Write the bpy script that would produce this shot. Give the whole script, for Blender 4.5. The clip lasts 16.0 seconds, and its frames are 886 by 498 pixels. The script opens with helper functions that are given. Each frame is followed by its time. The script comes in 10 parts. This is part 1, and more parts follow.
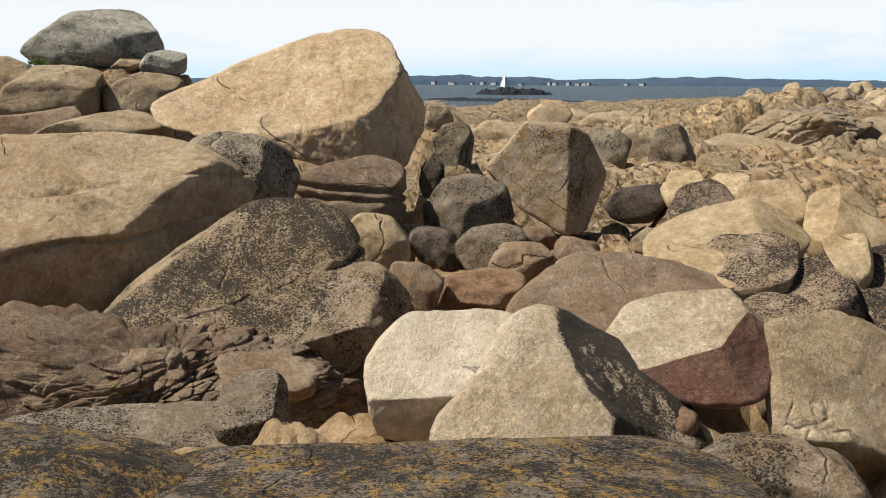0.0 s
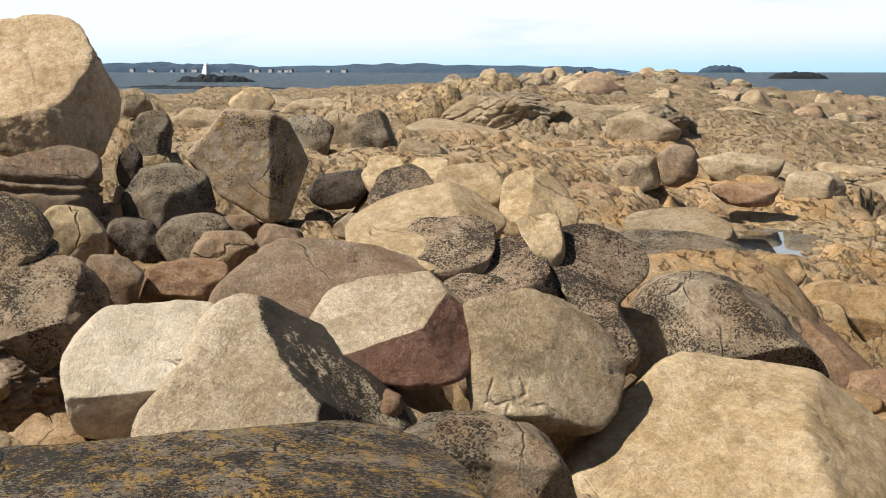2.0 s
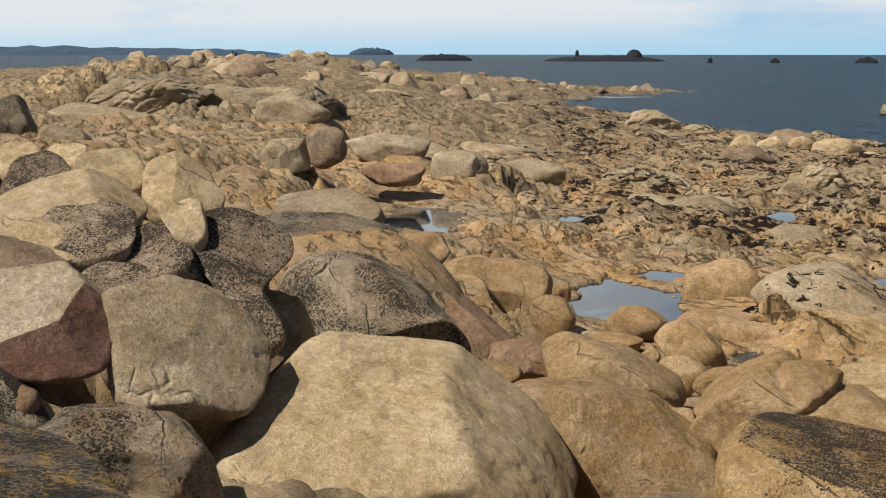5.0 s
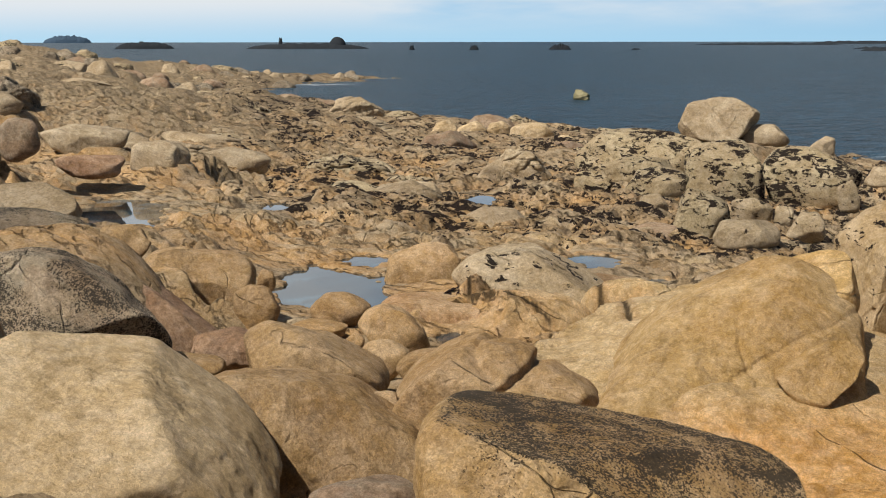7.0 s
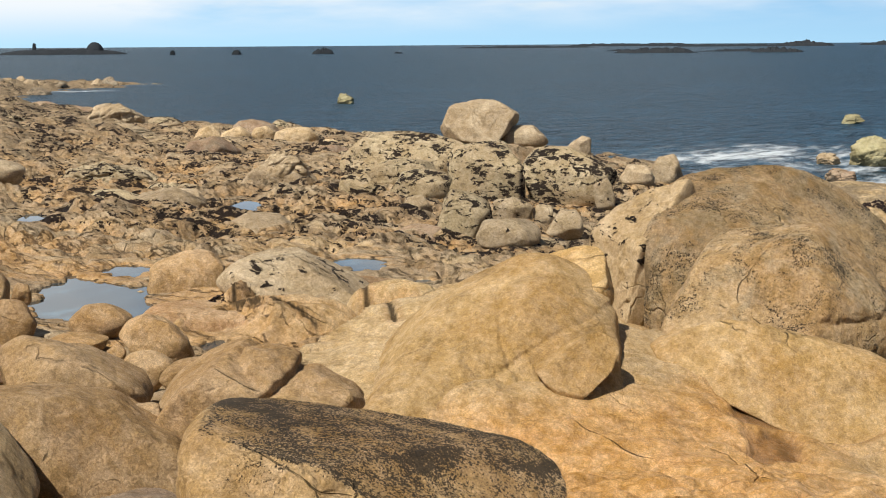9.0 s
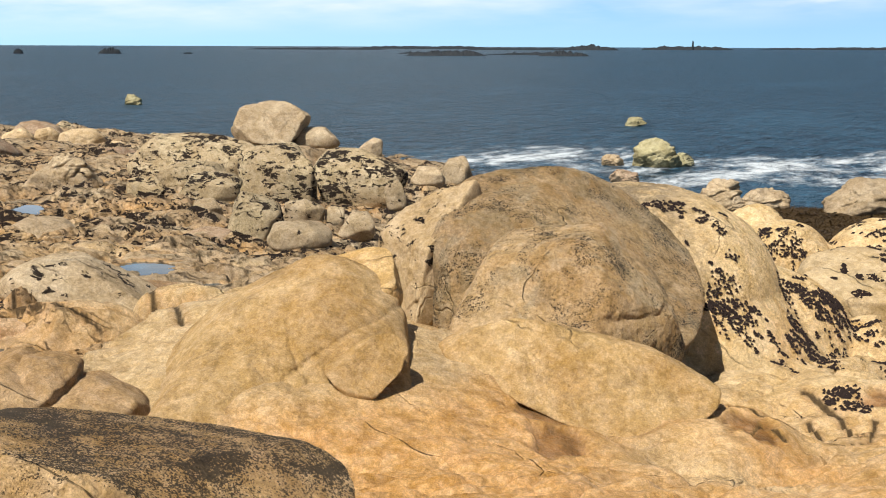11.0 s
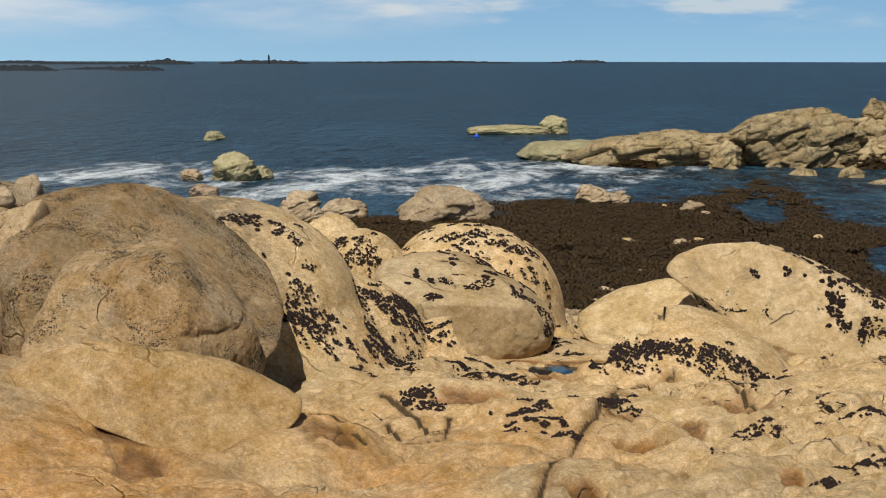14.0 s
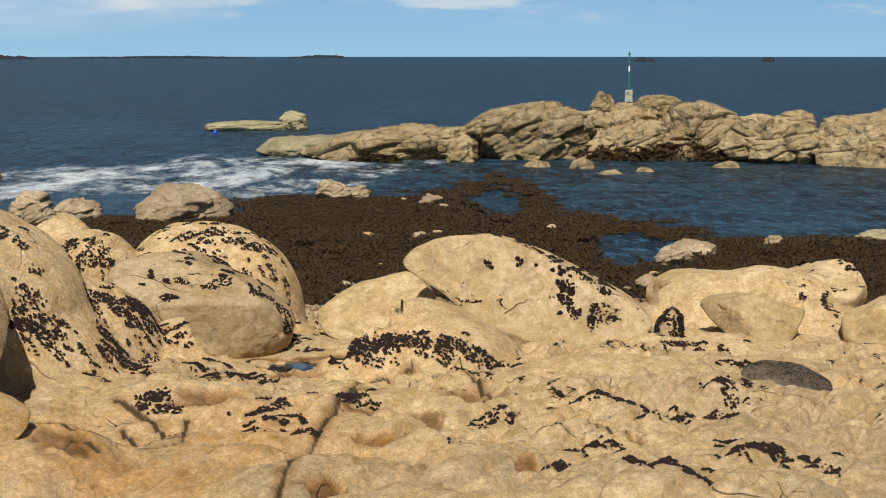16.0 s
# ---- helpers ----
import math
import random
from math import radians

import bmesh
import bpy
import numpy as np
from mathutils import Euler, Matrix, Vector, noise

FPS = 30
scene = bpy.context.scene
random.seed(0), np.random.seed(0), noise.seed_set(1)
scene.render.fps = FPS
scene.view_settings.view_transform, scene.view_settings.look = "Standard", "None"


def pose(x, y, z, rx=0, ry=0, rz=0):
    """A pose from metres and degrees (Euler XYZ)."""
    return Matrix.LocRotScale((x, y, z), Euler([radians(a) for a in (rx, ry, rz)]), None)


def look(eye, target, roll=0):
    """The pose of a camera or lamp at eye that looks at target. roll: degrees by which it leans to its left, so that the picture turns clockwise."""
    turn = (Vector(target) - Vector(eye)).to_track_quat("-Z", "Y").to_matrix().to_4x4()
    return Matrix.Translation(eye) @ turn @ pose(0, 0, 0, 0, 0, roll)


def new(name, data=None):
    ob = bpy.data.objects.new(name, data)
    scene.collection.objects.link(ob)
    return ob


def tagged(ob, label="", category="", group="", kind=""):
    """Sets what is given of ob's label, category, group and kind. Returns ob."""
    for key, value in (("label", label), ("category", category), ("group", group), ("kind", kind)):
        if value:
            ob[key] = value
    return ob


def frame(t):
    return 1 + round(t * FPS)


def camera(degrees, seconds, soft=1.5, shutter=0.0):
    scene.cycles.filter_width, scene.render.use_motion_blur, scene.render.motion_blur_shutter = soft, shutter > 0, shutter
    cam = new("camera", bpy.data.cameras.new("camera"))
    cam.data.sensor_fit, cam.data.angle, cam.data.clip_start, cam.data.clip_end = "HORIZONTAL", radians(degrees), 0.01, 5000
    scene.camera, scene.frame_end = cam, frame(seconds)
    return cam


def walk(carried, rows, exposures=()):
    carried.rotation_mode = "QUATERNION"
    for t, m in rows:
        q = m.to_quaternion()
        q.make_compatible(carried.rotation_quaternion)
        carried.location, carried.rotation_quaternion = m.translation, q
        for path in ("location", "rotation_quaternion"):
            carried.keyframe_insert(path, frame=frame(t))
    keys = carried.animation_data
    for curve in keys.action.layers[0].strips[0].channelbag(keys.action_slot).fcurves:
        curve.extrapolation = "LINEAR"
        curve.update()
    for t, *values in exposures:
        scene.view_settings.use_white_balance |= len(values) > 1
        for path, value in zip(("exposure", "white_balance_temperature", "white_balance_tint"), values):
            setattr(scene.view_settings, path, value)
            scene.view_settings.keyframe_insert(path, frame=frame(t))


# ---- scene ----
cam = camera(35.08, 16.0, soft=1.0)
PATH = [
    (0, look((-0.382, 0.087, 7.000), (-10.163, 1.799, 5.816), 0.32)),
    (0.5, look((-0.385, 0.093, 7.001), (-10.075, 2.221, 5.749), 0.13)),
    (1, look((-0.391, 0.104, 7.003), (-9.945, 2.765, 5.719), 0.16)),
    (1.5, look((-0.390, 0.110, 7.001), (-9.769, 3.328, 5.707), 0.32)),
    (2, look((-0.383, 0.135, 6.999), (-9.585, 3.838, 5.730), 0.08)),
    (2.5, look((-0.367, 0.159, 7.001), (-9.430, 4.203, 5.776), 0.55)),
    (3, look((-0.353, 0.180, 7.000), (-9.291, 4.486, 5.746), 0.90)),
    (3.2, look((-0.354, 0.186, 6.994), (-9.235, 4.603, 5.725), 1.19)),
    (5.3, look((-0.316, 0.246, 7.000), (-8.138, 6.321, 5.623), -0.01)),
    (5.5, look((-0.306, 0.256, 6.996), (-7.994, 6.504, 5.633), 0.12)),
    (6, look((-0.293, 0.271, 6.995), (-7.593, 6.961, 5.597), 0.66)),
    (6.5, look((-0.280, 0.286, 7.002), (-7.225, 7.328, 5.525), 0.17)),
    (7, look((-0.267, 0.300, 7.003), (-6.897, 7.639, 5.528), -0.09)),
    (7.5, look((-0.253, 0.309, 7.001), (-6.532, 7.953, 5.539), -0.19)),
    (8, look((-0.242, 0.314, 6.999), (-6.174, 8.234, 5.553), 0.09)),
    (8.5, look((-0.236, 0.323, 7.001), (-5.880, 8.450, 5.550), -0.51)),
    (9, look((-0.213, 0.337, 6.998), (-5.541, 8.674, 5.545), -0.39)),
    (9.2, look((-0.211, 0.342, 7.004), (-5.391, 8.771, 5.550), -0.58)),
    (11.3, look((-0.138, 0.370, 6.996), (-3.965, 9.502, 5.591), -0.26)),
    (11.5, look((-0.126, 0.374, 6.996), (-3.791, 9.576, 5.621), -0.75)),
    (12, look((-0.127, 0.380, 6.993), (-3.274, 9.778, 5.664), -0.85)),
    (12.5, look((-0.118, 0.386, 6.992), (-2.720, 9.952, 5.679), -0.49)),
    (13, look((-0.089, 0.387, 6.989), (-2.156, 10.081, 5.664), -0.75)),
    (13.5, look((-0.078, 0.393, 7.002), (-1.714, 10.169, 5.680), -1.01)),
    (14, look((-0.066, 0.393, 6.999), (-1.290, 10.227, 5.660), 0.07)),
    (14.5, look((-0.036, 0.398, 7.001), (-0.941, 10.265, 5.651), 0.04)),
    (15, look((-0.018, 0.402, 7.009), (-0.419, 10.298, 5.628), 0.21)),
    (15.5, look((0.002, 0.402, 7.008), (0.124, 10.306, 5.626), 0.28)),
    (16, look((0.035, 0.401, 7.016), (0.630, 10.288, 5.643), 0.00)),
]
walk(cam, PATH, exposures=((0, 0.36), (3, 0.50), (5.5, 0.06), (9, 0.38), (11.5, 0.55), (12.5, 0.19), (14, 0.0), (16, 0.08)))

# ---- daylight: a high sun behind the viewer, thin cloud low over the sea ----
SUN_BEARING, SUN_HEIGHT = 172.0, 53.0  # degrees to the left of +y, degrees above the horizon
world = bpy.data.worlds.new("sky")
scene.world = world
world.use_nodes = True
wn, wl = world.node_tree.nodes, world.node_tree.links
wn.clear()
sky = wn.new("ShaderNodeTexSky")
sky.sky_type, sky.sun_disc = "NISHITA", False
sky.sun_elevation, sky.sun_rotation = radians(SUN_HEIGHT), radians(360 - SUN_BEARING)
sky.air_density, sky.dust_density, sky.ozone_density = 1.0, 0.6, 1.5
geo = wn.new("ShaderNodeTexCoord")
up = wn.new("ShaderNodeVectorMath")  # the clear blue begins low over this sea
up.inputs[1].default_value = (0, 0, 0.13)
wl.new(geo.outputs["Generated"], up.inputs[0])
wl.new(up.outputs[0], sky.inputs["Vector"])
sep = wn.new("ShaderNodeSeparateXYZ")
wl.new(geo.outputs["Generated"], sep.inputs[0])
lift = wn.new("ShaderNodeMath")
lift.operation, lift.inputs[1].default_value = "ADD", 0.16
wl.new(sep.outputs["Z"], lift.inputs[0])
over = []
for axis in "XY":
    q = wn.new("ShaderNodeMath")
    q.operation = "DIVIDE"
    wl.new(sep.outputs[axis], q.inputs[0])
    wl.new(lift.outputs[0], q.inputs[1])
    over.append(q)
comb = wn.new("ShaderNodeCombineXYZ")
wl.new(over[0].outputs[0], comb.inputs[0])
wl.new(over[1].outputs[0], comb.inputs[1])
cl = wn.new("ShaderNodeTexNoise")
cl.inputs["Scale"].default_value, cl.inputs["Detail"].default_value, cl.inputs["Roughness"].default_value = 1.0, 5, 0.52
wl.new(comb.outputs[0], cl.inputs["Vector"])
cr = wn.new("ShaderNodeValToRGB")
cr.color_ramp.elements[0].position, cr.color_ramp.elements[1].position = 0.41, 0.66
veil = wn.new("ShaderNodeVectorMath")  # the cloud is thicker towards the sun
veil.operation = "DOT_PRODUCT"
wl.new(geo.outputs["Generated"], veil.inputs[0])
veil.inputs[1].default_value = (-math.sin(radians(100)) * 0.28, math.cos(radians(100)) * 0.28, -0.42)
thick = wn.new("ShaderNodeMath")
wl.new(cl.outputs["Fac"], thick.inputs[0])
wl.new(veil.outputs["Value"], thick.inputs[1])
wl.new(thick.outputs[0], cr.inputs[0])
mx = wn.new("ShaderNodeMix")
mx.data_type = "RGBA"
west = wn.new("ShaderNodeVectorMath")  # the cloud comes lower over the land to the west
west.operation = "DOT_PRODUCT"
west.inputs[1].default_value = (-math.sin(radians(100)) * 0.02, math.cos(radians(100)) * 0.02, 1.0)
wl.new(geo.outputs["Generated"], west.inputs[0])
base = wn.new("ShaderNodeMapRange")
base.interpolation_type = "SMOOTHSTEP"
base.inputs["From Min"].default_value, base.inputs["From Max"].default_value = 0.008, 0.045
wl.new(west.outputs["Value"], base.inputs["Value"])
above = wn.new("ShaderNodeMath")
above.operation = "MULTIPLY"
wl.new(cr.outputs[0], above.inputs[0])
wl.new(base.outputs["Result"], above.inputs[1])
wl.new(above.outputs[0], mx.inputs["Factor"])
clear = wn.new("ShaderNodeMix")
clear.data_type, clear.blend_type = "RGBA", "MULTIPLY"
low = wn.new("ShaderNodeMapRange")  # bright haze low over the sea
low.inputs["From Min"].default_value, low.inputs["From Max"].default_value = 0.04, 0.45
low.inputs["To Min"].default_value, low.inputs["To Max"].default_value = 1.0, 0.0
wl.new(sep.outputs["Z"], low.inputs["Value"])
wl.new(low.outputs["Result"], clear.inputs["Factor"])
haze = wn.new("ShaderNodeMix")  # paler over the land to the west
haze.data_type = "RGBA"
haze.inputs["A"].default_value, haze.inputs["B"].default_value = (2.15, 2.6, 2.8, 1), (3.5, 3.9, 3.9, 1)
side_way = wn.new("ShaderNodeVectorMath")
side_way.operation = "DOT_PRODUCT"
side_way.inputs[1].default_value = (-math.sin(radians(100)), math.cos(radians(100)), 0)
wl.new(geo.outputs["Generated"], side_way.inputs[0])
over_west = wn.new("ShaderNodeMapRange")
over_west.inputs["From Min"].default_value, over_west.inputs["From Max"].default_value = 0.0, 0.85
wl.new(side_way.outputs["Value"], over_west.inputs["Value"])
wl.new(over_west.outputs["Result"], haze.inputs["Factor"])
wl.new(haze.outputs["Result"], clear.inputs["B"])
wl.new(sky.outputs[0], clear.inputs["A"])
wl.new(clear.outputs["Result"], mx.inputs["A"])
mx.inputs["B"].default_value = (19.0, 20.0, 20.8, 1)
bg = wn.new("ShaderNodeBackground")
bg.inputs["Strength"].default_value = 0.037
puffs = wn.new("ShaderNodeVectorMath")  # small heaped clouds low over the open sea
puffs.operation, puffs.inputs[1].default_value = "MULTIPLY", (9.0, 9.0, 42.0)
wl.new(geo.outputs["Generated"], puffs.inputs[0])
heap = wn.new("ShaderNodeTexNoise")
heap.inputs["Scale"].default_value, heap.inputs["Detail"].default_value, heap.inputs["Roughness"].default_value = 1.0, 6, 0.55
wl.new(puffs.outputs[0], heap.inputs["Vector"])
heaped = wn.new("ShaderNodeMapRange")
heaped.interpolation_type = "SMOOTHSTEP"
heaped.inputs["From Min"].default_value, heaped.inputs["From Max"].default_value, heaped.inputs["To Max"].default_value = 0.55, 0.68, 0.6
wl.new(heap.outputs["Fac"], heaped.inputs["Value"])
floor_of = wn.new("ShaderNodeMapRange")
floor_of.inputs["From Min"].default_value, floor_of.inputs["From Max"].default_value = 0.02, 0.032
wl.new(sep.outputs["Z"], floor_of.inputs["Value"])
north = wn.new("ShaderNodeMapRange")
north.inputs["From Min"].default_value, north.inputs["From Max"].default_value = 0.75, 0.35
wl.new(side_way.outputs["Value"], north.inputs["Value"])
shares = []
for share in (floor_of, north):
    q = wn.new("ShaderNodeMath")
    q.operation = "MULTIPLY"
    wl.new(shares[-1].outputs[0] if shares else heaped.outputs["Result"], q.inputs[0])
    wl.new(share.outputs["Result"], q.inputs[1])
    shares.append(q)
puffed = wn.new("ShaderNodeMix")
puffed.data_type = "RGBA"
wl.new(shares[-1].outputs[0], puffed.inputs["Factor"])
wl.new(mx.outputs["Result"], puffed.inputs["A"])
puffed.inputs["B"].default_value = (19.0, 19.6, 19.0, 1)
wl.new(puffed.outputs["Result"], bg.inputs["Color"])
wo = wn.new("ShaderNodeOutputWorld")
wl.new(bg.outputs[0], wo.inputs["Surface"])

sun = new("sun", bpy.data.lights.new("sun", "SUN"))
sun.data.energy, sun.data.angle, sun.data.color = 5.0, radians(0.53), (1.0, 0.96, 0.88)
sun_way = Vector((-math.sin(radians(SUN_BEARING)) * math.cos(radians(SUN_HEIGHT)), math.cos(radians(SUN_BEARING)) * math.cos(radians(SUN_HEIGHT)), math.sin(radians(SUN_HEIGHT))))
sun.matrix_world = look(sun_way * 50, (0, 0, 0))

# ---- noise in numpy ----
def hashed(ix, iy, iz, seed):
    """A number from 0 to 1 for every cell of a lattice."""
    h = (ix.astype(np.int64) * 374761393 + iy.astype(np.int64) * 668265263 + iz.astype(np.int64) * 2147483647 + seed * 144665) & 0xFFFFFFFF
    h = ((h ^ (h >> 13)) * 1274126177) & 0xFFFFFFFF
    h = ((h ^ (h >> 16)) * 2246822519) & 0xFFFFFFFF
    return ((h ^ (h >> 15)) & 0xFFFFFF) / float(0xFFFFFF)


def smooth3(p, seed=0):
    """Smooth value noise from -1 to 1 at rows of points."""
    f = np.floor(p)
    i, u = f.astype(np.int64), p - f
    u = u * u * u * (u * (u * 6 - 15) + 10)
    out = 0
    for a in (0, 1):
        for b in (0, 1):
            for c in (0, 1):
                w = (u[..., 0] if a else 1 - u[..., 0]) * (u[..., 1] if b else 1 - u[..., 1]) * (u[..., 2] if c else 1 - u[..., 2])
                out = out + w * hashed(i[..., 0] + a, i[..., 1] + b, i[..., 2] + c, seed)
    return out * 2 - 1


def fractal(p, octaves, seed=0, gain=0.5):
    out, amp, total = 0, 1.0, 0
    for k in range(octaves):
        out, total = out + amp * smooth3(p * 2.03**k + 17.3 * k, seed + k), total + amp
        amp *= gain
    return out / total


def flat(x, y):
    return np.stack([x, y, np.zeros_like(x)], -1)


def cells(x, y, seed=0, jitter=0.85):
    """Distances to the nearest and the second cell centre in the plane, and a number from 0 to 1 for the nearest."""
    ix, iy = np.floor(x).astype(np.int64), np.floor(y).astype(np.int64)
    one, two, tag = np.full(x.shape, 9.0), np.full(x.shape, 9.0), np.zeros(x.shape)
    zero = np.zeros_like(ix)
    for a in (-1, 0, 1):
        for b in (-1, 0, 1):
            cx = ix + a + 0.5 + jitter * (hashed(ix + a, iy + b, zero, seed) - 0.5)
            cy = iy + b + 0.5 + jitter * (hashed(ix + a, iy + b, zero + 7, seed) - 0.5)
            d = np.hypot(cx - x, cy - y)
            near = d < one
            two = np.where(near, one, np.minimum(two, d))
            tag = np.where(near, hashed(ix + a, iy + b, zero + 3, seed), tag)
            one = np.where(near, d, one)
    return one, two, tag


def blocks(x, y, size, seed, stretch=1.6, turn=0.6, bend=0.35):
    """Rounded blocks with joints between them, 0 in the joints and up to 1 on top."""
    c, s = math.cos(turn), math.sin(turn)
    wx = smooth3(flat(x / size * 0.7, y / size * 0.7), seed + 50)
    wy = smooth3(flat(x / size * 0.7 + 31, y / size * 0.7 - 9), seed + 51)
    u, v = ((x * c + y * s) / size / stretch + bend * wx), ((y * c - x * s) / size + bend * wy)
    one, two, tag = cells(u, v, seed)
    edge = np.clip((two - one) / 0.55, 0, 1)
    return np.sqrt(1 - (1 - edge) ** 2.2) * (0.35 + 0.65 * tag), edge, tag


def ramp(v, a, b):
    u = np.clip((v - a) / (b - a), 0, 1)
    return u * u * (3 - 2 * u)


# ---- materials ----
def start(name):
    m = bpy.data.materials.new(name)
    m.use_nodes = True
    n, l = m.node_tree.nodes, m.node_tree.links
    n.clear()
    out, b = n.new("ShaderNodeOutputMaterial"), n.new("ShaderNodeBsdfPrincipled")
    l.new(b.outputs[0], out.inputs["Surface"])
    return m, n, l, b


def noise_node(n, l, vec, scale, detail=4, rough=0.6, dist=0.0):
    t = n.new("ShaderNodeTexNoise")
    t.inputs["Scale"].default_value, t.inputs["Detail"].default_value = scale, detail
    t.inputs["Roughness"].default_value, t.inputs["Distortion"].default_value = rough, dist
    l.new(vec, t.inputs["Vector"])
    return t.outputs["Fac"]


def step_node(n, l, val, lo, hi, a=0.0, b=1.0):
    r = n.new("ShaderNodeMapRange")
    r.interpolation_type = "SMOOTHSTEP"
    for k, v in (("From Min", lo), ("From Max", hi), ("To Min", a), ("To Max", b)):
        r.inputs[k].default_value = v
    l.new(val, r.inputs["Value"])
    return r.outputs["Result"]


def math_node(n, l, op, a, b):
    m = n.new("ShaderNodeMath")
    m.operation = op
    for k, v in enumerate((a, b)):
        if isinstance(v, (int, float)):
            m.inputs[k].default_value = v
        else:
            l.new(v, m.inputs[k])
    return m.outputs[0]


def mix_node(n, l, fac, a, b, kind="MIX"):
    m = n.new("ShaderNodeMix")
    m.data_type, m.blend_type = "RGBA", kind
    if isinstance(fac, (int, float)):
        m.inputs["Factor"].default_value = fac
    else:
        l.new(fac, m.inputs["Factor"])
    for key, v in (("A", a), ("B", b)):
        if isinstance(v, tuple):
            m.inputs[key].default_value = (*v, 1)
        else:
            l.new(v, m.inputs[key])
    return m.outputs["Result"]


def granite(name, light, deep, crust=0.0, crust_size=1.6, orange=0.0, spots=0.0, grain=1.0, zones=False, facing=None, side=0.3, grey=0.0, joints=1.0, red_side=None):
    """Weathered coastal granite. crust: black lichen, orange: yellow lichen, spots: clusters of small black mussels and tufts,
    facing: the side on which the lichen grows, zones: colours by the sheet's own rust, pale, weed and tuft marks."""
    m, n, l, b = start(name)
    g = n.new("ShaderNodeNewGeometry")
    info = n.new("ShaderNodeObjectInfo")
    shift = n.new("ShaderNodeVectorMath")
    shift.operation = "SCALE"
    shift.inputs[0].default_value = (37.0, 53.0, 19.0)
    l.new(info.outputs["Random"], shift.inputs["Scale"])
    add = n.new("ShaderNodeVectorMath")
    l.new(g.outputs["Position"], add.inputs[0])
    l.new(shift.outputs[0], add.inputs[1])
    pos = add.outputs[0]
    broad = noise_node(n, l, pos, 0.8, 5, 0.6, 0.4)
    mid = noise_node(n, l, pos, 4.5, 6, 0.65)
    stain = noise_node(n, l, pos, 2.2, 8, 0.72, 0.6)
    fine = noise_node(n, l, pos, 22.0, 6, 0.78)
    grit = noise_node(n, l, pos, 85.0, 2, 0.7)
    col = mix_node(n, l, step_node(n, l, broad, 0.36, 0.66), deep, light)
    col = mix_node(n, l, step_node(n, l, mid, 0.5, 0.78, 0, 0.5), col, tuple(0.55 * v for v in deep))
    if grey:
        col = mix_node(n, l, step_node(n, l, noise_node(n, l, pos, 1.7, 5, 0.7, 0.8), 0.45, 0.62, 0, grey), col, (0.29, 0.245, 0.165))
    if red_side:  # darker red on the faces turned along the given direction
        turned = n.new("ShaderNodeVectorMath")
        turned.operation, turned.inputs[1].default_value = "DOT_PRODUCT", red_side
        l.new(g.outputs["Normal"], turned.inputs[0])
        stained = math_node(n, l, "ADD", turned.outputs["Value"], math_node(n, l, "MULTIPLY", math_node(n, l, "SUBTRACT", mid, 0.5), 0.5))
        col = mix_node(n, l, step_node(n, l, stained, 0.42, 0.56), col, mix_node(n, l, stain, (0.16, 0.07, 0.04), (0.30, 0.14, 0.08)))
    if zones:
        att = {}
        for key in ("rust", "pale", "weed", "tuft", "stain", "ledgy", "wet"):
            a = n.new("ShaderNodeAttribute")
            a.attribute_name = key
            att[key] = a.outputs["Fac"]
        col = mix_node(n, l, att["pale"], col, mix_node(n, l, step_node(n, l, mid, 0.4, 0.7), (0.66, 0.47, 0.235), (0.57, 0.38, 0.163)))
        rustc = mix_node(n, l, step_node(n, l, mid, 0.35, 0.65), (0.57, 0.325, 0.12), (0.48, 0.25, 0.075))
        col = mix_node(n, l, att["rust"], col, rustc)
        col = mix_node(n, l, att["wet"], col, mix_node(n, l, step_node(n, l, mid, 0.4, 0.65), (0.30, 0.15, 0.05), (0.18, 0.09, 0.032)))
        old = math_node(n, l, "MULTIPLY", att["stain"], step_node(n, l, stain, 0.38, 0.54, 0, 0.9))
        col = mix_node(n, l, old, col, mix_node(n, l, fine, (0.14, 0.10, 0.06), (0.29, 0.215, 0.125)))
    # speckle of feldspar and mica, dark weathering film
    col = mix_node(n, l, step_node(n, l, stain, 0.5, 0.68, 0, 0.28 if zones else 0.5), col, tuple(0.38 * v for v in deep))
    col = mix_node(n, l, step_node(n, l, fine, 0.53, 0.72, 0, 0.17 * grain), col, tuple(min(1, 1.5 * v) for v in light))
    col = mix_node(n, l, step_node(n, l, fine, 0.45, 0.30, 0, 0.28 * grain), col, tuple(0.35 * v for v in deep))
    col = mix_node(n, l, step_node(n, l, grit, 0.57, 0.68, 0, 0.22 * grain), col, (0.09, 0.065, 0.045))
    for size, low, high in ((95.0, 0.86, 1.14), (30.0, 0.9, 1.1)):
        cell = n.new("ShaderNodeTexVoronoi")
        cell.inputs["Scale"].default_value = size
        l.new(pos, cell.inputs["Vector"])
        split = n.new("ShaderNodeSeparateColor")
        l.new(cell.outputs["Color"], split.inputs[0])
        shade = n.new("ShaderNodeHueSaturation")
        l.new(step_node(n, l, split.outputs[0], 0.1, 0.9, 1 - (1 - low) * grain, 1 + (high - 1) * grain), shade.inputs["Value"])
        l.new(col, shade.inputs["Color"])
        col = shade.outputs["Color"]
    # blotches of bleaching and grime, a hand to an arm wide
    blotch = n.new("ShaderNodeHueSaturation")
    cloud = math_node(n, l, "ADD", math_node(n, l, "MULTIPLY", noise_node(n, l, pos, 7.0, 8, 0.75, 0.3), 0.6), math_node(n, l, "MULTIPLY", noise_node(n, l, pos, 1.5, 6, 0.7, 0.8), 0.4))
    l.new(step_node(n, l, cloud, 0.34, 0.66, 0.78, 1.19), blotch.inputs["Value"])
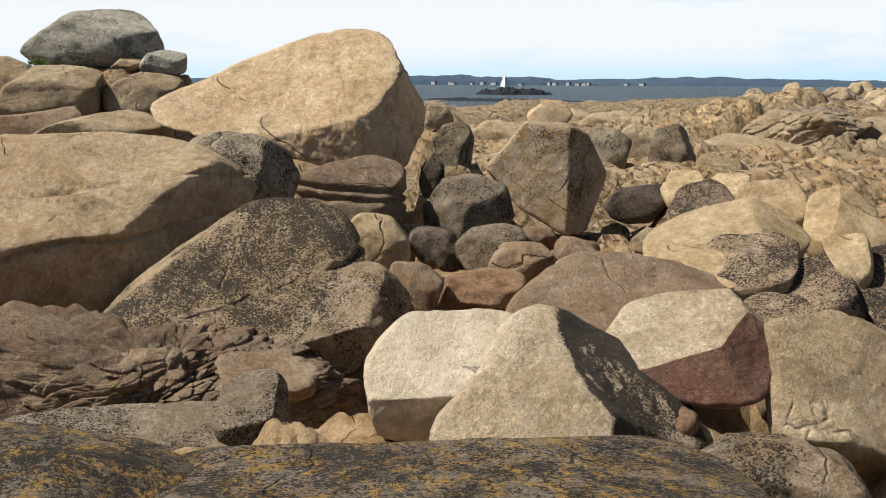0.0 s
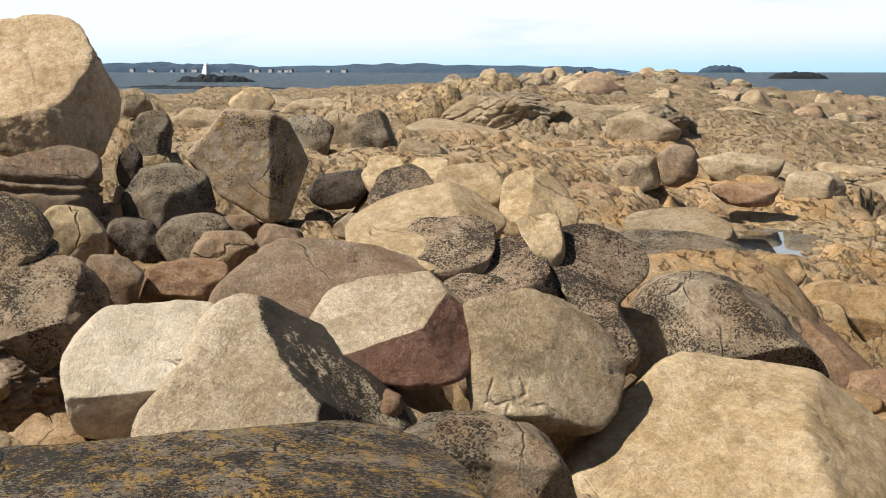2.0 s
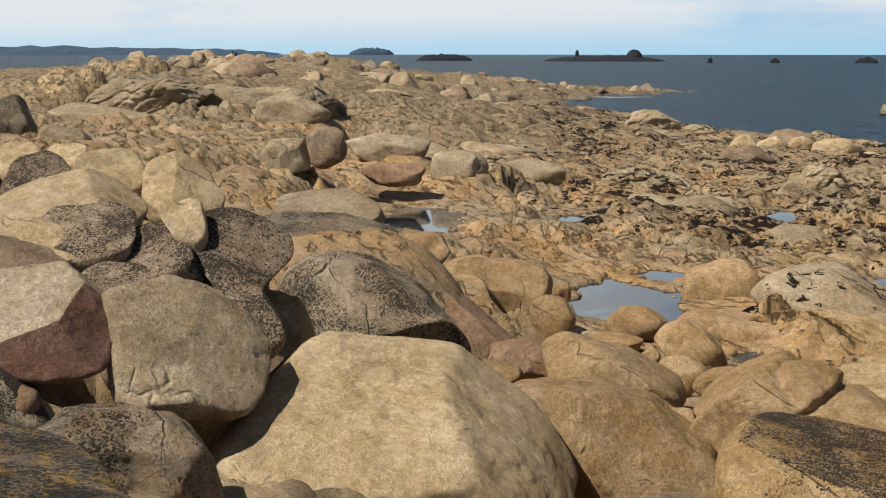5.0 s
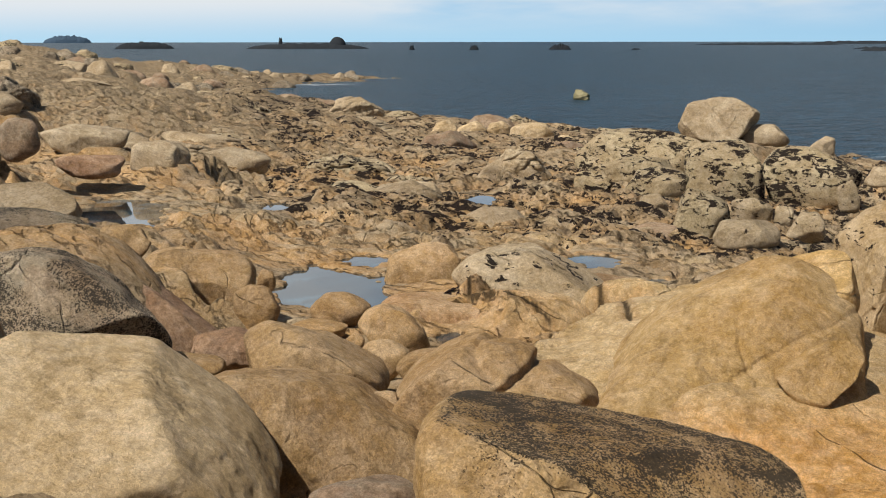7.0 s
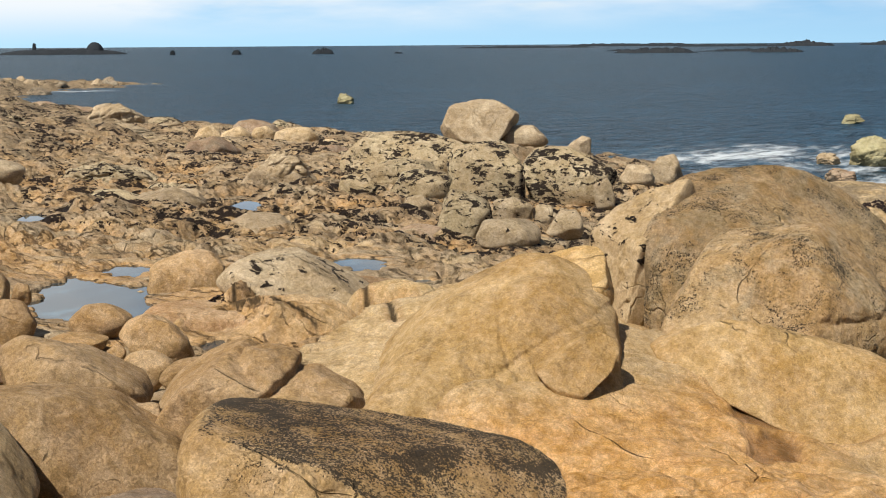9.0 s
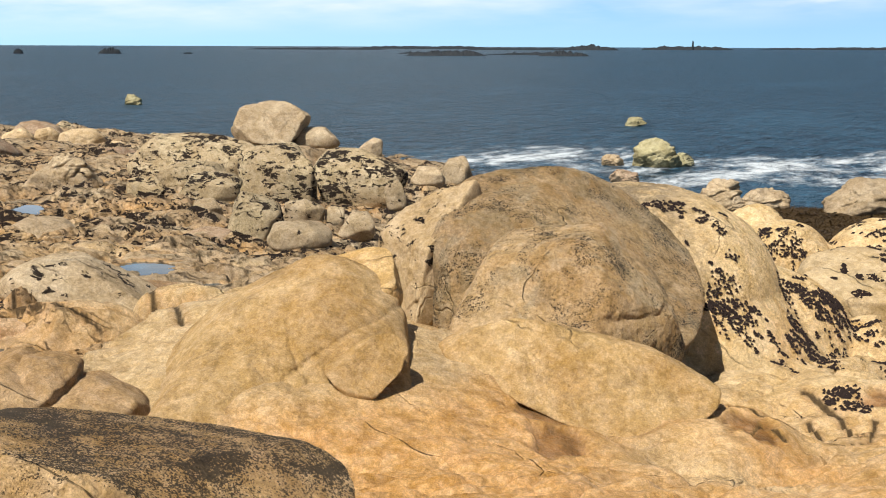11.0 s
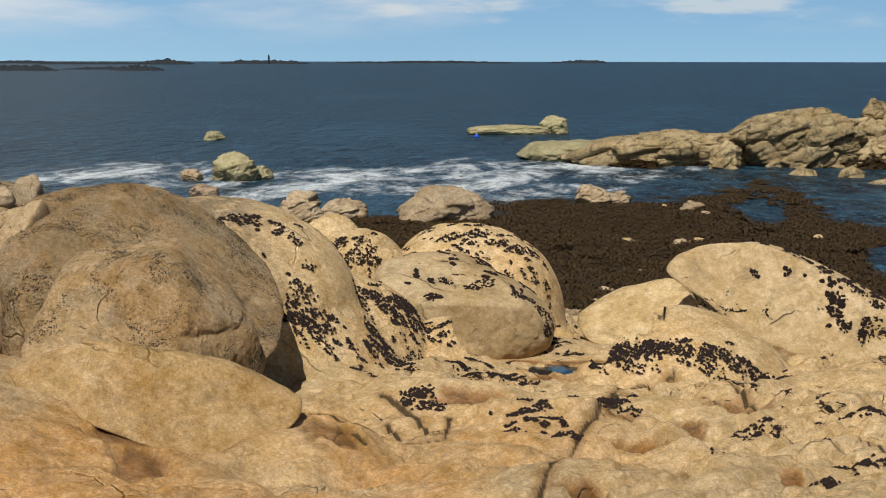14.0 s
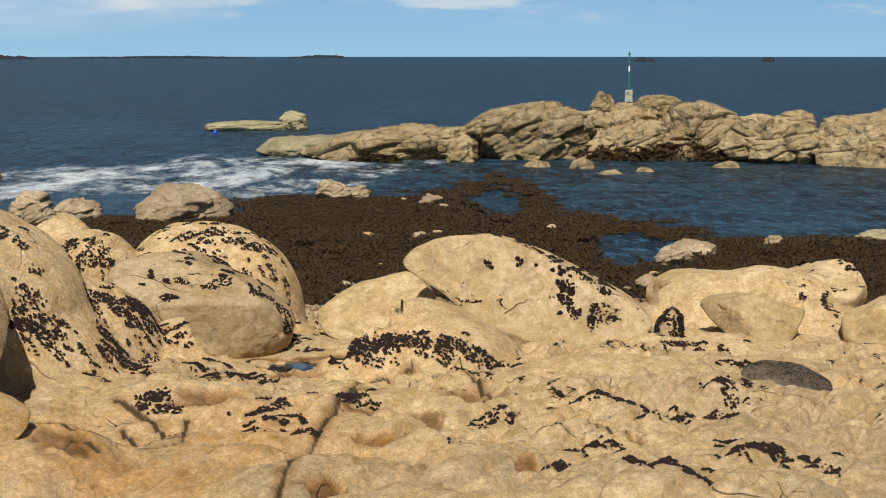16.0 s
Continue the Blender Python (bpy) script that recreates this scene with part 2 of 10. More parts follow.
    l.new(step_node(n, l, cloud, 0.36, 0.64, 1.12, 0.9), blotch.inputs["Saturation"])
    l.new(col, blotch.inputs["Color"])
    col = blotch.outputs["Color"]
    # cracks
    warp = n.new("ShaderNodeTexNoise")
    warp.inputs["Scale"].default_value, warp.inputs["Detail"].default_value = 1.3, 4
    l.new(pos, warp.inputs["Vector"])
    bent = n.new("ShaderNodeVectorMath")
    bent.operation = "MULTIPLY_ADD"
    l.new(warp.outputs["Color"], bent.inputs[0])
    bent.inputs[1].default_value = (0.9, 0.9, 0.9)
    l.new(pos, bent.inputs[2])
    vor = n.new("ShaderNodeTexVoronoi")
    vor.feature = "DISTANCE_TO_EDGE"
    vor.inputs["Scale"].default_value = 0.55
    l.new(bent.outputs[0], vor.inputs["Vector"])
    crack = math_node(n, l, "MULTIPLY", step_node(n, l, vor.outputs["Distance"], 0.0, 0.012, 1.0, 0.0), step_node(n, l, broad, 0.50, 0.62))
    col = mix_node(n, l, math_node(n, l, "MULTIPLY", crack, 0.15), col, (0.05, 0.035, 0.022))
    rough = 0.86
    tone = n.new("ShaderNodeHueSaturation")
    l.new(step_node(n, l, info.outputs["Random"], 0, 1, 0.86, 1.12), tone.inputs["Value"])
    tone.inputs["Saturation"].default_value = 0.95 if zones else 1.0 if "pale" in name else 1.0 if "honey" in name or "black_back" in name else 0.86
    l.new(col, tone.inputs["Color"])
    col = tone.outputs["Color"]
    height = math_node(n, l, "ADD", math_node(n, l, "MULTIPLY", mid, 0.75 * grain), math_node(n, l, "MULTIPLY", fine, 0.7 * grain))
    height = math_node(n, l, "ADD", height, math_node(n, l, "MULTIPLY", grit, 0.22))
    height = math_node(n, l, "SUBTRACT", height, math_node(n, l, "MULTIPLY", crack, 0.8))
    # fine joints and chipped edges
    sway = noise_node(n, l, pos, 0.9, 3, 0.5)
    for way, every, wide, deep_, soil in (((0.25, 0.45, 0.86), 1.15, 0.008, 2.0, 0.25), ((0.82, -0.5, 0.28), 1.7, 0.007, 1.6, 0.2)):
        dot = n.new("ShaderNodeVectorMath")
        dot.operation, dot.inputs[1].default_value = "DOT_PRODUCT", way
        l.new(pos, dot.inputs[0])
        lay = math_node(n, l, "ADD", math_node(n, l, "MULTIPLY", dot.outputs["Value"], 1 / every), math_node(n, l, "MULTIPLY", sway, 0.5))
        line = step_node(n, l, math_node(n, l, "PINGPONG", lay, 1.0), 0.0, wide / every, 1.0, 0.0)
        line = math_node(n, l, "MULTIPLY", line, step_node(n, l, noise_node(n, l, pos, 0.9, 4, 0.7), 0.54, 0.62))
        height = math_node(n, l, "SUBTRACT", height, math_node(n, l, "MULTIPLY", line, deep_ * joints))
        col = mix_node(n, l, math_node(n, l, "MULTIPLY", line, soil * joints), col, (0.06, 0.042, 0.026))
    dent = noise_node(n, l, pos, 2.6, 4, 0.5)
    height = math_node(n, l, "ADD", height, math_node(n, l, "MULTIPLY", math_node(n, l, "ABSOLUTE", math_node(n, l, "SUBTRACT", dent, 0.5), 0), 1.2))
    if crust or orange:
        patch = math_node(n, l, "MULTIPLY", math_node(n, l, "SUBTRACT", noise_node(n, l, pos, crust_size, 7, 0.7, 0.5), 0.5), 1.65)
        if facing:
            dot = n.new("ShaderNodeVectorMath")
            dot.operation = "DOT_PRODUCT"
            l.new(g.outputs["Normal"], dot.inputs[0])
            dot.inputs[1].default_value = facing
            patch = math_node(n, l, "ADD", patch, math_node(n, l, "MULTIPLY", math_node(n, l, "SUBTRACT", dot.outputs["Value"], 0.5), side))
        dab = n.new("ShaderNodeTexVoronoi")
        dab.inputs["Scale"].default_value = 85.0
        l.new(pos, dab.inputs["Vector"])
        dabs = n.new("ShaderNodeSeparateColor")
        l.new(dab.outputs["Color"], dabs.inputs[0])
        flecks = math_node(n, l, "ADD", math_node(n, l, "MULTIPLY", noise_node(n, l, pos, 30.0, 7, 0.95), 1.35), math_node(n, l, "MULTIPLY", math_node(n, l, "SUBTRACT", dabs.outputs[1], 0.81), 0.4))
        flecks = math_node(n, l, "ADD", flecks, patch)
        black = step_node(n, l, flecks, 0.74 - 0.5 * crust, 0.84 - 0.5 * crust)
        if orange:
            yel = noise_node(n, l, pos, 9.0, 9, 0.84)
            yel = step_node(n, l, yel, 0.62 - 0.14 * orange, 0.68 - 0.14 * orange, 0, 0.85)
            col = mix_node(n, l, yel, col, mix_node(n, l, fine, (0.48, 0.25, 0.035), (0.36, 0.24, 0.09)))
        col = mix_node(n, l, math_node(n, l, "MULTIPLY", black, 0.88), col, mix_node(n, l, mid, (0.012, 0.011, 0.010), (0.036, 0.031, 0.026)))
        if orange:
            col = mix_node(n, l, math_node(n, l, "MULTIPLY", yel, step_node(n, l, fine, 0.5, 0.62)), col, (0.42, 0.26, 0.06))
        height = math_node(n, l, "ADD", height, math_node(n, l, "MULTIPLY", black, 0.35))
    if spots or zones:
        region = noise_node(n, l, pos, 0.9, 3, 0.5)
        low = n.new("ShaderNodeMapping")
        low.inputs["Scale"].default_value = (1.0, 1.0, 1.9)
        l.new(pos, low.inputs["Vector"])
        dots = noise_node(n, l, low.outputs[0], 3.4, 6, 0.72, 0.5)
        amount = math_node(n, l, "MULTIPLY", math_node(n, l, "SUBTRACT", region, 0.5), 0.55)
        if zones:
            amount = math_node(n, l, "ADD", amount, math_node(n, l, "MULTIPLY", math_node(n, l, "SUBTRACT", att["tuft"], 1.0), 0.5))
        dots = math_node(n, l, "ADD", dots, amount)
        black = step_node(n, l, dots, 0.69 - 0.1 * max(spots, 1.6 if zones else 0), 0.705 - 0.1 * max(spots, 1.6 if zones else 0))
        col = mix_node(n, l, math_node(n, l, "MULTIPLY", black, 0.95), col, mix_node(n, l, step_node(n, l, fine, 0.4, 0.6), (0.012, 0.009, 0.009), (0.045, 0.028, 0.022)))
        height = math_node(n, l, "ADD", height, math_node(n, l, "MULTIPLY", math_node(n, l, "MULTIPLY", black, fine), 3.0))
    if zones:
        # colour of the weed, and of the painted shade in the open joints
        weedc = mix_node(n, l, step_node(n, l, fine, 0.35, 0.7), (0.014, 0.009, 0.005), (0.06, 0.036, 0.014))
        col = mix_node(n, l, att["weed"], col, weedc)
    if zones:  # narrow crevices that run along the ledges, their shade put into the colour
        lay = n.new("ShaderNodeMapping")
        lay.inputs["Rotation"].default_value, lay.inputs["Scale"].default_value = (0, 0, -0.8), (0.55, 2.1, 1.6)
        l.new(pos, lay.inputs["Vector"])
        shaded_crevice = noise_node(n, l, lay.outputs[0], 1.5, 7, 0.62, 0.5)
        shaded_crevice = step_node(n, l, math_node(n, l, "ABSOLUTE", math_node(n, l, "SUBTRACT", shaded_crevice, 0.5), 0), 0.0, 0.022, 1.0, 0.0)
        shaded_crevice = math_node(n, l, "MULTIPLY", shaded_crevice, step_node(n, l, mid, 0.42, 0.56))
        shaded_crevice = math_node(n, l, "MULTIPLY", shaded_crevice, att["ledgy"])
        shaded_crevice = math_node(n, l, "MULTIPLY", shaded_crevice, step_node(n, l, att["weed"], 0.0, 0.5, 1.0, 0.0))
        height = math_node(n, l, "SUBTRACT", height, math_node(n, l, "MULTIPLY", shaded_crevice, 3.2))
        col = mix_node(n, l, math_node(n, l, "MULTIPLY", shaded_crevice, 0.4), col, (0.04, 0.026, 0.016))
    l.new(col, b.inputs["Base Color"])
    b.inputs["Roughness"].default_value = rough
    if zones:  # damp hollows shine a little
        l.new(step_node(n, l, att["wet"], 0.3, 0.9, rough, 0.3), b.inputs["Roughness"])
    b.inputs["Specular IOR Level"].default_value = 0.15
    bump = n.new("ShaderNodeBump")
    bump.inputs["Strength"].default_value, bump.inputs["Distance"].default_value = 1.0, 0.055
    l.new(height, bump.inputs["Height"])
    l.new(bump.outputs[0], b.inputs["Normal"])
    return m


def water(name, deep, wave, rough, foam=False, small=3.0):
    m, n, l, b = start(name)
    g = n.new("ShaderNodeNewGeometry")
    pos = g.outputs["Position"]
    st = n.new("ShaderNodeMapping")
    st.inputs["Rotation"].default_value, st.inputs["Scale"].default_value = (0, 0, 0.5), (1.0, 0.42, 1.0)
    l.new(pos, st.inputs["Vector"])
    h = math_node(n, l, "ADD", math_node(n, l, "MULTIPLY", noise_node(n, l, st.outputs[0], 0.5, 6, 0.6, 0.4), 1.2), math_node(n, l, "MULTIPLY", noise_node(n, l, st.outputs[0], small, 4, 0.6), 0.25))
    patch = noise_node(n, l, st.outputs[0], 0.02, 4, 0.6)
    chop_shading = noise_node(n, l, st.outputs[0], 0.7, 7, 0.72)
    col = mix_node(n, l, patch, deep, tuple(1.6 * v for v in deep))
    # sparkle and dark sides of the waves are put into the colour
    col = mix_node(n, l, step_node(n, l, chop_shading, 0.42, 0.56), tuple(0.3 * v for v in deep), col)
    col = mix_node(n, l, step_node(n, l, chop_shading, 0.54, 0.68, 0, 0.8), col, tuple(3.4 * v for v in deep))
    sheen_streak = noise_node(n, l, st.outputs[0], 0.045, 7, 0.7)
    col = mix_node(n, l, step_node(n, l, sheen_streak, 0.5, 0.66, 0, 0.45), col, tuple(3.0 * v for v in deep))
    lines = n.new("ShaderNodeMapping")  # lines of waves that run along the shore, lit crests and dark troughs painted
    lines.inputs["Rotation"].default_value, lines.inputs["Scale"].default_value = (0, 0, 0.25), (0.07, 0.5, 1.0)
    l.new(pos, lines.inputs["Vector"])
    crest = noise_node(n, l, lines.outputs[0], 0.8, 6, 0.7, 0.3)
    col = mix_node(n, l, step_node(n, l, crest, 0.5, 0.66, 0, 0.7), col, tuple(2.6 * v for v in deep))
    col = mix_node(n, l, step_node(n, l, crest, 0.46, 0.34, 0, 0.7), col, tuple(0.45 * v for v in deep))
    # bright glints on the ripples, painted as paler water
    ripple_glint = noise_node(n, l, st.outputs[0], 2.2, 5, 0.7)
    col = mix_node(n, l, step_node(n, l, ripple_glint, 0.53, 0.64, 0, 0.8), col, tuple(5.5 * v for v in deep))
    if foam:
        a = n.new("ShaderNodeAttribute")
        a.attribute_name = "surf"
        lines = noise_node(n, l, st.outputs[0], 0.28, 9, 0.8, 0.3)
        fo = math_node(n, l, "ADD", lines, math_node(n, l, "MULTIPLY", math_node(n, l, "SUBTRACT", a.outputs["Fac"], 1.0), 0.4))
        fo = step_node(n, l, fo, 0.43, 0.62, 0, 0.75)
        col = mix_node(n, l, fo, col, (0.72, 0.76, 0.78))
        l.new(step_node(n, l, fo, 0, 1, rough, 0.8), b.inputs["Roughness"])
    else:
        b.inputs["Roughness"].default_value = rough
    l.new(col, b.inputs["Base Color"])
    b.inputs["IOR"].default_value = 1.33
    if foam:
        b.inputs["Specular IOR Level"].default_value = 0.1
    bump = n.new("ShaderNodeBump")
    bump.inputs["Strength"].default_value, bump.inputs["Distance"].default_value = wave, 0.9 if foam else 0.02
    l.new(h, bump.inputs["Height"])
    l.new(bump.outputs[0], b.inputs["Normal"])
    return m


def plain(name, a, c, scale=3.0, rough=0.8, metal=0.0):
    m, n, l, b = start(name)
    g = n.new("ShaderNodeNewGeometry")
    v = noise_node(n, l, g.outputs["Position"], scale, 5, 0.65)
    l.new(mix_node(n, l, v, a, c), b.inputs["Base Color"])
    b.inputs["Roughness"].default_value, b.inputs["Metallic"].default_value = rough, metal
    b.inputs["Specular IOR Level"].default_value = 0.12
    bump = n.new("ShaderNodeBump")
    bump.inputs["Strength"].default_value, bump.inputs["Distance"].default_value = 0.5, 0.3 / scale
    l.new(v, bump.inputs["Height"])
    l.new(bump.outputs[0], b.inputs["Normal"])
    return m


MAT = {
    "sheet": granite("shore_rock", (0.375, 0.28, 0.165), (0.285, 0.195, 0.108), zones=True),
    "tan": granite("tan_granite", (0.44, 0.325, 0.185), (0.34, 0.235, 0.12)),
    "honey": granite("honey_coloured_granite", (0.49, 0.33, 0.175), (0.40, 0.25, 0.12)),
    "redface": granite("red_brown_granite", (0.50, 0.38, 0.235), (0.42, 0.30, 0.17), joints=0.0, red_side=(0.93, 0.2, -0.1)),
    "stained": granite("stained_tan_granite", (0.44, 0.30, 0.165), (0.34, 0.215, 0.105), crust=0.12, grey=0.75),
    "apron": granite("rust_stained_granite", (0.45, 0.285, 0.13), (0.38, 0.205, 0.075)),
    "backed": granite("granite_with_black_back", (0.49, 0.33, 0.165), (0.38, 0.235, 0.105), crust=0.19, facing=(0.3, 0.6, 0.75), side=0.6),
    "blond": granite("blond_honey_granite", (0.56, 0.42, 0.255), (0.47, 0.335, 0.185), grain=0.8, joints=0.25),
    "pale": granite("pale_granite", (0.56, 0.415, 0.23), (0.47, 0.33, 0.16), grain=0.7),
    "spotted": granite("pale_granite_with_mussels", (0.57, 0.425, 0.245), (0.48, 0.34, 0.175), spots=0.4, grain=0.7),
    "tufted": granite("granite_with_black_tufts", (0.44, 0.335, 0.18), (0.36, 0.255, 0.125), spots=1.4),
    "dotted": granite("tan_granite_with_few_tufts", (0.46, 0.34, 0.19), (0.36, 0.25, 0.125), spots=0.55),
    "brown": granite("brown_granite", (0.36, 0.235, 0.13), (0.25, 0.145, 0.075), grey=0.4),
    "rusty": granite("rusty_granite", (0.38, 0.225, 0.115), (0.27, 0.14, 0.065)),
    "grey": granite("grey_granite", (0.36, 0.28, 0.18), (0.26, 0.185, 0.11), crust=0.20, grey=0.4),
    "crusted": granite("granite_with_black_lichen", (0.44, 0.32, 0.19), (0.33, 0.22, 0.125), crust=0.23, facing=(0.3, 0.3, 0.9)),
    "blotched": granite("granite_with_black_end", (0.56, 0.44, 0.29), (0.47, 0.345, 0.20), crust=0.30, facing=(0.0, 0.95, 0.3), side=1.9, joints=0.0),
    "warm": granite("pale_honey_granite", (0.56, 0.42, 0.265), (0.475, 0.335, 0.195), grain=0.9),
    "ochre": granite("ochre_honey_granite", (0.54, 0.365, 0.175), (0.46, 0.285, 0.12), grain=0.9),
    "pale_face": granite("fresh_pale_granite", (0.56, 0.475, 0.36), (0.47, 0.385, 0.27), grain=0.6, joints=0.0),
    "weathered": granite("weathered_honey_granite", (0.44, 0.305, 0.16), (0.36, 0.23, 0.11), crust=0.04, grey=0.45),
    "pitted": granite("pitted_pale_honey_granite", (0.52, 0.375, 0.21), (0.43, 0.29, 0.145), spots=0.75, grain=0.8),
    "gold": granite("granite_with_gold_lichen", (0.24, 0.18, 0.12), (0.16, 0.115, 0.075), crust=0.46, crust_size=3.2, orange=0.85, grey=0.4),
    "flecked": granite("lichen_flecked_granite", (0.42, 0.30, 0.175), (0.30, 0.20, 0.11), crust=0.30, grey=0.5),
    "crested": granite("tan_granite_with_lichen_crest", (0.43, 0.315, 0.18), (0.33, 0.225, 0.115), crust=0.12, facing=(0.2, 0.3, 0.93), side=0.6),
    "islet": granite("sea_worn_honey_granite", (0.41, 0.32, 0.18), (0.32, 0.235, 0.12), crust=0.08),
    "dark": granite("dark_weathered_granite", (0.20, 0.15, 0.10), (0.12, 0.085, 0.055), crust=0.25),
    "capped": granite("brown_granite_with_orange_lichen", (0.52, 0.385, 0.24), (0.42, 0.295, 0.175), crust=0.02, orange=0.7),
    "stack": granite("grey_green_granite", (0.48, 0.45, 0.36), (0.38, 0.34, 0.26), crust=0.06, grey=0.2),
    "olive": granite("weedy_granite", (0.38, 0.335, 0.17), (0.29, 0.24, 0.11)),
    "reef": plain("dark_reef_rock", (0.013, 0.017, 0.022), (0.034, 0.037, 0.040), 0.15),
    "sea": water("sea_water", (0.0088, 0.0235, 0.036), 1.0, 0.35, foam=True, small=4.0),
    "pool": water("pool_water", (0.010, 0.022, 0.03), 0.06, 0.02),
    "weed": plain("brown_wrack", (0.022, 0.014, 0.007), (0.08, 0.048, 0.018), 6.0, 0.5),
    "mussel": plain("black_mussels", (0.008, 0.006, 0.006), (0.035, 0.022, 0.018), 30.0, 0.9),
    "white": plain("white_paint", (0.78, 0.78, 0.76), (0.68, 0.68, 0.66), 2.0, 0.6),
    "facade": plain("weathered_render", (0.42, 0.43, 0.44), (0.34, 0.34, 0.35), 2.0, 0.7),
    "slate": plain("slate_roof", (0.06, 0.065, 0.075), (0.10, 0.10, 0.11), 1.0, 0.6),
    # the blue of the hazy air is put into this land's colour
    "land": plain("hazed_fields_and_trees", (0.035, 0.06, 0.095), (0.075, 0.11, 0.15), 0.012, 0.95),
    "sand": plain("far_sand", (0.55, 0.49, 0.38), (0.62, 0.56, 0.46), 0.01, 0.95),
    "green": plain("green_paint", (0.03, 0.22, 0.16), (0.02, 0.16, 0.12), 6.0, 0.5),
    "blue": plain("blue_plastic", (0.02, 0.10, 0.62), (0.02, 0.08, 0.5), 6.0, 0.35),
    "shell": plain("white_shell", (0.80, 0.78, 0.74), (0.66, 0.63, 0.58), 20.0, 0.5),
    "leaf": plain("leaf", (0.05, 0.09, 0.02), (0.10, 0.15, 0.03), 20.0, 0.6),
}


# ---- the shore: one sheet of bedrock from behind the viewer out under the sea ----
def mesh_of(name, verts, faces, material, smooth=True):
    me = bpy.data.meshes.new(name)
    faces = np.asarray(faces, np.int32)
    k = faces.shape[1]
    me.vertices.add(len(verts))
    me.vertices.foreach_set("co", np.asarray(verts, np.float32).ravel())
    me.loops.add(faces.size)
    me.loops.foreach_set("vertex_index", faces.ravel())
    me.polygons.add(len(faces))
    me.polygons.foreach_set("loop_start", np.arange(0, faces.size, k, dtype=np.int32))
    me.polygons.foreach_set("use_smooth", np.full(len(faces), smooth))
    me.materials.append(material)
    me.update(calc_edges=True)
    return me


def mark(me, key, values):
    me.attributes.new(key, "FLOAT", "POINT").data.foreach_set("value", np.asarray(values, np.float32).ravel())


PROFILES = {}


def profile(bearing, *steps):
    """The height of the shore against the distance from the viewer, on a bearing to the left of +y."""
    PROFILES[bearing] = steps


profile(-45, (0, 5.25), (4, 4.9), (8, 3.9), (12, 3.05), (18, 2.75), (24, 2.2), (30, 1.5), (36, 0.5), (43, -0.3), (60, -0.8), (150, -3))
profile(-15, (0, 5.25), (4, 4.9), (8, 3.9), (12, 3.05), (18, 2.75), (24, 2.2), (30, 1.4), (35, 0.5), (44, 0.28), (53, 0.1), (60, -0.2), (80, -0.9), (150, -3))
profile(-3, (0, 5.25), (4, 4.9), (8, 3.9), (12, 3.1), (17, 2.85), (21, 2.45), (25, 2.0), (31, 1.35), (36, 0.5), (50, 0.25), (66, 0.1), (76, -0.3), (150, -3))
profile(10, (0, 5.25), (4, 4.9), (8, 3.9), (12, 3.15), (17, 2.9), (21, 2.5), (26, 1.9), (34, 0.6), (46, 0.35), (60, 0.12), (70, -0.4), (150, -3))
profile(20, (0, 5.25), (4, 4.9), (8, 3.9), (13, 3.2), (18, 3.1), (22, 2.8), (28, 2.0), (40, 0.8), (55, 0.1), (64, -0.6), (150, -3))
profile(30, (0, 5.25), (4, 4.9), (8, 3.9), (12, 3.3), (16, 3.3), (22, 3.0), (30, 2.5), (45, 1.8), (60, 1.4), (82, 0.6), (95, -0.5), (150, -3))
profile(38, (0, 5.25), (4, 4.9), (8, 4.0), (12, 3.2), (17, 3.2), (22, 3.2), (30, 2.8), (45, 2.0), (70, 1.4), (97, 0.7), (107, -0.5), (150, -3))
profile(47, (0, 5.25), (4, 4.9), (8, 4.2), (12, 3.3), (17, 3.3), (22, 3.25), (30, 2.9), (45, 2.1), (70, 1.7), (110, 1.4), (136, -0.4), (160, -2), (230, -1.2), (262, 0.3), (276, -1.5), (400, -4))
profile(53, (0, 5.25), (4, 4.9), (8, 4.4), (14, 3.6), (20, 3.5), (28, 3.2), (45, 2.9), (70, 2.5), (110, 2.0), (170, 0.2), (185, -0.3), (200, 0.3), (225, 3.0), (260, 0.6), (280, -1), (400, -4))
profile(58, (0, 5.25), (4, 5.0), (8, 4.6), (14, 3.9), (20, 3.7), (28, 3.55), (45, 3.4), (70, 3.2), (100, 3.2), (150, 4.0), (200, 5.6), (240, 3.5), (290, 0), (400, -4))
profile(66, (0, 5.25), (4, 5.1), (8, 4.8), (14, 4.6), (20, 4.5), (30, 4.3), (45, 4.2), (70, 3.9), (110, 3.8), (160, 4.3), (200, 4.7), (250, 2.0), (300, -0.5), (400, -4))
profile(80, (0, 5.25), (4, 5.1), (8, 4.9), (14, 4.8), (20, 4.8), (30, 4.6), (45, 4.5), (70, 4.2), (110, 3.7), (180, 2.7), (250, 1.4), (310, -0.4), (400, -4))
profile(95, (0, 5.25), (4, 5.2), (8, 5.0), (14, 4.9), (20, 5.5), (30, 5.7), (45, 5.2), (70, 4.6), (110, 4.0), (180, 2.7), (250, 1.4), (330, -0.4), (400, -4))
profile(150, (0, 5.25), (10, 5.4), (40, 6.0), (400, 9.0))
profile(260, (0, 5.25), (10, 5.2), (40, 5.5), (400, 8.0))
BEARINGS = np.array(sorted(PROFILES) + [315])


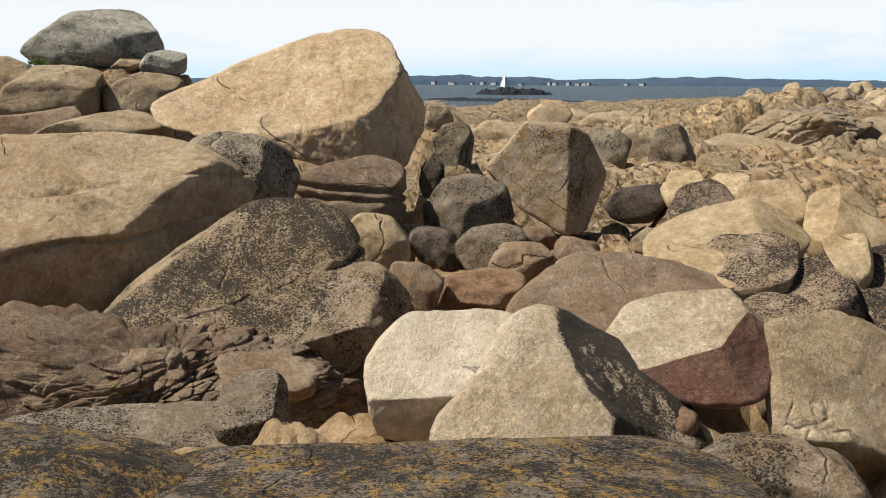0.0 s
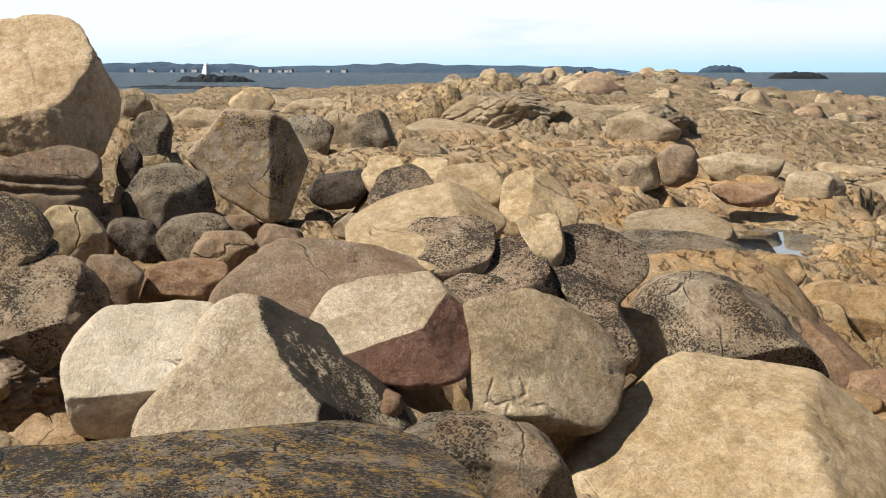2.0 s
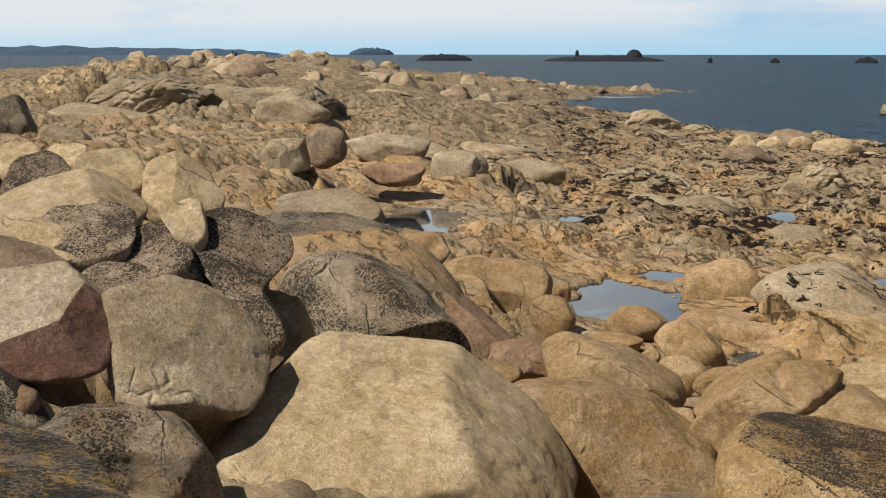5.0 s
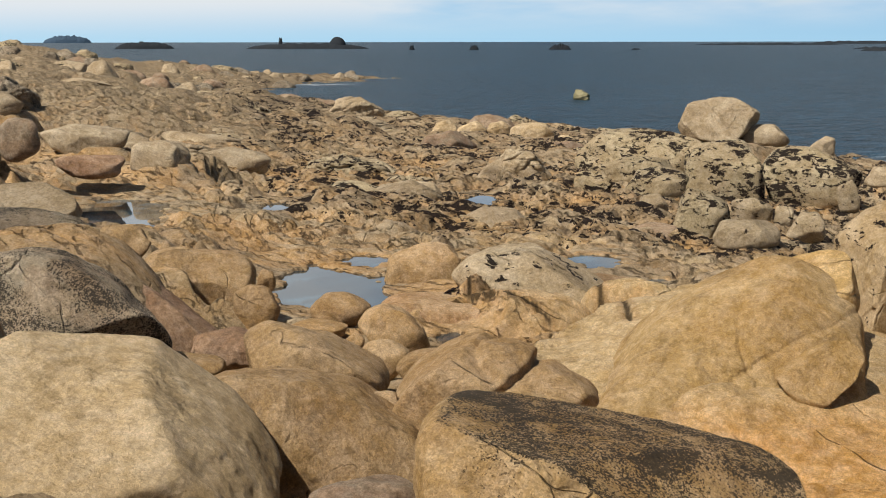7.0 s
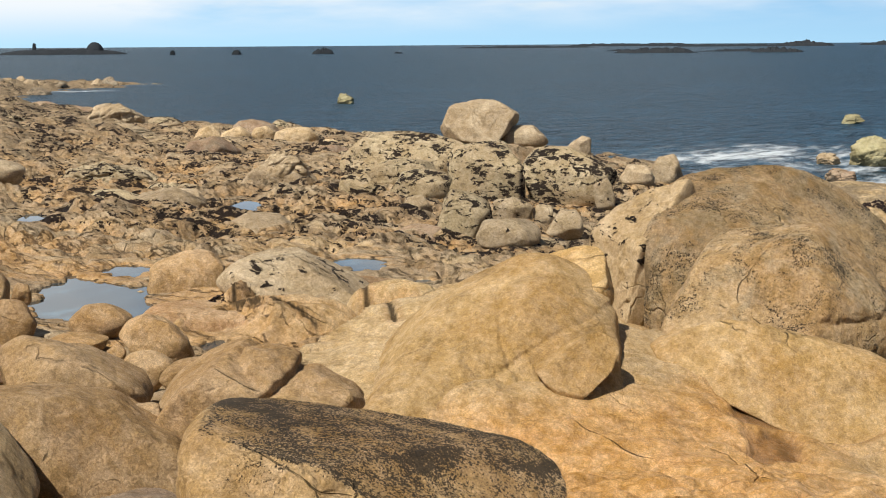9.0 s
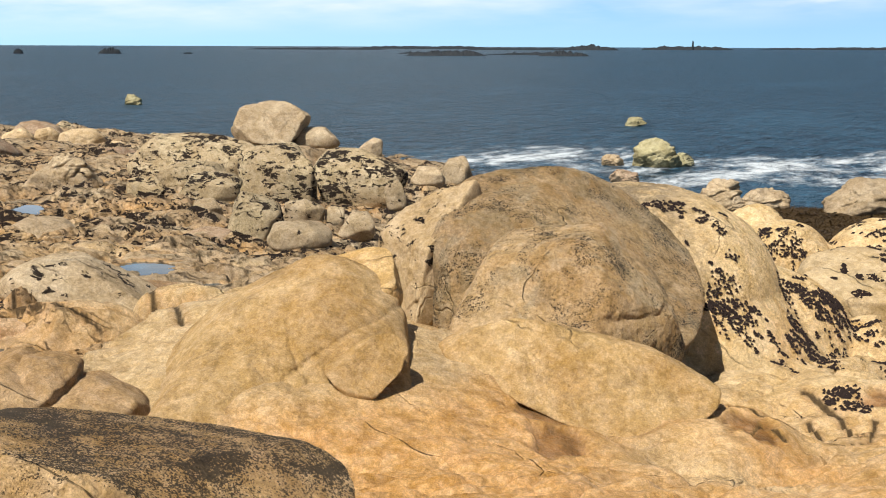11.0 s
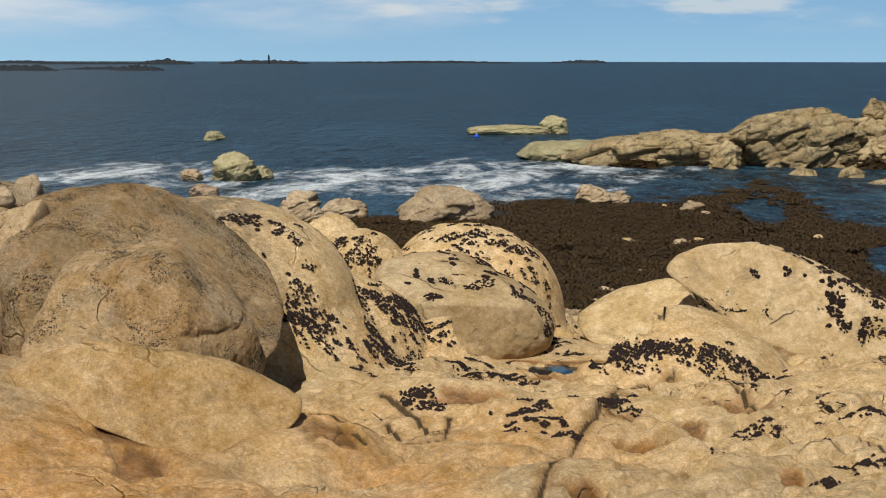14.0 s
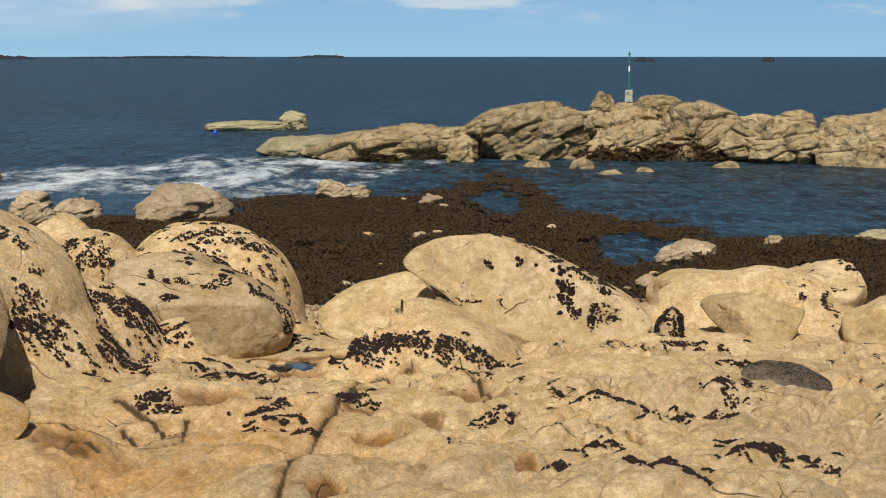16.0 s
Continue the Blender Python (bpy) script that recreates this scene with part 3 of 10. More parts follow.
def broad_height(x, y):
    """The lie of the land without its blocks and joints."""
    bearing = (np.degrees(np.arctan2(-x, y)) + 45) % 360 - 45
    away = np.hypot(x, y)
    table = np.stack([np.interp(away, *zip(*PROFILES[b])) for b in BEARINGS[:-1]] + [np.interp(away, *zip(*PROFILES[-45]))])
    k = np.clip(np.searchsorted(BEARINGS, bearing, "right") - 1, 0, len(BEARINGS) - 2)
    u = ramp(bearing, BEARINGS[k], BEARINGS[k + 1]) * 0.5 + 0.5 * (bearing - BEARINGS[k]) / (BEARINGS[k + 1] - BEARINGS[k])
    take = lambda i: np.take_along_axis(table, i[None], 0)[0]
    return take(k) * (1 - u) + take(k + 1) * u, bearing, away


ROCKS = []
SWELLS, JOINTS = [], []


def swell(x, y, top, a, b, turn, high, power=2.4, lean=0, nod=0):
    """A rounded swell of bedrock: half length, half width, turn, height, and its slopes across and away."""
    SWELLS.append((x, y, top, a, b, turn, high, power, lean, nod))


def strew_swells(count, seed, bearings, reach, sizes, rise=0.4):
    """Low whalebacks of bedrock over a stretch of the plain."""
    draw = random.Random(seed)
    spots = [(draw.uniform(*bearings), math.exp(draw.uniform(math.log(reach[0]), math.log(reach[1])))) for _ in range(count)]
    x = np.array([-math.sin(radians(b)) * d for b, d in spots])
    y = np.array([math.cos(radians(b)) * d for b, d in spots])
    z = broad_height(x, y)[0]
    for k in range(count):
        size = draw.uniform(*sizes) * min(1.0, 0.35 + spots[k][1] / 90)
        high = size * draw.uniform(0.25, 0.45)
        if z[k] > 0.4 and all(math.hypot(x[k] - q[0], y[k] - q[1]) > 1.6 * q[2] + size for q in POOLS):
            swell(x[k], y[k], z[k] + rise * high, size, size * draw.uniform(0.45, 0.8), 46 + draw.uniform(-30, 30), high, draw.uniform(2.2, 3.2), draw.uniform(-0.08, 0.08), draw.uniform(-0.08, 0.08))


def crack(deep, wide, *spots):
    """An open joint that runs from spot to spot."""
    for (ax, ay), (bx, by) in zip(spots, spots[1:]):
        JOINTS.append((ax, ay, bx, by, min(0.03, 0.3 * deep), wide))


POOLS = []  # x, y, half length, half width, turn, level


def mounds(x, y):
    out = np.zeros_like(x)
    for mx_, my_, a, b, turn, h, power in MOUNDS:
        c, s = math.cos(radians(turn)), math.sin(radians(turn))
        u, v = ((x - mx_) * c + (y - my_) * s) / a, ((y - my_) * c - (x - mx_) * s) / b
        out = np.maximum(out, h * np.clip(1 - (np.abs(u) ** power + np.abs(v) ** power), 0, None) ** 0.55)
    return out


def swells(x, y, z):
    """Merges rounded swells of bedrock into the ground, and tells where they lie."""
    skin = np.zeros_like(x)
    for sx, sy, top, a, b, turn, high, power, lean, nod in SWELLS:
        c, s = math.cos(radians(turn)), math.sin(radians(turn))
        box = (np.abs(x - sx) < 1.7 * max(a, b)) & (np.abs(y - sy) < 1.7 * max(a, b))
        if not box.any():
            continue
        gx, gy = x[box] - sx, y[box] - sy
        u, v = (gx * c + gy * s) / a, (gy * c - gx * s) / b
        wob = 0.12 * smooth3(flat(gx / a * 1.1 + sx, gy / a * 1.1 + sy), 140)
        r = (np.abs(u) ** power + np.abs(v) ** power) ** (1 / power) + wob
        cap = top + lean * u * a + nod * v * b - high * (1 - np.clip(1 - np.clip(r, 0, 1) ** power, 0, 1) ** 0.64) - np.clip(r - 1, 0, None) * 1.8 * high
        k = 0.12 + 0.10 * high
        h = np.clip(0.5 + 0.5 * (cap - z[box]) / k, 0, 1)
        z[box] = z[box] * (1 - h) + cap * h + k * h * (1 - h)
        gap = np.exp(-(((r - 1.04) / 0.05) ** 2)) * ramp(smooth3(flat(gx / a * 1.1 + sy, gy / a * 1.1 - sx), 144), -0.2, 0.2)
        z[box] -= min(0.22, 0.25 * high) * gap * (math.hypot(sx, sy) > 22)  # a crevice along part of its foot
        skin[box] = np.maximum(skin[box], h)
    return skin


def shore_height(x, y):
    z, bearing, away = broad_height(x, y)
    smooth_side = ramp(bearing, 33, 24) * ramp(away, 34, 28)  # the wave-worn shelf to the north
    flats = ramp(bearing, 25, 19) * ramp(away, 31, 36) * ramp(z, 0.9, 0.6)  # the weed-covered flat
    nearby = ramp(away, 26, 12)
    rugged = (1 - 0.72 * smooth_side) * (1 - 0.8 * flats) * (1 - 0.35 * nearby)
    plain_ = ramp(bearing, 40, 48) * ramp(away, 15, 24)  # the broad rocky plain to the west
    big, be, _ = blocks(x, y, 2.6, 3, 2.6, 0.75)
    broad, _, _ = blocks(x, y, 4.6, 4, 2.2, 0.75, 0.5)
    big = big * (1 - plain_) + broad * plain_
    mid, me_, _ = blocks(x, y, 0.95, 11, 2.8, 0.85, 0.5)
    ledges, _, _ = blocks(x, y, 1.9, 12, 2.4, 0.85, 0.5)
    mid = mid * (1 - plain_) + ledges * plain_
    small, se, _ = blocks(x, y, 0.38, 23, 2.6, 0.7, 0.6)
    far = ramp(away, 18, 60)
    # ledges that dip to the sea, broken by crevices
    c, s = math.cos(0.8), math.sin(0.8)
    u, v = x * c + y * s, y * c - x * s
    bend = 0.7 * fractal(flat(u * 0.35, v * 0.5), 3, 33)
    step = v * 0.55 + bend * 1.6 + 0.12 * u
    tread = step - np.floor(step)
    ledge = np.where(tread < 0.86, tread / 0.86, (1 - tread) / 0.14)
    crev = 1 - np.abs(fractal(flat(u * 0.3, v * 1.3), 4, 35, 0.6)) * 2.2
    crev = np.clip(crev, 0, 1) ** 5
    crev2 = np.clip(1 - np.abs(fractal(flat(u * 0.8 + 9, v * 3.2), 3, 37, 0.6)) * 2.4, 0, 1) ** 4
    relief = rugged * ((0.34 + 0.30 * far + 0.34 * plain_) * big + (0.17 + 0.12 * far + 0.14 * plain_) * mid + 0.075 * small + (0.10 + 0.10 * plain_) * ledge)
    deep = rugged * (1 - 0.5 * nearby) * ramp(bearing, 112, 98)
    relief = relief - deep * ramp(away, 75, 40) * (0.6 * crev + (0.5 - 0.32 * plain_) * crev2) + flats * (0.22 * fractal(flat(x / 5, y / 5), 4, 65) + 0.05 * small)
    relief = relief + 0.30 * fractal(flat(x / 4.5, y / 4.5), 4, 5) * (1 - 0.6 * flats) + 0.07 * fractal(flat(x / 0.6, y / 0.6), 4, 9, 0.6) * (1 - flats * 0.5) * (1 - 0.6 * smooth_side)
    hummock = np.abs(fractal(flat(x / 3.6, y / 2.2), 3, 57, 0.4))
    lumps = np.abs(fractal(flat(x / 1.25 + 7, y / 0.9), 3, 58, 0.45))
    warts = np.abs(fractal(flat(x / 0.42, y / 0.34), 2, 59, 0.5))
    relief = relief + smooth_side * ramp(away, 24, 18) * (0.26 * lumps + 0.07 * warts - 0.08)
    relief = relief + smooth_side * (0.30 * hummock - 0.07 + 0.05 * (mid - 0.5) - 0.09 * np.clip(crev, 0, 1) - 0.03 * crev2)
    # long joints
    joint = np.abs(smooth3(flat(x * 0.22 + 3, y * 0.16), 77)) + 0.04 * np.abs(smooth3(flat(x * 3, y * 3), 78))
    cut = np.exp(-((joint / 0.022) ** 2)) * (1 - flats)
    joint2 = np.abs(smooth3(flat(x * 0.45 - 8, y * 0.6), 87)) + 0.03 * np.abs(smooth3(flat(x * 4, y * 4), 88))
    cut = np.maximum(cut, 0.7 * np.exp(-((joint2 / 0.02) ** 2)) * (1 - flats))
    lift = mounds(x, y)
    crag, _, _ = blocks(x, y, 4.2, 63, 1.7, 0.2, 0.5)
    crag2, _, _ = blocks(x, y, 1.5, 64, 1.6, 0.3, 0.5)
    z = z + lift + ramp(lift, 0.1, 0.8) * ramp(away, 40, 60) * (1.5 * crag + 0.6 * crag2 - 1.15)
    z = z - 0.28 * rugged * (0.42 + 0.3 * far)
    calm = np.zeros_like(x)
    for _, _, rx, ry, _, axes, heading, _, _, _, _, _, _, foot, _ in ROCKS:  # the bedrock meets the feet of the rocks
        if foot is None:
            continue
        c, s = math.cos(radians(heading)), math.sin(radians(heading))
        reach = 2.2 * max(axes[0], axes[1])
        box = (np.abs(x - rx) < reach) & (np.abs(y - ry) < reach)
        if not box.any():
            continue
        gx, gy = x[box] - rx, y[box] - ry
        r = np.hypot((gx * c + gy * s) / axes[0], (gy * c - gx * s) / axes[1])
        z[box] += ramp(r, 1.8, 0.95) * (foot - 0.10 - z[box]) * 0.9
        calm[box] = np.maximum(calm[box], ramp(r, 1.9, 1.0))
    relief = relief * (1 - 0.75 * calm)
    skin = swells(x, y, z)
    skin, worn = skin * ramp(bearing, 42, 36) * ramp(away, 34, 28), 0.45 * skin
    relief = relief * (1 - np.maximum(0.85 * skin, worn * ramp(away, 70, 50))) + skin * (0.14 * fractal(flat(x / 1.3, y / 1.3), 3, 151, 0.4) - 0.02 * crev2)
    z = z + relief - 0.14 * cut * (1 - 0.85 * smooth_side)
    pit = np.zeros_like(x)
    for hx, hy, a, b, turn in HOLLOWS:  # rusty hollows that hold a little water
        a, b = 1.5 * a, 1.7 * b
        box = (np.abs(x - hx) < 2 * a) & (np.abs(y - hy) < 2 * a)
        if not box.any():
            continue
        c, s = math.cos(radians(turn)), math.sin(radians(turn))
        gx, gy = x[box] - hx, y[box] - hy
        r = np.hypot((gx * c + gy * s) / a, (gy * c - gx * s) / b) + 0.35 * smooth3(flat(gx / a * 2 + hx, gy / a * 2), 143)
        pit[box] = np.maximum(pit[box], ramp(r, 1.2, 0.6))
    z = z - 0.11 * pit
    core = np.zeros_like(x)
    for ax, ay, bx, by, deep_, wide in JOINTS:  # open joints
        length = math.hypot(bx - ax, by - ay)
        box = (x > min(ax, bx) - 0.5) & (x < max(ax, bx) + 0.5) & (y > min(ay, by) - 0.5) & (y < max(ay, by) + 0.5)
        if not box.any() or length < 0.02:
            continue
        gx, gy = x[box] - ax, y[box] - ay
        along = np.clip((gx * (bx - ax) + gy * (by - ay)) / length**2, 0, 1)
        off = np.hypot(gx - along * (bx - ax), gy - along * (by - ay)) + 0.02 * smooth3(flat(x[box] * 2.0, y[box] * 2.0), 95)
        z[box] -= deep_ * np.exp(-((off / wide) ** 2))
        core[box] = np.maximum(core[box], np.exp(-((off / (0.5 * wide + 0.018)) ** 2)))
        cut[box] = np.maximum(cut[box], np.exp(-((off / (2.5 * wide)) ** 2)))
    for px, py, a, b, turn, level in POOLS:
        c, s = math.cos(radians(turn)), math.sin(radians(turn))
        u, v = ((x - px) * c + (y - py) * s) / a, ((y - py) * c - (x - px) * s) / b
        r = np.hypot(u, v) + (0.30 if level > 0.35 else 0.6) * smooth3(flat(x / a * 2.2 + 5, y / a * 2.2), 41) + 0.12 * smooth3(flat(x / a * 6, y / a * 6), 42)
        inside = ramp(r, 1.15, 0.8)
        z = np.where(r < 1.6, np.minimum(z, z * (1 - inside) + (level - 0.12) * inside) if level > 0.35 else z * (1 - inside) + (level - 0.12) * inside, z)
        if level > 0.35:  # a flat rim
            z = np.where(r < 3.5, np.minimum(z, level + 0.05 + (0.07 * np.clip(r - 1.1, 0, None) + 0.3 * np.clip(r - 1.9, 0, None) ** 2) * b), z)
        rim = ramp(r, 2.2, 1.4) * (1 - inside)
        z = z + rim * np.maximum(level + 0.03 - z, 0)
    top = rugged * (0.6 * mid + 0.4 * big) + (1 - rugged) * 0.5
    return z, dict(bearing=bearing, away=away, smooth=smooth_side, flats=flats, cut=cut, top=top - 0.5 * deep * np.maximum(crev, crev2), lift=lift, pit=pit, skin=skin, core=core)


POOLS += [
    (-24.5, 17.2, 1.05, 2.40, 54.8, 3.5),
    (-15.54, 14.67, 0.92, 1.95, 46.6, 3.3),
    (-16.86, 16.72, 0.43, 0.61, 45.2, 3.32),
    (-14.92, 20.63, 0.51, 0.78, 35.9, 3.05),
    (-24.57, 21.52, 0.34, 0.78, 48.8, 3.2),
    (-24.77, 28.98, 0.38, 1.06, 40.5, 2.7),
    (-11.98, 13.44, 0.22, 0.41, 41.7, 3.2),
    (-7.31, 32.98, 0.51, 1.73, 12.5, 2.15),
    (-0.97, 21.33, 0.49, 0.55, 2.6, 2.3),
    (9.84, 49.27, 1.72, 4.65, -11.3, 0),
    (6.74, 66.53, 0.81, 8.81, -5.8, 0),
    (9.75, 49.65, 1.84, 5.27, -11.1, 0),
    (-1.48, 49.55, 0.80, 1.06, 1.7, 0),
    (6.45, 66.97, 1.49, 8.18, -5.5, 0),
    (-34.58, 30.33, 0.43, 1.29, 48.8, 2.28),
    (-28.21, 24.56, 0.55, 0.86, 49.0, 2.66),
    (-28.48, 33.23, 0.40, 1.08, 40.6, 2.09),
    (-14.99, 24.45, 0.29, 0.45, 31.5, 2.62),
    (-13.16, 19.99, 0.24, 0.23, 33.4, 2.97),
    (-34.70, 30.52, 0.41, 0.99, 48.7, 2.27),
    (-27.91, 32.71, 0.36, 1.36, 40.5, 2.13),
    (-15.20, 24.65, 0.27, 0.44, 31.7, 2.61),
]
MOUNDS = [  # swells of bedrock: x, y, half length, half width, turn, height, power
    (21.9, 100.0, 20, 9, -12, 2.4, 2.2),
    (5.0, 98.3, 10, 7, -11, 1.5, 2.2),
    (34.8, 94.1, 12, 7, -21, 2.4, 2.2),
    (-3.0, 103.4, 6, 4, -6, 1.2, 2.2),
    (20.3, 98.8, 9, 7, -12, 3.2, 2.2),
    (-55.1, 24.8, 5.5, 4, 66, 1.3, 2.4),
    (-46.9, 23.4, 4, 3, 73, 0.8, 2.4),
    (-64.4, 28.5, 6, 4, 66, 1.2, 2.2),
]
SURF = [  # where the water breaks: x, y, half length, half width, turn, strength
    (-9.6, 79.7, 14, 18.2, 7, 1.0),
    (-18.3, 82.2, 12, 15.6, 13, 1.0),
    (-23.8, 79.3, 9, 11.7, 17, 1.0),
    (-6.4, 93.1, 12, 15.6, 4, 1.0),
    (-17.4, 83.5, 12, 15.6, 12, 1.0),
    (-10.6, 84.2, 12, 15.6, 7, 1.0),
    (-5.0, 77.2, 9, 11.7, 4, 1.0),
    (-1.2, 89.5, 10, 13.0, 1, 1.0),
    (-30.7, 86.5, 12, 15.6, 20, 1.0),
    (-29.4, 82.0, 14, 18.2, 20, 1.0),
    (-21.8, 73.7, 12, 15.6, 16, 1.0),
    (3.3, 94.8, 7, 9.1, -2, 1.0),
    (-166.9, 153.8, 16, 10, 46, 1.15),
    (-70.9, 77.3, 8, 6, 40, 1.1),
    (-59.8, 82.3, 8, 6, 35, 1.1),
]


swell(-5.73, 19.17, 5.11, 2.09, 1.89, 17, 1.41, 2.2, 0, 0)
swell(-3.5, 13.7, 3.36, 1.2, 1.1, 0, 0.4, 2.4, -0.1, 0.08)
swell(-5.6, 12.3, 3.78, 2.2, 1.9, 0, 0.5, 2.6, -0.33, 0.17)
swell(-5.49, 26.33, 4.02, 0.76, 0.68, 12, 0.72, 2.4, 0, 0)
swell(-4.59, 24.98, 3.92, 0.93, 0.83, 10, 0.84, 2.4, 0, 0)
swell(-2.73, 25.65, 3.94, 1.69, 1.35, 6, 1.40, 2.4, 0, 0)
swell(-3.98, 20.00, 3.94, 1.27, 1.02, 11, 1.07, 2.4, 0, 0)
swell(-2.39, 20.46, 3.25, 1.05, 0.73, 7, 0.60, 2.4, 0, 0)
swell(0.56, 20.89, 3.44, 2.00, 1.40, -2, 1.07, 2.4, 0, 0)
swell(5.28, 22.27, 2.62, 1.52, 0.76, -13, 0.29, 2.4, 0, 0)
swell(7.03, 25.43, 3.14, 1.76, 0.88, -15, 0.67, 2.4, 0, 0)
swell(3.82, 18.50, 2.99, 1.68, 0.84, -12, 0.40, 2.4, 0, 0)
swell(0.19, 16.90, 2.92, 1.54, 0.61, -1, 0.39, 2.4, 0, 0)
swell(-2.05, 16.57, 3.14, 1.35, 0.67, 7, 0.37, 2.4, 0, 0)
swell(-13.75, 15.06, 4.14, 0.76, 0.61, 42, 0.62, 2.4, 0, 0)
swell(-12.14, 14.48, 3.72, 1.41, 0.70, 40, 0.54, 2.4, 0, 0)
swell(-11.21, 16.44, 3.66, 0.74, 0.45, 34, 0.56, 2.4, 0, 0)
swell(-9.86, 13.85, 3.54, 0.70, 0.35, 35, 0.54, 2.4, 0, 0)
swell(-13.36, 8.43, 5.02, 1.56, 1.25, 58, 1.18, 2.4, 0, 0)
swell(-14.21, 10.88, 4.31, 1.11, 0.89, 53, 0.97, 2.4, 0, 0)
swell(-15.65, 6.09, 5.89, 1.04, 0.94, 69, 0.92, 2.4, 0, 0)
strew_swells(170, 6, (47, 90), (24, 170), (1.2, 5.4))
strew_swells(70, 8, (27, 56), (24, 110), (0.8, 2.6), 0.2)
crack(0.06, 0.03, (-0.09, 16.82), (0.13, 19.07), (0.76, 19.46))
crack(0.05, 0.03, (-2.77, 16.28), (-2.39, 15.93), (-1.99, 15.33))
crack(0.05, 0.03, (1.04, 17.59), (1.71, 17.18))
crack(0.08, 0.03, (-14.50, 15.00), (-12.83, 14.57), (-11.24, 14.52))
crack(0.14, 0.04, (-14.14, 17.40), (-11.60, 15.00), (-13.83, 18.78), (-8.71, 12.66))
crack(0.1, 0.03, (-15.70, 17.92), (-12.67, 14.58))
crack(0.2, 0.035, (-0.77, 11.79), (-0.66, 12.95), (-0.53, 14.24), (-0.33, 15.44), (-0.00, 17.05))
crack(0.1, 0.025, (-2.59, 15.58), (-2.20, 15.05), (-1.92, 15.27))
crack(0.08, 0.025, (0.49, 18.17), (1.10, 18.55), (1.78, 17.13))
crack(0.1, 0.025, (-2.87, 13.68), (-2.85, 14.23), (-2.54, 13.95))
crack(0.08, 0.02, (1.86, 15.45), (2.57, 15.62), (2.96, 14.69))
crack(0.08, 0.02, (-3.20, 14.42), (-2.72, 14.40), (-1.86, 14.94), (-1.91, 15.90))
HOLLOWS = [  # x, y, half length, half width, turn
    (-1.72, 16.32, 0.23, 0.15, 6),
    (1.47, 17.20, 0.28, 0.22, -5),
    (-0.32, 12.86, 0.16, 0.10, 1),
    (0.76, 16.00, 0.16, 0.19, -3),
    (0.23, 14.96, 0.27, 0.06, -1),
    (1.64, 13.66, 0.10, 0.16, -7),
    (-2.88, 14.68, 0.24, 0.10, 11),
    (-0.90, 21.76, 0.53, 0.06, 2),
    (-1.04, 19.39, 0.31, 0.20, 3),
    (2.97, 14.76, 0.08, 0.10, -11),
    (0.80, 13.49, 0.14, 0.10, -3),
    (-4.41, 13.25, 0.51, 0.27, 18),
    (-4.85, 14.42, 0.31, 0.10, 19),
    (-2.84, 13.93, 0.20, 0.22, 12),
    (-1.87, 16.20, 0.20, 0.06, 7),
    (-4.38, 12.47, 0.19, 0.17, 19),
    (0.22, 16.15, 0.39, 0.15, -1),
    (-4.73, 13.02, 0.28, 0.20, 20),
    (-6.51, 13.74, 0.18, 0.15, 25),
]


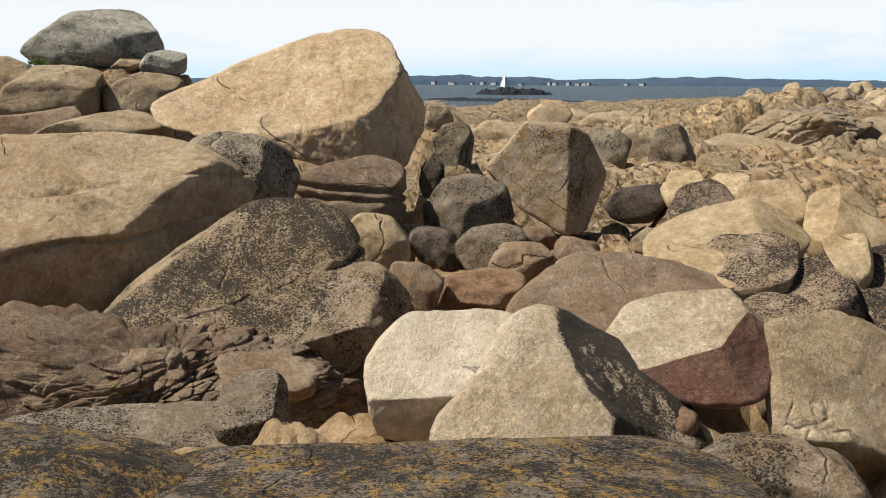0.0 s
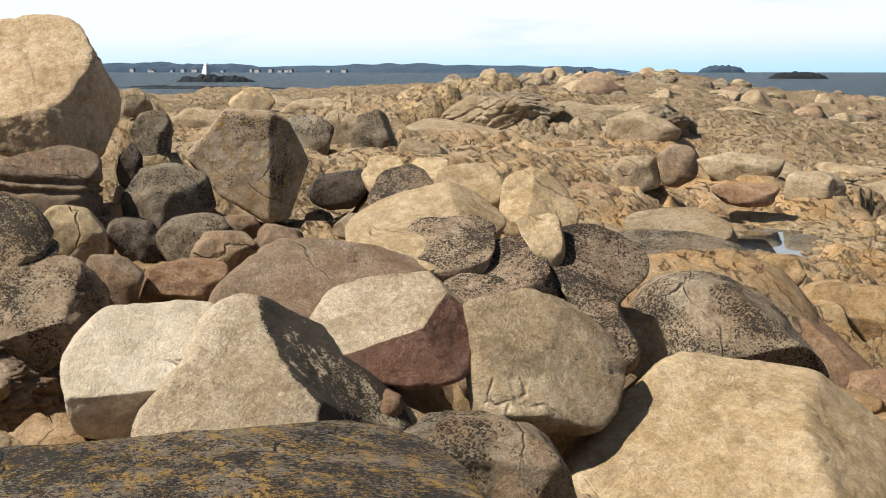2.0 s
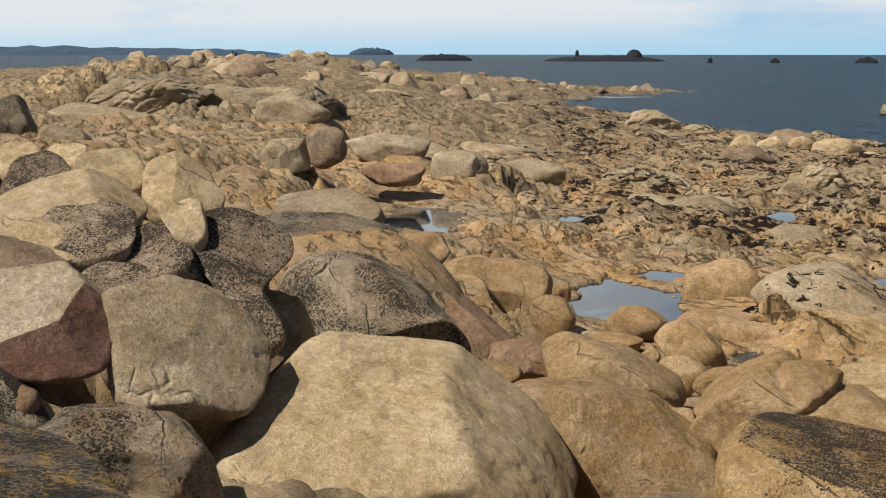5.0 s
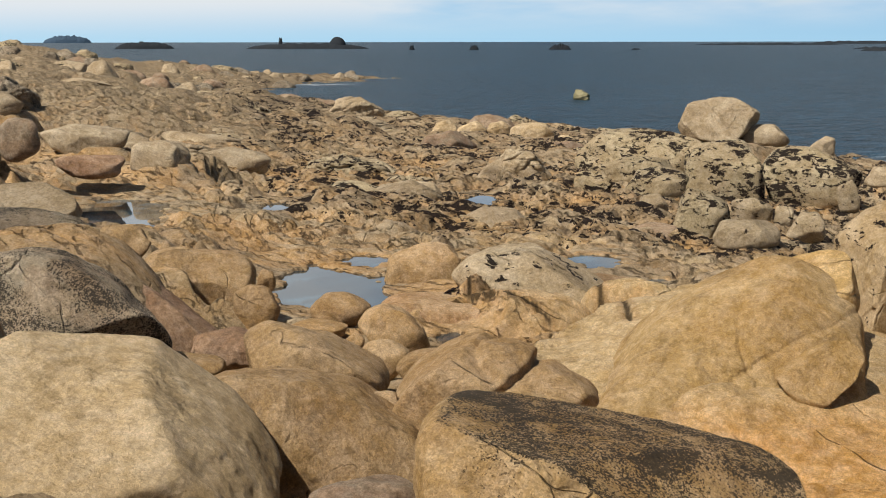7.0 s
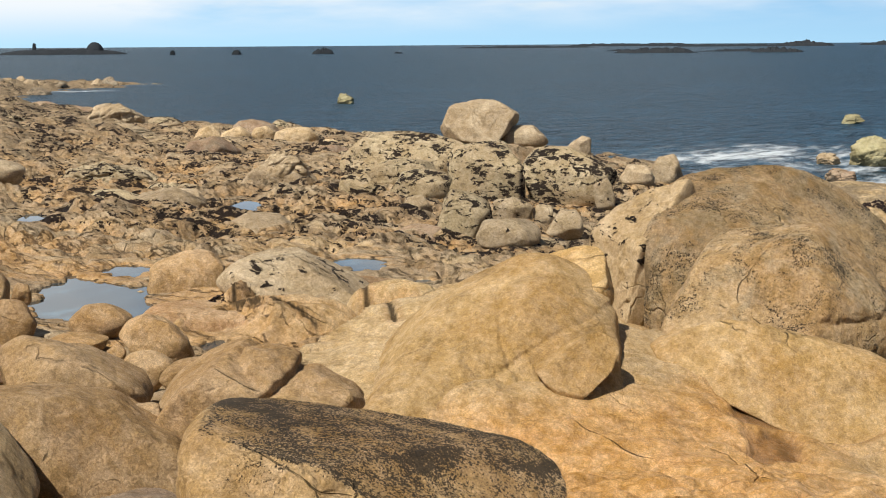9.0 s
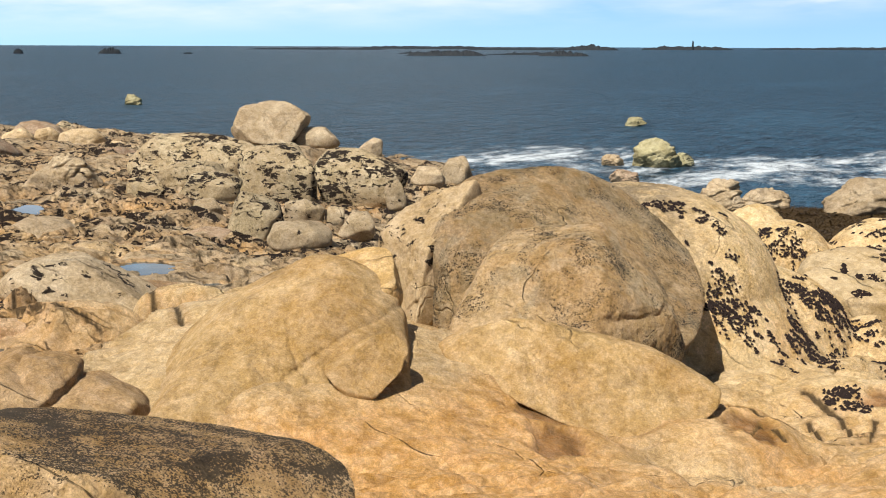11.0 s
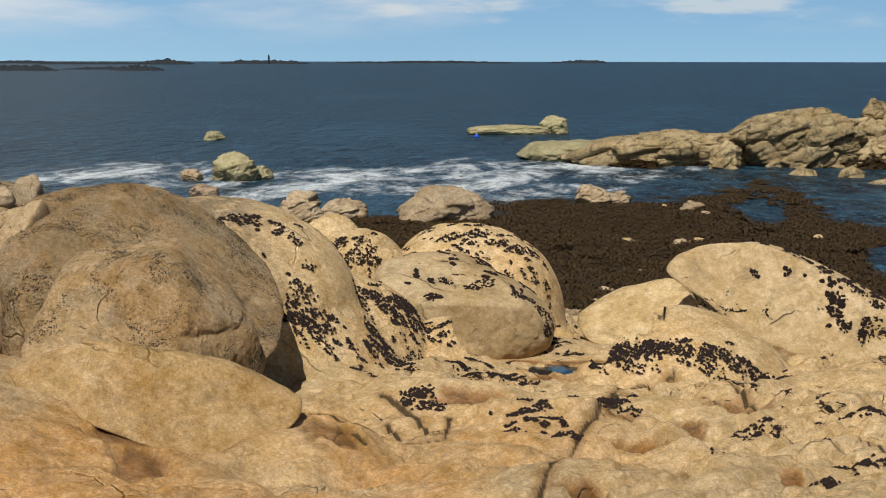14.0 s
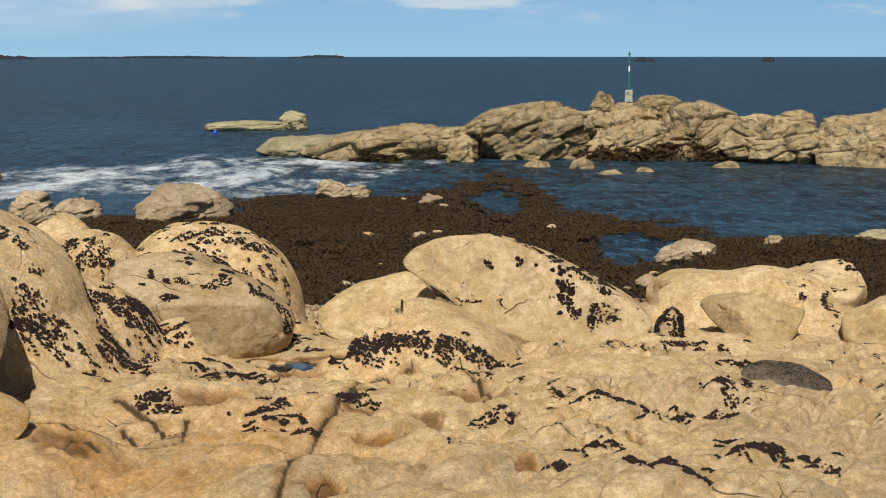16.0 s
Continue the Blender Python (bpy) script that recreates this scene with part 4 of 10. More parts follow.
def build_ground():
    fine = np.arange(-24, 101, 0.09)
    coarse = np.arange(101, 336, 3.0)
    bear = np.radians(np.concatenate([fine, coarse]))
    away = np.concatenate([np.linspace(0.6, 4.2, 30, endpoint=False), np.linspace(4.2, 11, 56, endpoint=False), np.geomspace(11, 27, 320, endpoint=False), np.linspace(27**-0.25, 345**-0.25, 440) ** -4])
    rows = len(away)
    b, d = np.meshgrid(bear, away, indexing="ij")
    x, y = -np.sin(b) * d, np.cos(b) * d
    z, info = shore_height(x, y)
    z = np.where(d < 4.2, 5.25 + (np.minimum(z, 5.6) - 5.25) * ramp(d, 0.6, 4.3), z)  # level rock under the viewer
    n = len(bear)
    verts = np.stack([x, y, z], -1).reshape(-1, 3)
    i, j = np.meshgrid(np.arange(n), np.arange(rows - 1), indexing="ij")
    i2 = (i + 1) % n
    faces = np.stack([i * rows + j, i * rows + j + 1, i2 * rows + j + 1, i2 * rows + j], -1).reshape(-1, 4)
    # the middle, under the viewer, and the edge far under the sea
    hub = len(verts)
    i = np.arange(n)
    core = np.stack([np.full(n, hub), i * rows, ((i + 1) % n) * rows, ((i + 1) % n) * rows], -1)
    verts = np.concatenate([verts, [[0, 0, 5.25]]])
    me = mesh_of("ground", verts, faces, MAT["sheet"])
    tri = bmesh.new()
    tri.from_mesh(me)
    tri.verts.ensure_lookup_table()
    for a, c in zip(core[:, 1], core[:, 2]):
        tri.faces.new((tri.verts[hub], tri.verts[a], tri.verts[c])).smooth = True
    tri.to_mesh(me)
    tri.free()
    pad = lambda v: np.append(v.ravel(), 0)
    zz, be, aw = z, info["bearing"], info["away"]
    patch = smooth3(flat(x / 2.5, y / 2.5), 60) * 0.6 + smooth3(flat(x / 0.8, y / 0.8), 61) * 0.4
    tidal = ramp(be, 72, 55) * ramp(aw, 9, 14) * ramp(aw, 75, 50)
    rust = ramp(0.55 - info["top"] + 0.35 * patch, -0.1, 0.5) * (0.16 + 0.42 * tidal) * (1 - info["flats"])
    rust = np.maximum(rust * (1 - 0.55 * info["smooth"]), info["cut"] * 0.45 * (aw < 45))
    rust = np.maximum(rust, ramp(be, 13, 20) * ramp(be, 38, 30) * ramp(aw, 18, 14.5) * ramp(patch, -1.2, -0.2))
    rust = np.maximum(rust, 0.62 * ramp(aw, 19, 13) * ramp(be, 36, 28) * ramp(be, -2, 12) * ramp(patch, -1.0, 0.5))
    rust = np.maximum(rust, 0.95 * ramp(aw, 18, 13.5) * ramp(be, 30, 22) * ramp(be, -7, 5) * ramp(patch, -0.7, 0.35))
    rust = np.maximum(rust, 0.22 * ramp(be, 57, 64) * ramp(aw, 22, 16) * ramp(patch, -0.8, 0.2))
    rust = np.maximum(rust * ramp(aw, 5, 8), 0.95 * info["pit"])
    pale = np.maximum(info["smooth"] * (1 - 0.5 * ramp(be, 14, 22) * ramp(aw, 16, 11)), 0.8 * ramp(info["lift"], 0.05, 0.5) * ramp(aw, 50, 60)) * (0.7 + 0.3 * patch)
    pale = np.maximum(pale, 0.85 * info["skin"] * (aw < 40) * ramp(be, 45, 40)) * (1 - 0.35 * ramp(be, 12, 17))
    rust = rust * (1 - 0.8 * info["skin"] * ramp(zz, 3.55, 3.9) * (1 - info["pit"]))
    pale = pale * ramp(aw + 1.5 * patch, 5, 9.5)
    weedy = info["flats"] * ramp(zz + 0.25 * patch, 0.95, 0.75)
    isle = ramp(aw, 62, 70) * ramp(be, 14, 9)
    weedy = np.maximum(weedy, isle * ramp(zz + 0.7 * patch, 0.75, 0.45))
    tuft = 0.8 * ramp(be, 30, 20) * ramp(aw, 13, 17) * ramp(info["top"] + 0.4 * patch, 0.0, 0.5) + ramp(be, 56, 48) * ramp(be, 18, 24) * ramp(aw, 24, 30) * (1.0 + 0.4 * patch)
    weedy = np.maximum(weedy, ramp(info["core"], 0.25, 0.7) * 0.9)  # the shade inside the open joints, coloured in with the weed mark
    tuft = np.where(weedy > 0.3, 0, tuft) * (1 - info["skin"] * (aw < 21))
    for key, v in (("rust", rust), ("pale", pale), ("weed", weedy), ("tuft", tuft), ("wet", np.maximum(info["pit"], 0.3 * ramp(info["cut"], 0.1, 0.5) * (info["core"] > 0.0001)) * (1 - ramp(info["core"], 0.25, 0.7))), ("ledgy", (1 - info["skin"]) * (1 - info["smooth"]) * ramp(aw, 12, 16)), ("stain", 1.0 * ramp(aw, 36, 75) * ramp(be, 42, 50) + info["skin"] * ramp(be, 13, 16) * ramp(be, 26, 22) * ramp(zz, 3.75, 4.2) * ramp(aw, 30, 24))):
        mark(me, key, pad(np.clip(v, 0, 1)))
    ground = new("ground", me)
    return tagged(ground, "cracked and rounded tan granite shore, rusty in the hollows and weedy low down", "ground", kind="structure")


def build_sea():
    rings = np.concatenate([np.linspace(0, 30, 4), np.geomspace(34, 4900, 150)])
    bear = np.radians(np.arange(0, 360, 0.75))
    b, d = np.meshgrid(bear, rings, indexing="ij")
    x, y = -np.sin(b) * d, np.cos(b) * d
    n, rows = b.shape
    i, j = np.meshgrid(np.arange(n), np.arange(rows - 1), indexing="ij")
    i2 = (i + 1) % n
    faces = np.stack([i * rows + j, i2 * rows + j, i2 * rows + j + 1, i * rows + j + 1], -1).reshape(-1, 4)
    swell = 0.05 * smooth3(flat(x / 5, y / 9), 91) * ramp(d, 30, 60)
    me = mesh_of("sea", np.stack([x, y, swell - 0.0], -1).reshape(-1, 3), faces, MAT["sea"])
    deg = np.degrees(b)
    surf = np.zeros_like(x)
    for sx, sy, a, c, turn, s in SURF:
        co, si = math.cos(radians(turn)), math.sin(radians(turn))
        u, v = ((x - sx) * co + (y - sy) * si) / a, ((y - sy) * co - (x - sx) * si) / c
        surf = np.maximum(surf, s * ramp(np.hypot(u, v), 1.2, 0.3))
    mark(me, "surf", surf)
    return tagged(new("sea", me), "dark blue choppy sea with streaks of white foam near the rocks", "sea", kind="structure")


def build_pool(px, py, a, b, turn, level):
    ang = np.linspace(0, 2 * math.pi, 48, endpoint=False)
    ca, sa = np.cos(ang) * a * 1.2, np.sin(ang) * b * 1.2
    c, s = math.cos(radians(turn)), math.sin(radians(turn))
    bm = bmesh.new()
    bm.faces.new([bm.verts.new((px + u * c - v * s, py + u * s + v * c, level)) for u, v in zip(ca, sa)])
    me = bpy.data.meshes.new("rock_pool")
    bm.to_mesh(me)
    bm.free()
    me.materials.append(MAT["pool"])
    return tagged(new("rock_pool", me), "still tide pool in the rock, mirroring the blue sky", "pool", "tide pools", "structure")


# ---- loose and rooted rocks ----
CUBE = {}


def cube_ball(n):
    """Unit directions and faces of a cube blown up to a ball, n squares to an edge."""
    if n not in CUBE:
        u = np.tan(np.linspace(-math.pi / 4, math.pi / 4, n + 1))
        a, b = np.meshgrid(u, u, indexing="ij")
        one, sides = np.ones_like(a), []
        for s in (1, -1):
            sides += [np.stack([s * one, a * s, b], -1), np.stack([a, s * one, b * s], -1) * (1, 1, 1), np.stack([a * s, b, s * one], -1)]
        verts = np.concatenate([v.reshape(-1, 3) for v in sides])
        i, j = np.meshgrid(np.arange(n), np.arange(n), indexing="ij")
        quad = np.stack([i * (n + 1) + j, (i + 1) * (n + 1) + j, (i + 1) * (n + 1) + j + 1, i * (n + 1) + j + 1], -1).reshape(-1, 4)
        faces = np.concatenate([quad + k * (n + 1) ** 2 for k in range(6)])
        keys, first, back = np.unique(np.round(verts, 6), axis=0, return_index=True, return_inverse=True)
        verts, faces = verts[first], back.reshape(-1)[faces]
        p = verts[faces]
        out = (np.cross(p[:, 1] - p[:, 0], p[:, 3] - p[:, 0]) * p.mean(1)).sum(1) < 0
        faces[out] = faces[out][:, ::-1]
        CUBE[n] = verts / np.linalg.norm(verts, axis=1, keepdims=True), faces
    return CUBE[n]


def rock_mesh(name, axes, material, seed, n=24, cuts=(), grooves=(), power=2.4, sharp=14, rough=0.07, knobs=0.0, facets=9, taper=0.2, wrinkle=0.6, broken=0.0, pace=0.34):
    """axes: half lengths across, away and up. cuts: planes (x, y, z, how far out, 1 is the hull) that trim the hull to facets.
    grooves: planes along which a joint runs round the rock (x, y, z, offset, depth in metres).
    wrinkle: how creased the skin is. broken: how far, in metres, its fractured pieces, about pace wide, stand in and out."""
    way, faces = cube_ball(n)
    a = np.abs(way)
    r = (a**power).sum(1) ** (-1.0 / power)
    cuts, draw = list(cuts), random.Random(seed)
    for k in range(facets):  # weathered joints that flatten the hull here and there
        cuts.append((draw.gauss(0, 1), draw.gauss(0, 1), draw.gauss(0.25, 0.8), draw.uniform(0.70, 0.98)))
    if cuts:
        inv = r**-sharp
        for cx, cy, cz, out in cuts:
            k = np.array((cx, cy, cz), float)
            lean = way @ (k / np.linalg.norm(k))
            inv = inv + np.where(lean > 0.02, (np.maximum(lean, 0.02) / out) ** sharp, 0)
        r = inv ** (-1.0 / sharp)
    axes = np.array(axes, float)
    unit = way * r[:, None]
    unit = unit + (0.07 if sharp < 45 else 0.03) * np.stack([smooth3(unit * 1.4 + seed * 5.1, seed + 60 + q) for q in range(3)], -1)
    unit[:, :2] *= (1 - taper * unit[:, 2:])
    size = float(axes.prod() ** (1 / 3))
    p = unit * axes
    push = size * rough * (1.3 * fractal(p / size * 0.9 + seed * 3.7, 3, seed) + 0.55 * fractal(p / size * 3.1 + seed, 3, seed + 9))
    grain = np.abs(fractal(p * 2.6 + seed, 4, seed + 20, 0.6))
    push = push + wrinkle * (0.07 if sharp < 45 else 0.035) * min(size, 1.5) * (grain - 0.2) + 0.012 * fractal(p * 9.0, 2, seed + 24) + 0.3 * knobs * size * np.abs(fractal(p / size * 2.2 - seed, 2, seed + 31))
    seam = np.abs(smooth3(p / size * 0.8 + seed * 1.9, seed + 40)) + 0.05 * np.abs(smooth3(p / size * 6, seed + 41))
    push = push - (min(0.025 * size, 0.07) if seed % 3 == 0 and rough > 0.025 else 0.0) * np.exp(-((seam / 0.022) ** 2))
    for gx, gy, gz, off, deep in grooves:
        k = np.array((gx, gy, gz), float)
        lay = unit @ (k / np.linalg.norm(k)) - off + 0.05 * smooth3(p / size * 2.0, seed + 50) + 0.02 * smooth3(p / size * 7.0, seed + 51)
        push = push - deep * np.exp(-((lay * size / (0.025 + 0.25 * deep)) ** 2))
    if broken:
        for wide, deep in ((pace, broken), (0.38 * pace, 0.4 * broken)):
            bend = 0.5 * fractal(p * 0.58 / pace + seed, 3, seed + 80)
            one, two, tag = cells((p[:, 0] + 0.35 * p[:, 2]) / wide + bend, (p[:, 2] - 0.3 * p[:, 0] + 0.25 * p[:, 1]) / (0.45 * wide) + 1.6 * bend, seed)
            push = push + deep * (2 * tag - 1) - 0.8 * deep * np.exp(-(((two - one) / 0.12) ** 2))
    p = p + way * axes / np.linalg.norm(way * axes, axis=1, keepdims=True) * push[:, None]
    return mesh_of(name, p, faces, material)


def rock(kind, label, x, y, z, axes, heading, mat, seed, n=24, lean=(0, 0), group="", category="", foot=None, whole="", **shape):
    """Notes a rock to be built. foot: the height at which it meets the bedrock, which rises or dips to it. whole: the thing of which it is a part."""
    ROCKS.append((kind, label, x, y, z, axes, heading, mat, seed, n, lean, group, category, foot, dict(shape, whole=whole)))


WHOLES = {  # things that are made of several rocks
    "islet": "rugged tan granite islet, dark with weed at its foot",
    "hump": "great tan hump of bedrock split by deep cracks",
    "broken_boulder": "broken tan granite boulder with a pale face and black flank",
    "lichen_outcrop": "dark leaning outcrop crusted with black lichen, cracked at its foot",
}
STANDING = {}


def build_rock(kind, label, x, y, z, axes, heading, mat, seed, n, lean, group, category, foot, shape):
    shape = dict(shape)
    whole = shape.pop("whole")
    ob = new(kind, rock_mesh(kind, axes, MAT[mat], seed, n, **shape))
    m = pose(x, y, z, lean[0], 0, heading) @ pose(0, 0, 0, 0, lean[1], 0)
    if whole:
        if whole not in STANDING:
            STANDING[whole] = tagged(new(whole), WHOLES[whole], "rock")
            STANDING[whole].matrix_world = Matrix.Translation((x, y, (z if foot is None else foot)))
            STANDING[whole]["base"] = (x, y, (z if foot is None else foot))
        ob.parent = STANDING[whole]
        ob.matrix_basis = Matrix.Translation(STANDING[whole]["base"]).inverted() @ m
        ob["label"] = label
    else:
        ob.matrix_basis = m
        tagged(ob, label, category or "rock", group)
    if mat == "spotted" and math.hypot(x, y) < 30:
        co = np.empty(len(ob.data.vertices) * 3, np.float32)
        no = np.empty_like(co)
        ob.data.vertices.foreach_get("co", co)
        ob.data.vertices.foreach_get("normal", no)
        co, no = co.reshape(-1, 3), no.reshape(-1, 3)
        keep = (no[:, 2] > 0.12) & (smooth3(co * 0.9 + seed, seed + 70) > -0.15) & (co[:, 2] > -0.3 * axes[2])
        draw = random.Random(seed)
        picks = draw.sample(list(np.flatnonzero(keep)), min(int(keep.sum()), int(24 + 15.0 * axes[0] * axes[1])))
        for k in picks:
            mussel_patch(co, no, int(k), draw, ob)
    return ob


def mussel_patch(co, no, k, draw, host):
    """A crust of small mussels that follows the rock round one of its points."""
    size = draw.choice((0.015, 0.02, 0.025, 0.035, 0.05, 0.08, 0.12))
    turn, long = draw.uniform(0, 6.28), draw.uniform(1.2, 2.4)
    near = np.flatnonzero(((co - co[k]) ** 2).sum(1) < (2.6 * size) ** 2)
    verts, faces = [], []
    up = Vector(no[k])
    side = up.orthogonal().normalized()
    across = up.cross(side)
    for q in range(int(14 + 330 * size)):
        r, a = size * math.sqrt(draw.random()), draw.uniform(0, 6.28)
        u, v = r * math.cos(a) * long, r * math.sin(a)
        p = Vector(co[k]) + side * (u * math.cos(turn) - v * math.sin(turn)) + across * (u * math.sin(turn) + v * math.cos(turn))
        if len(near):
            j = near[((co[near] - np.array(p)) ** 2).sum(1).argmin()]
            p = p + up * ((Vector(co[j]) - p).dot(Vector(no[j])) / max(0.3, up.dot(Vector(no[j]))))
        s, spin = draw.uniform(0.012, 0.027), draw.uniform(0, 6.28)
        ax, ay = side * math.cos(spin) + across * math.sin(spin), across * math.cos(spin) - side * math.sin(spin)
        base = len(verts)
        verts += [p + ax * s * 1.5, p + ay * s, p - ax * s * 1.5, p - ay * s, p + up * s * 1.1]
        faces += [(base + i, base + (i + 1) % 4, base + 4) for i in range(4)]
    ob = new("mussel_patch", mesh_of("mussel_patch", [tuple(v) for v in verts], faces, MAT["mussel"], smooth=False))
    ob.parent = host
    ob["kind"] = "stuff"
    return ob


def mussel_beds(host, beds):
    """Loose clusters of small mussels on the bedrock: x, y, half length, half width, turn, how many patches."""
    draw = random.Random(77)
    for bx, by, a, b, turn, count in beds:
        c, s = math.cos(radians(turn)), math.sin(radians(turn))
        px, py, sz = [], [], []
        for _ in range(3 * count + 3):
            u, v = draw.gauss(0, 1.1) * a, draw.gauss(0, 1.1) * b
            size, spin, long = draw.choice((0.012, 0.014, 0.02, 0.03, 0.045, 0.08)), draw.uniform(-0.6, 0.6), draw.uniform(1.3, 2.8)
            for _ in range(int(8 + 2400 * size * size + 200 * size)):
                r, w = size * math.sqrt(draw.random()), draw.uniform(0, 6.28)
                p, q = r * math.cos(w) * long, r * math.sin(w)
                p, q = u + p * math.cos(spin) - q * math.sin(spin), v + p * math.sin(spin) + q * math.cos(spin)
                px.append(bx + p * c - q * s)
                py.append(by + p * s + q * c)
                sz.append(draw.uniform(0.012, 0.026))
        px, py, sz = np.array(px), np.array(py), np.array(sz)
        pz = shore_height(px.copy(), py.copy())[0]
        spin = np.array([draw.uniform(0, 6.28) for _ in sz])
        cx, cy = np.cos(spin) * sz, np.sin(spin) * sz
        corner = [(px + 1.5 * cx, py + 1.5 * cy, pz), (px - cy, py + cx, pz), (px - 1.5 * cx, py - 1.5 * cy, pz), (px + cy, py - cx, pz), (px, py, pz + 1.2 * sz)]
        verts = np.stack([np.stack(q, -1) for q in corner], 1).reshape(-1, 3)
        k = np.arange(0, len(verts), 5)[:, None]
        faces = np.concatenate([k + (i, (i + 1) % 4, 4) for i in range(4)])
        ob = new("mussel_patch", mesh_of("mussel_patch", verts, faces, MAT["mussel"], smooth=False))
        ob.parent = host
        ob["kind"] = "stuff"


def build_wrack():
    """Narrow fronds of bladder wrack that lie over the low flat and round the foot of the islet."""
    draw = np.random.RandomState(4)
    b = np.radians(np.concatenate([draw.uniform(-24, 23, 56000), draw.uniform(-24, 6, 16000)]))
    d = np.sqrt(np.concatenate([draw.uniform(32**2, 78**2, 56000), draw.uniform(82**2, 97**2, 16000)]))
    x, y = -np.sin(b) * d, np.cos(b) * d
    z, info = shore_height(x.copy(), y.copy())
    keep = (((info["flats"] > 0.4) & (z < 0.85)) | ((d > 80) & (z < 1.1))) & (z > -0.03)
    x, y, z = x[keep], y[keep], z[keep]
    verts, n = [], len(x)
    for k in range(3):
        a, size, lift = draw.uniform(0, 6.28, n), draw.uniform(0.07, 0.20, n) * np.clip(y / 50, 0.8, 1.8), draw.uniform(0.02, 0.10, n)
        ca, sa = np.cos(a) * size, np.sin(a) * size
        wx, wy = -sa * 0.2, ca * 0.2
        ox, oy = draw.normal(0, 0.12, n), draw.normal(0, 0.12, n)
        px, py = x + ox, y + oy
        quad = [(px - ca - wx, py - sa - wy, z), (px - ca + wx, py - sa + wy, z + 0.01), (px + wx, py + wy, z + lift), (px - wx, py - wy, z + lift), (px + ca + 0.3 * wx, py + sa + 0.3 * wy, z + 0.2 * lift), (px + ca - 0.3 * wx, py + sa - 0.3 * wy, z)]
        verts.append(np.stack([np.stack(q, -1) for q in quad], 1))
    v = np.concatenate(verts).reshape(-1, 3)
    i = np.arange(0, len(v), 6)[:, None]
    faces = np.concatenate([i + (0, 1, 2, 3), i + (3, 2, 4, 5)])
    return tagged(new("wrack", mesh_of("wrack", v, faces, MAT["weed"])), "brown bladder wrack lying over the low rocks", "seaweed", kind="stuff")



# boulders round the gully to the south-west
rock("boulder", "low whaleback crusted with black and golden lichen", -5.90, 1.12, 5.30, (1.37, 1.10, 0.15), 79.6, "gold", 101, 84, category="boulder", cuts=((-0.97, 0, 0.25, 0.96), (-0.64, 0, 0.77, 1.02), (-0.32, 0, 0.95, 1.01), (0.08, 0, 1.0, 0.98), (0.45, 0, 0.89, 0.92), (0.71, 0, 0.7, 0.86), (0.84, 0, 0.55, 0.84), (0.97, 0, 0.26, 0.92), (0.98, 0, -0.21, 1.02), (-0.0, 0, -1.0, 1.0), (-0.99, 0, -0.11, 1.0), (0, -0.5, 0.87, 0.9)), foot=5.15, taper=0, facets=6, sharp=36, rough=0.03, power=3.2)
rock("boulder", "low grey rock speckled with black and golden lichen", -6.23, -0.73, 5.35, (0.82, 0.65, 0.19), 98.0, "gold", 102, 84, category="boulder", cuts=((-0.91, 0, 0.41, 0.87), (-0.34, 0, 0.94, 0.94), (0.4, 0, 0.92, 0.92), (0.7, 0, 0.72, 0.83), (0.95, 0, 0.32, 0.91), (0.91, 0, -0.41, 0.96), (-0.0, 0, -1.0, 1.0), (-0.99, 0, -0.1, 1.01), (0, -0.5, 0.87, 0.9)), foot=5.16, taper=0, facets=6, sharp=36, rough=0.03, power=3.2)
rock("body", "tan granite body with a black lichen flank", -8.82, 2.41, 4.95, (0.90, 0.81, 0.60), 74.6, "blotched", 103, 100, whole="broken_boulder", cuts=((0.99, 0, 0.1, 0.94), (0.83, 0, 0.55, 0.66), (0.73, 0, 0.69, 0.61), (0.66, 0, 0.75, 0.64), (0.14, 0, 0.99, 0.94), (-0.86, 0, 0.51, 0.83), (-0.96, 0, 0.27, 0.87), (-0.12, -0.56, 0.82, 0.57), (-0.06, -0.86, 0.5, 0.58), (0.72, -0.2, 0.66, 0.42), (0.78, -0.6, 0.19, 0.61),), foot=4.52, facets=0, sharp=30, rough=0.025, taper=0, power=3.2, wrinkle=0.4)
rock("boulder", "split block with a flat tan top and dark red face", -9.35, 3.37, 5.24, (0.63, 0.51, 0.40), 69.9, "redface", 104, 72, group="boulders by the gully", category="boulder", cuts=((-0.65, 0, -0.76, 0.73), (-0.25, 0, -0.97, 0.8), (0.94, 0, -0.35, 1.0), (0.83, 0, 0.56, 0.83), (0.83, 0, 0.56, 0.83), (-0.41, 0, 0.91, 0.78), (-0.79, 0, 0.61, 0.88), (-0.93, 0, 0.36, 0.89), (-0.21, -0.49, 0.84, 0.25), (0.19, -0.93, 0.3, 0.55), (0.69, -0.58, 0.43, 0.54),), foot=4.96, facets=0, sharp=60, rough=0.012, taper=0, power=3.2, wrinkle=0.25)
rock("boulder", "broad tan granite block with a rough sloping front", -8.99, 4.32, 5.08, (0.69, 0.55, 0.54), 64.2, "tan", 105, 84, group="boulders by the gully", category="boulder", cuts=((-1.0, 0, -0.09, 0.91), (-0.99, 0, -0.12, 0.89), (0.76, 0, -0.64, 1.05), (0.95, 0, 0.31, 0.81), (0.78, 0, 0.63, 0.63), (0.57, 0, 0.82, 0.57), (0.4, 0, 0.92, 0.6), (-0.25, 0, 0.97, 1.17), (0.21, -0.67, 0.71, 0.16), (0.56, -0.58, 0.6, 0.17), (-0.44, -0.74, 0.51, 0.49),), foot=4.68, facets=4, sharp=24, rough=0.045, taper=0, power=3.2, wrinkle=1.0)
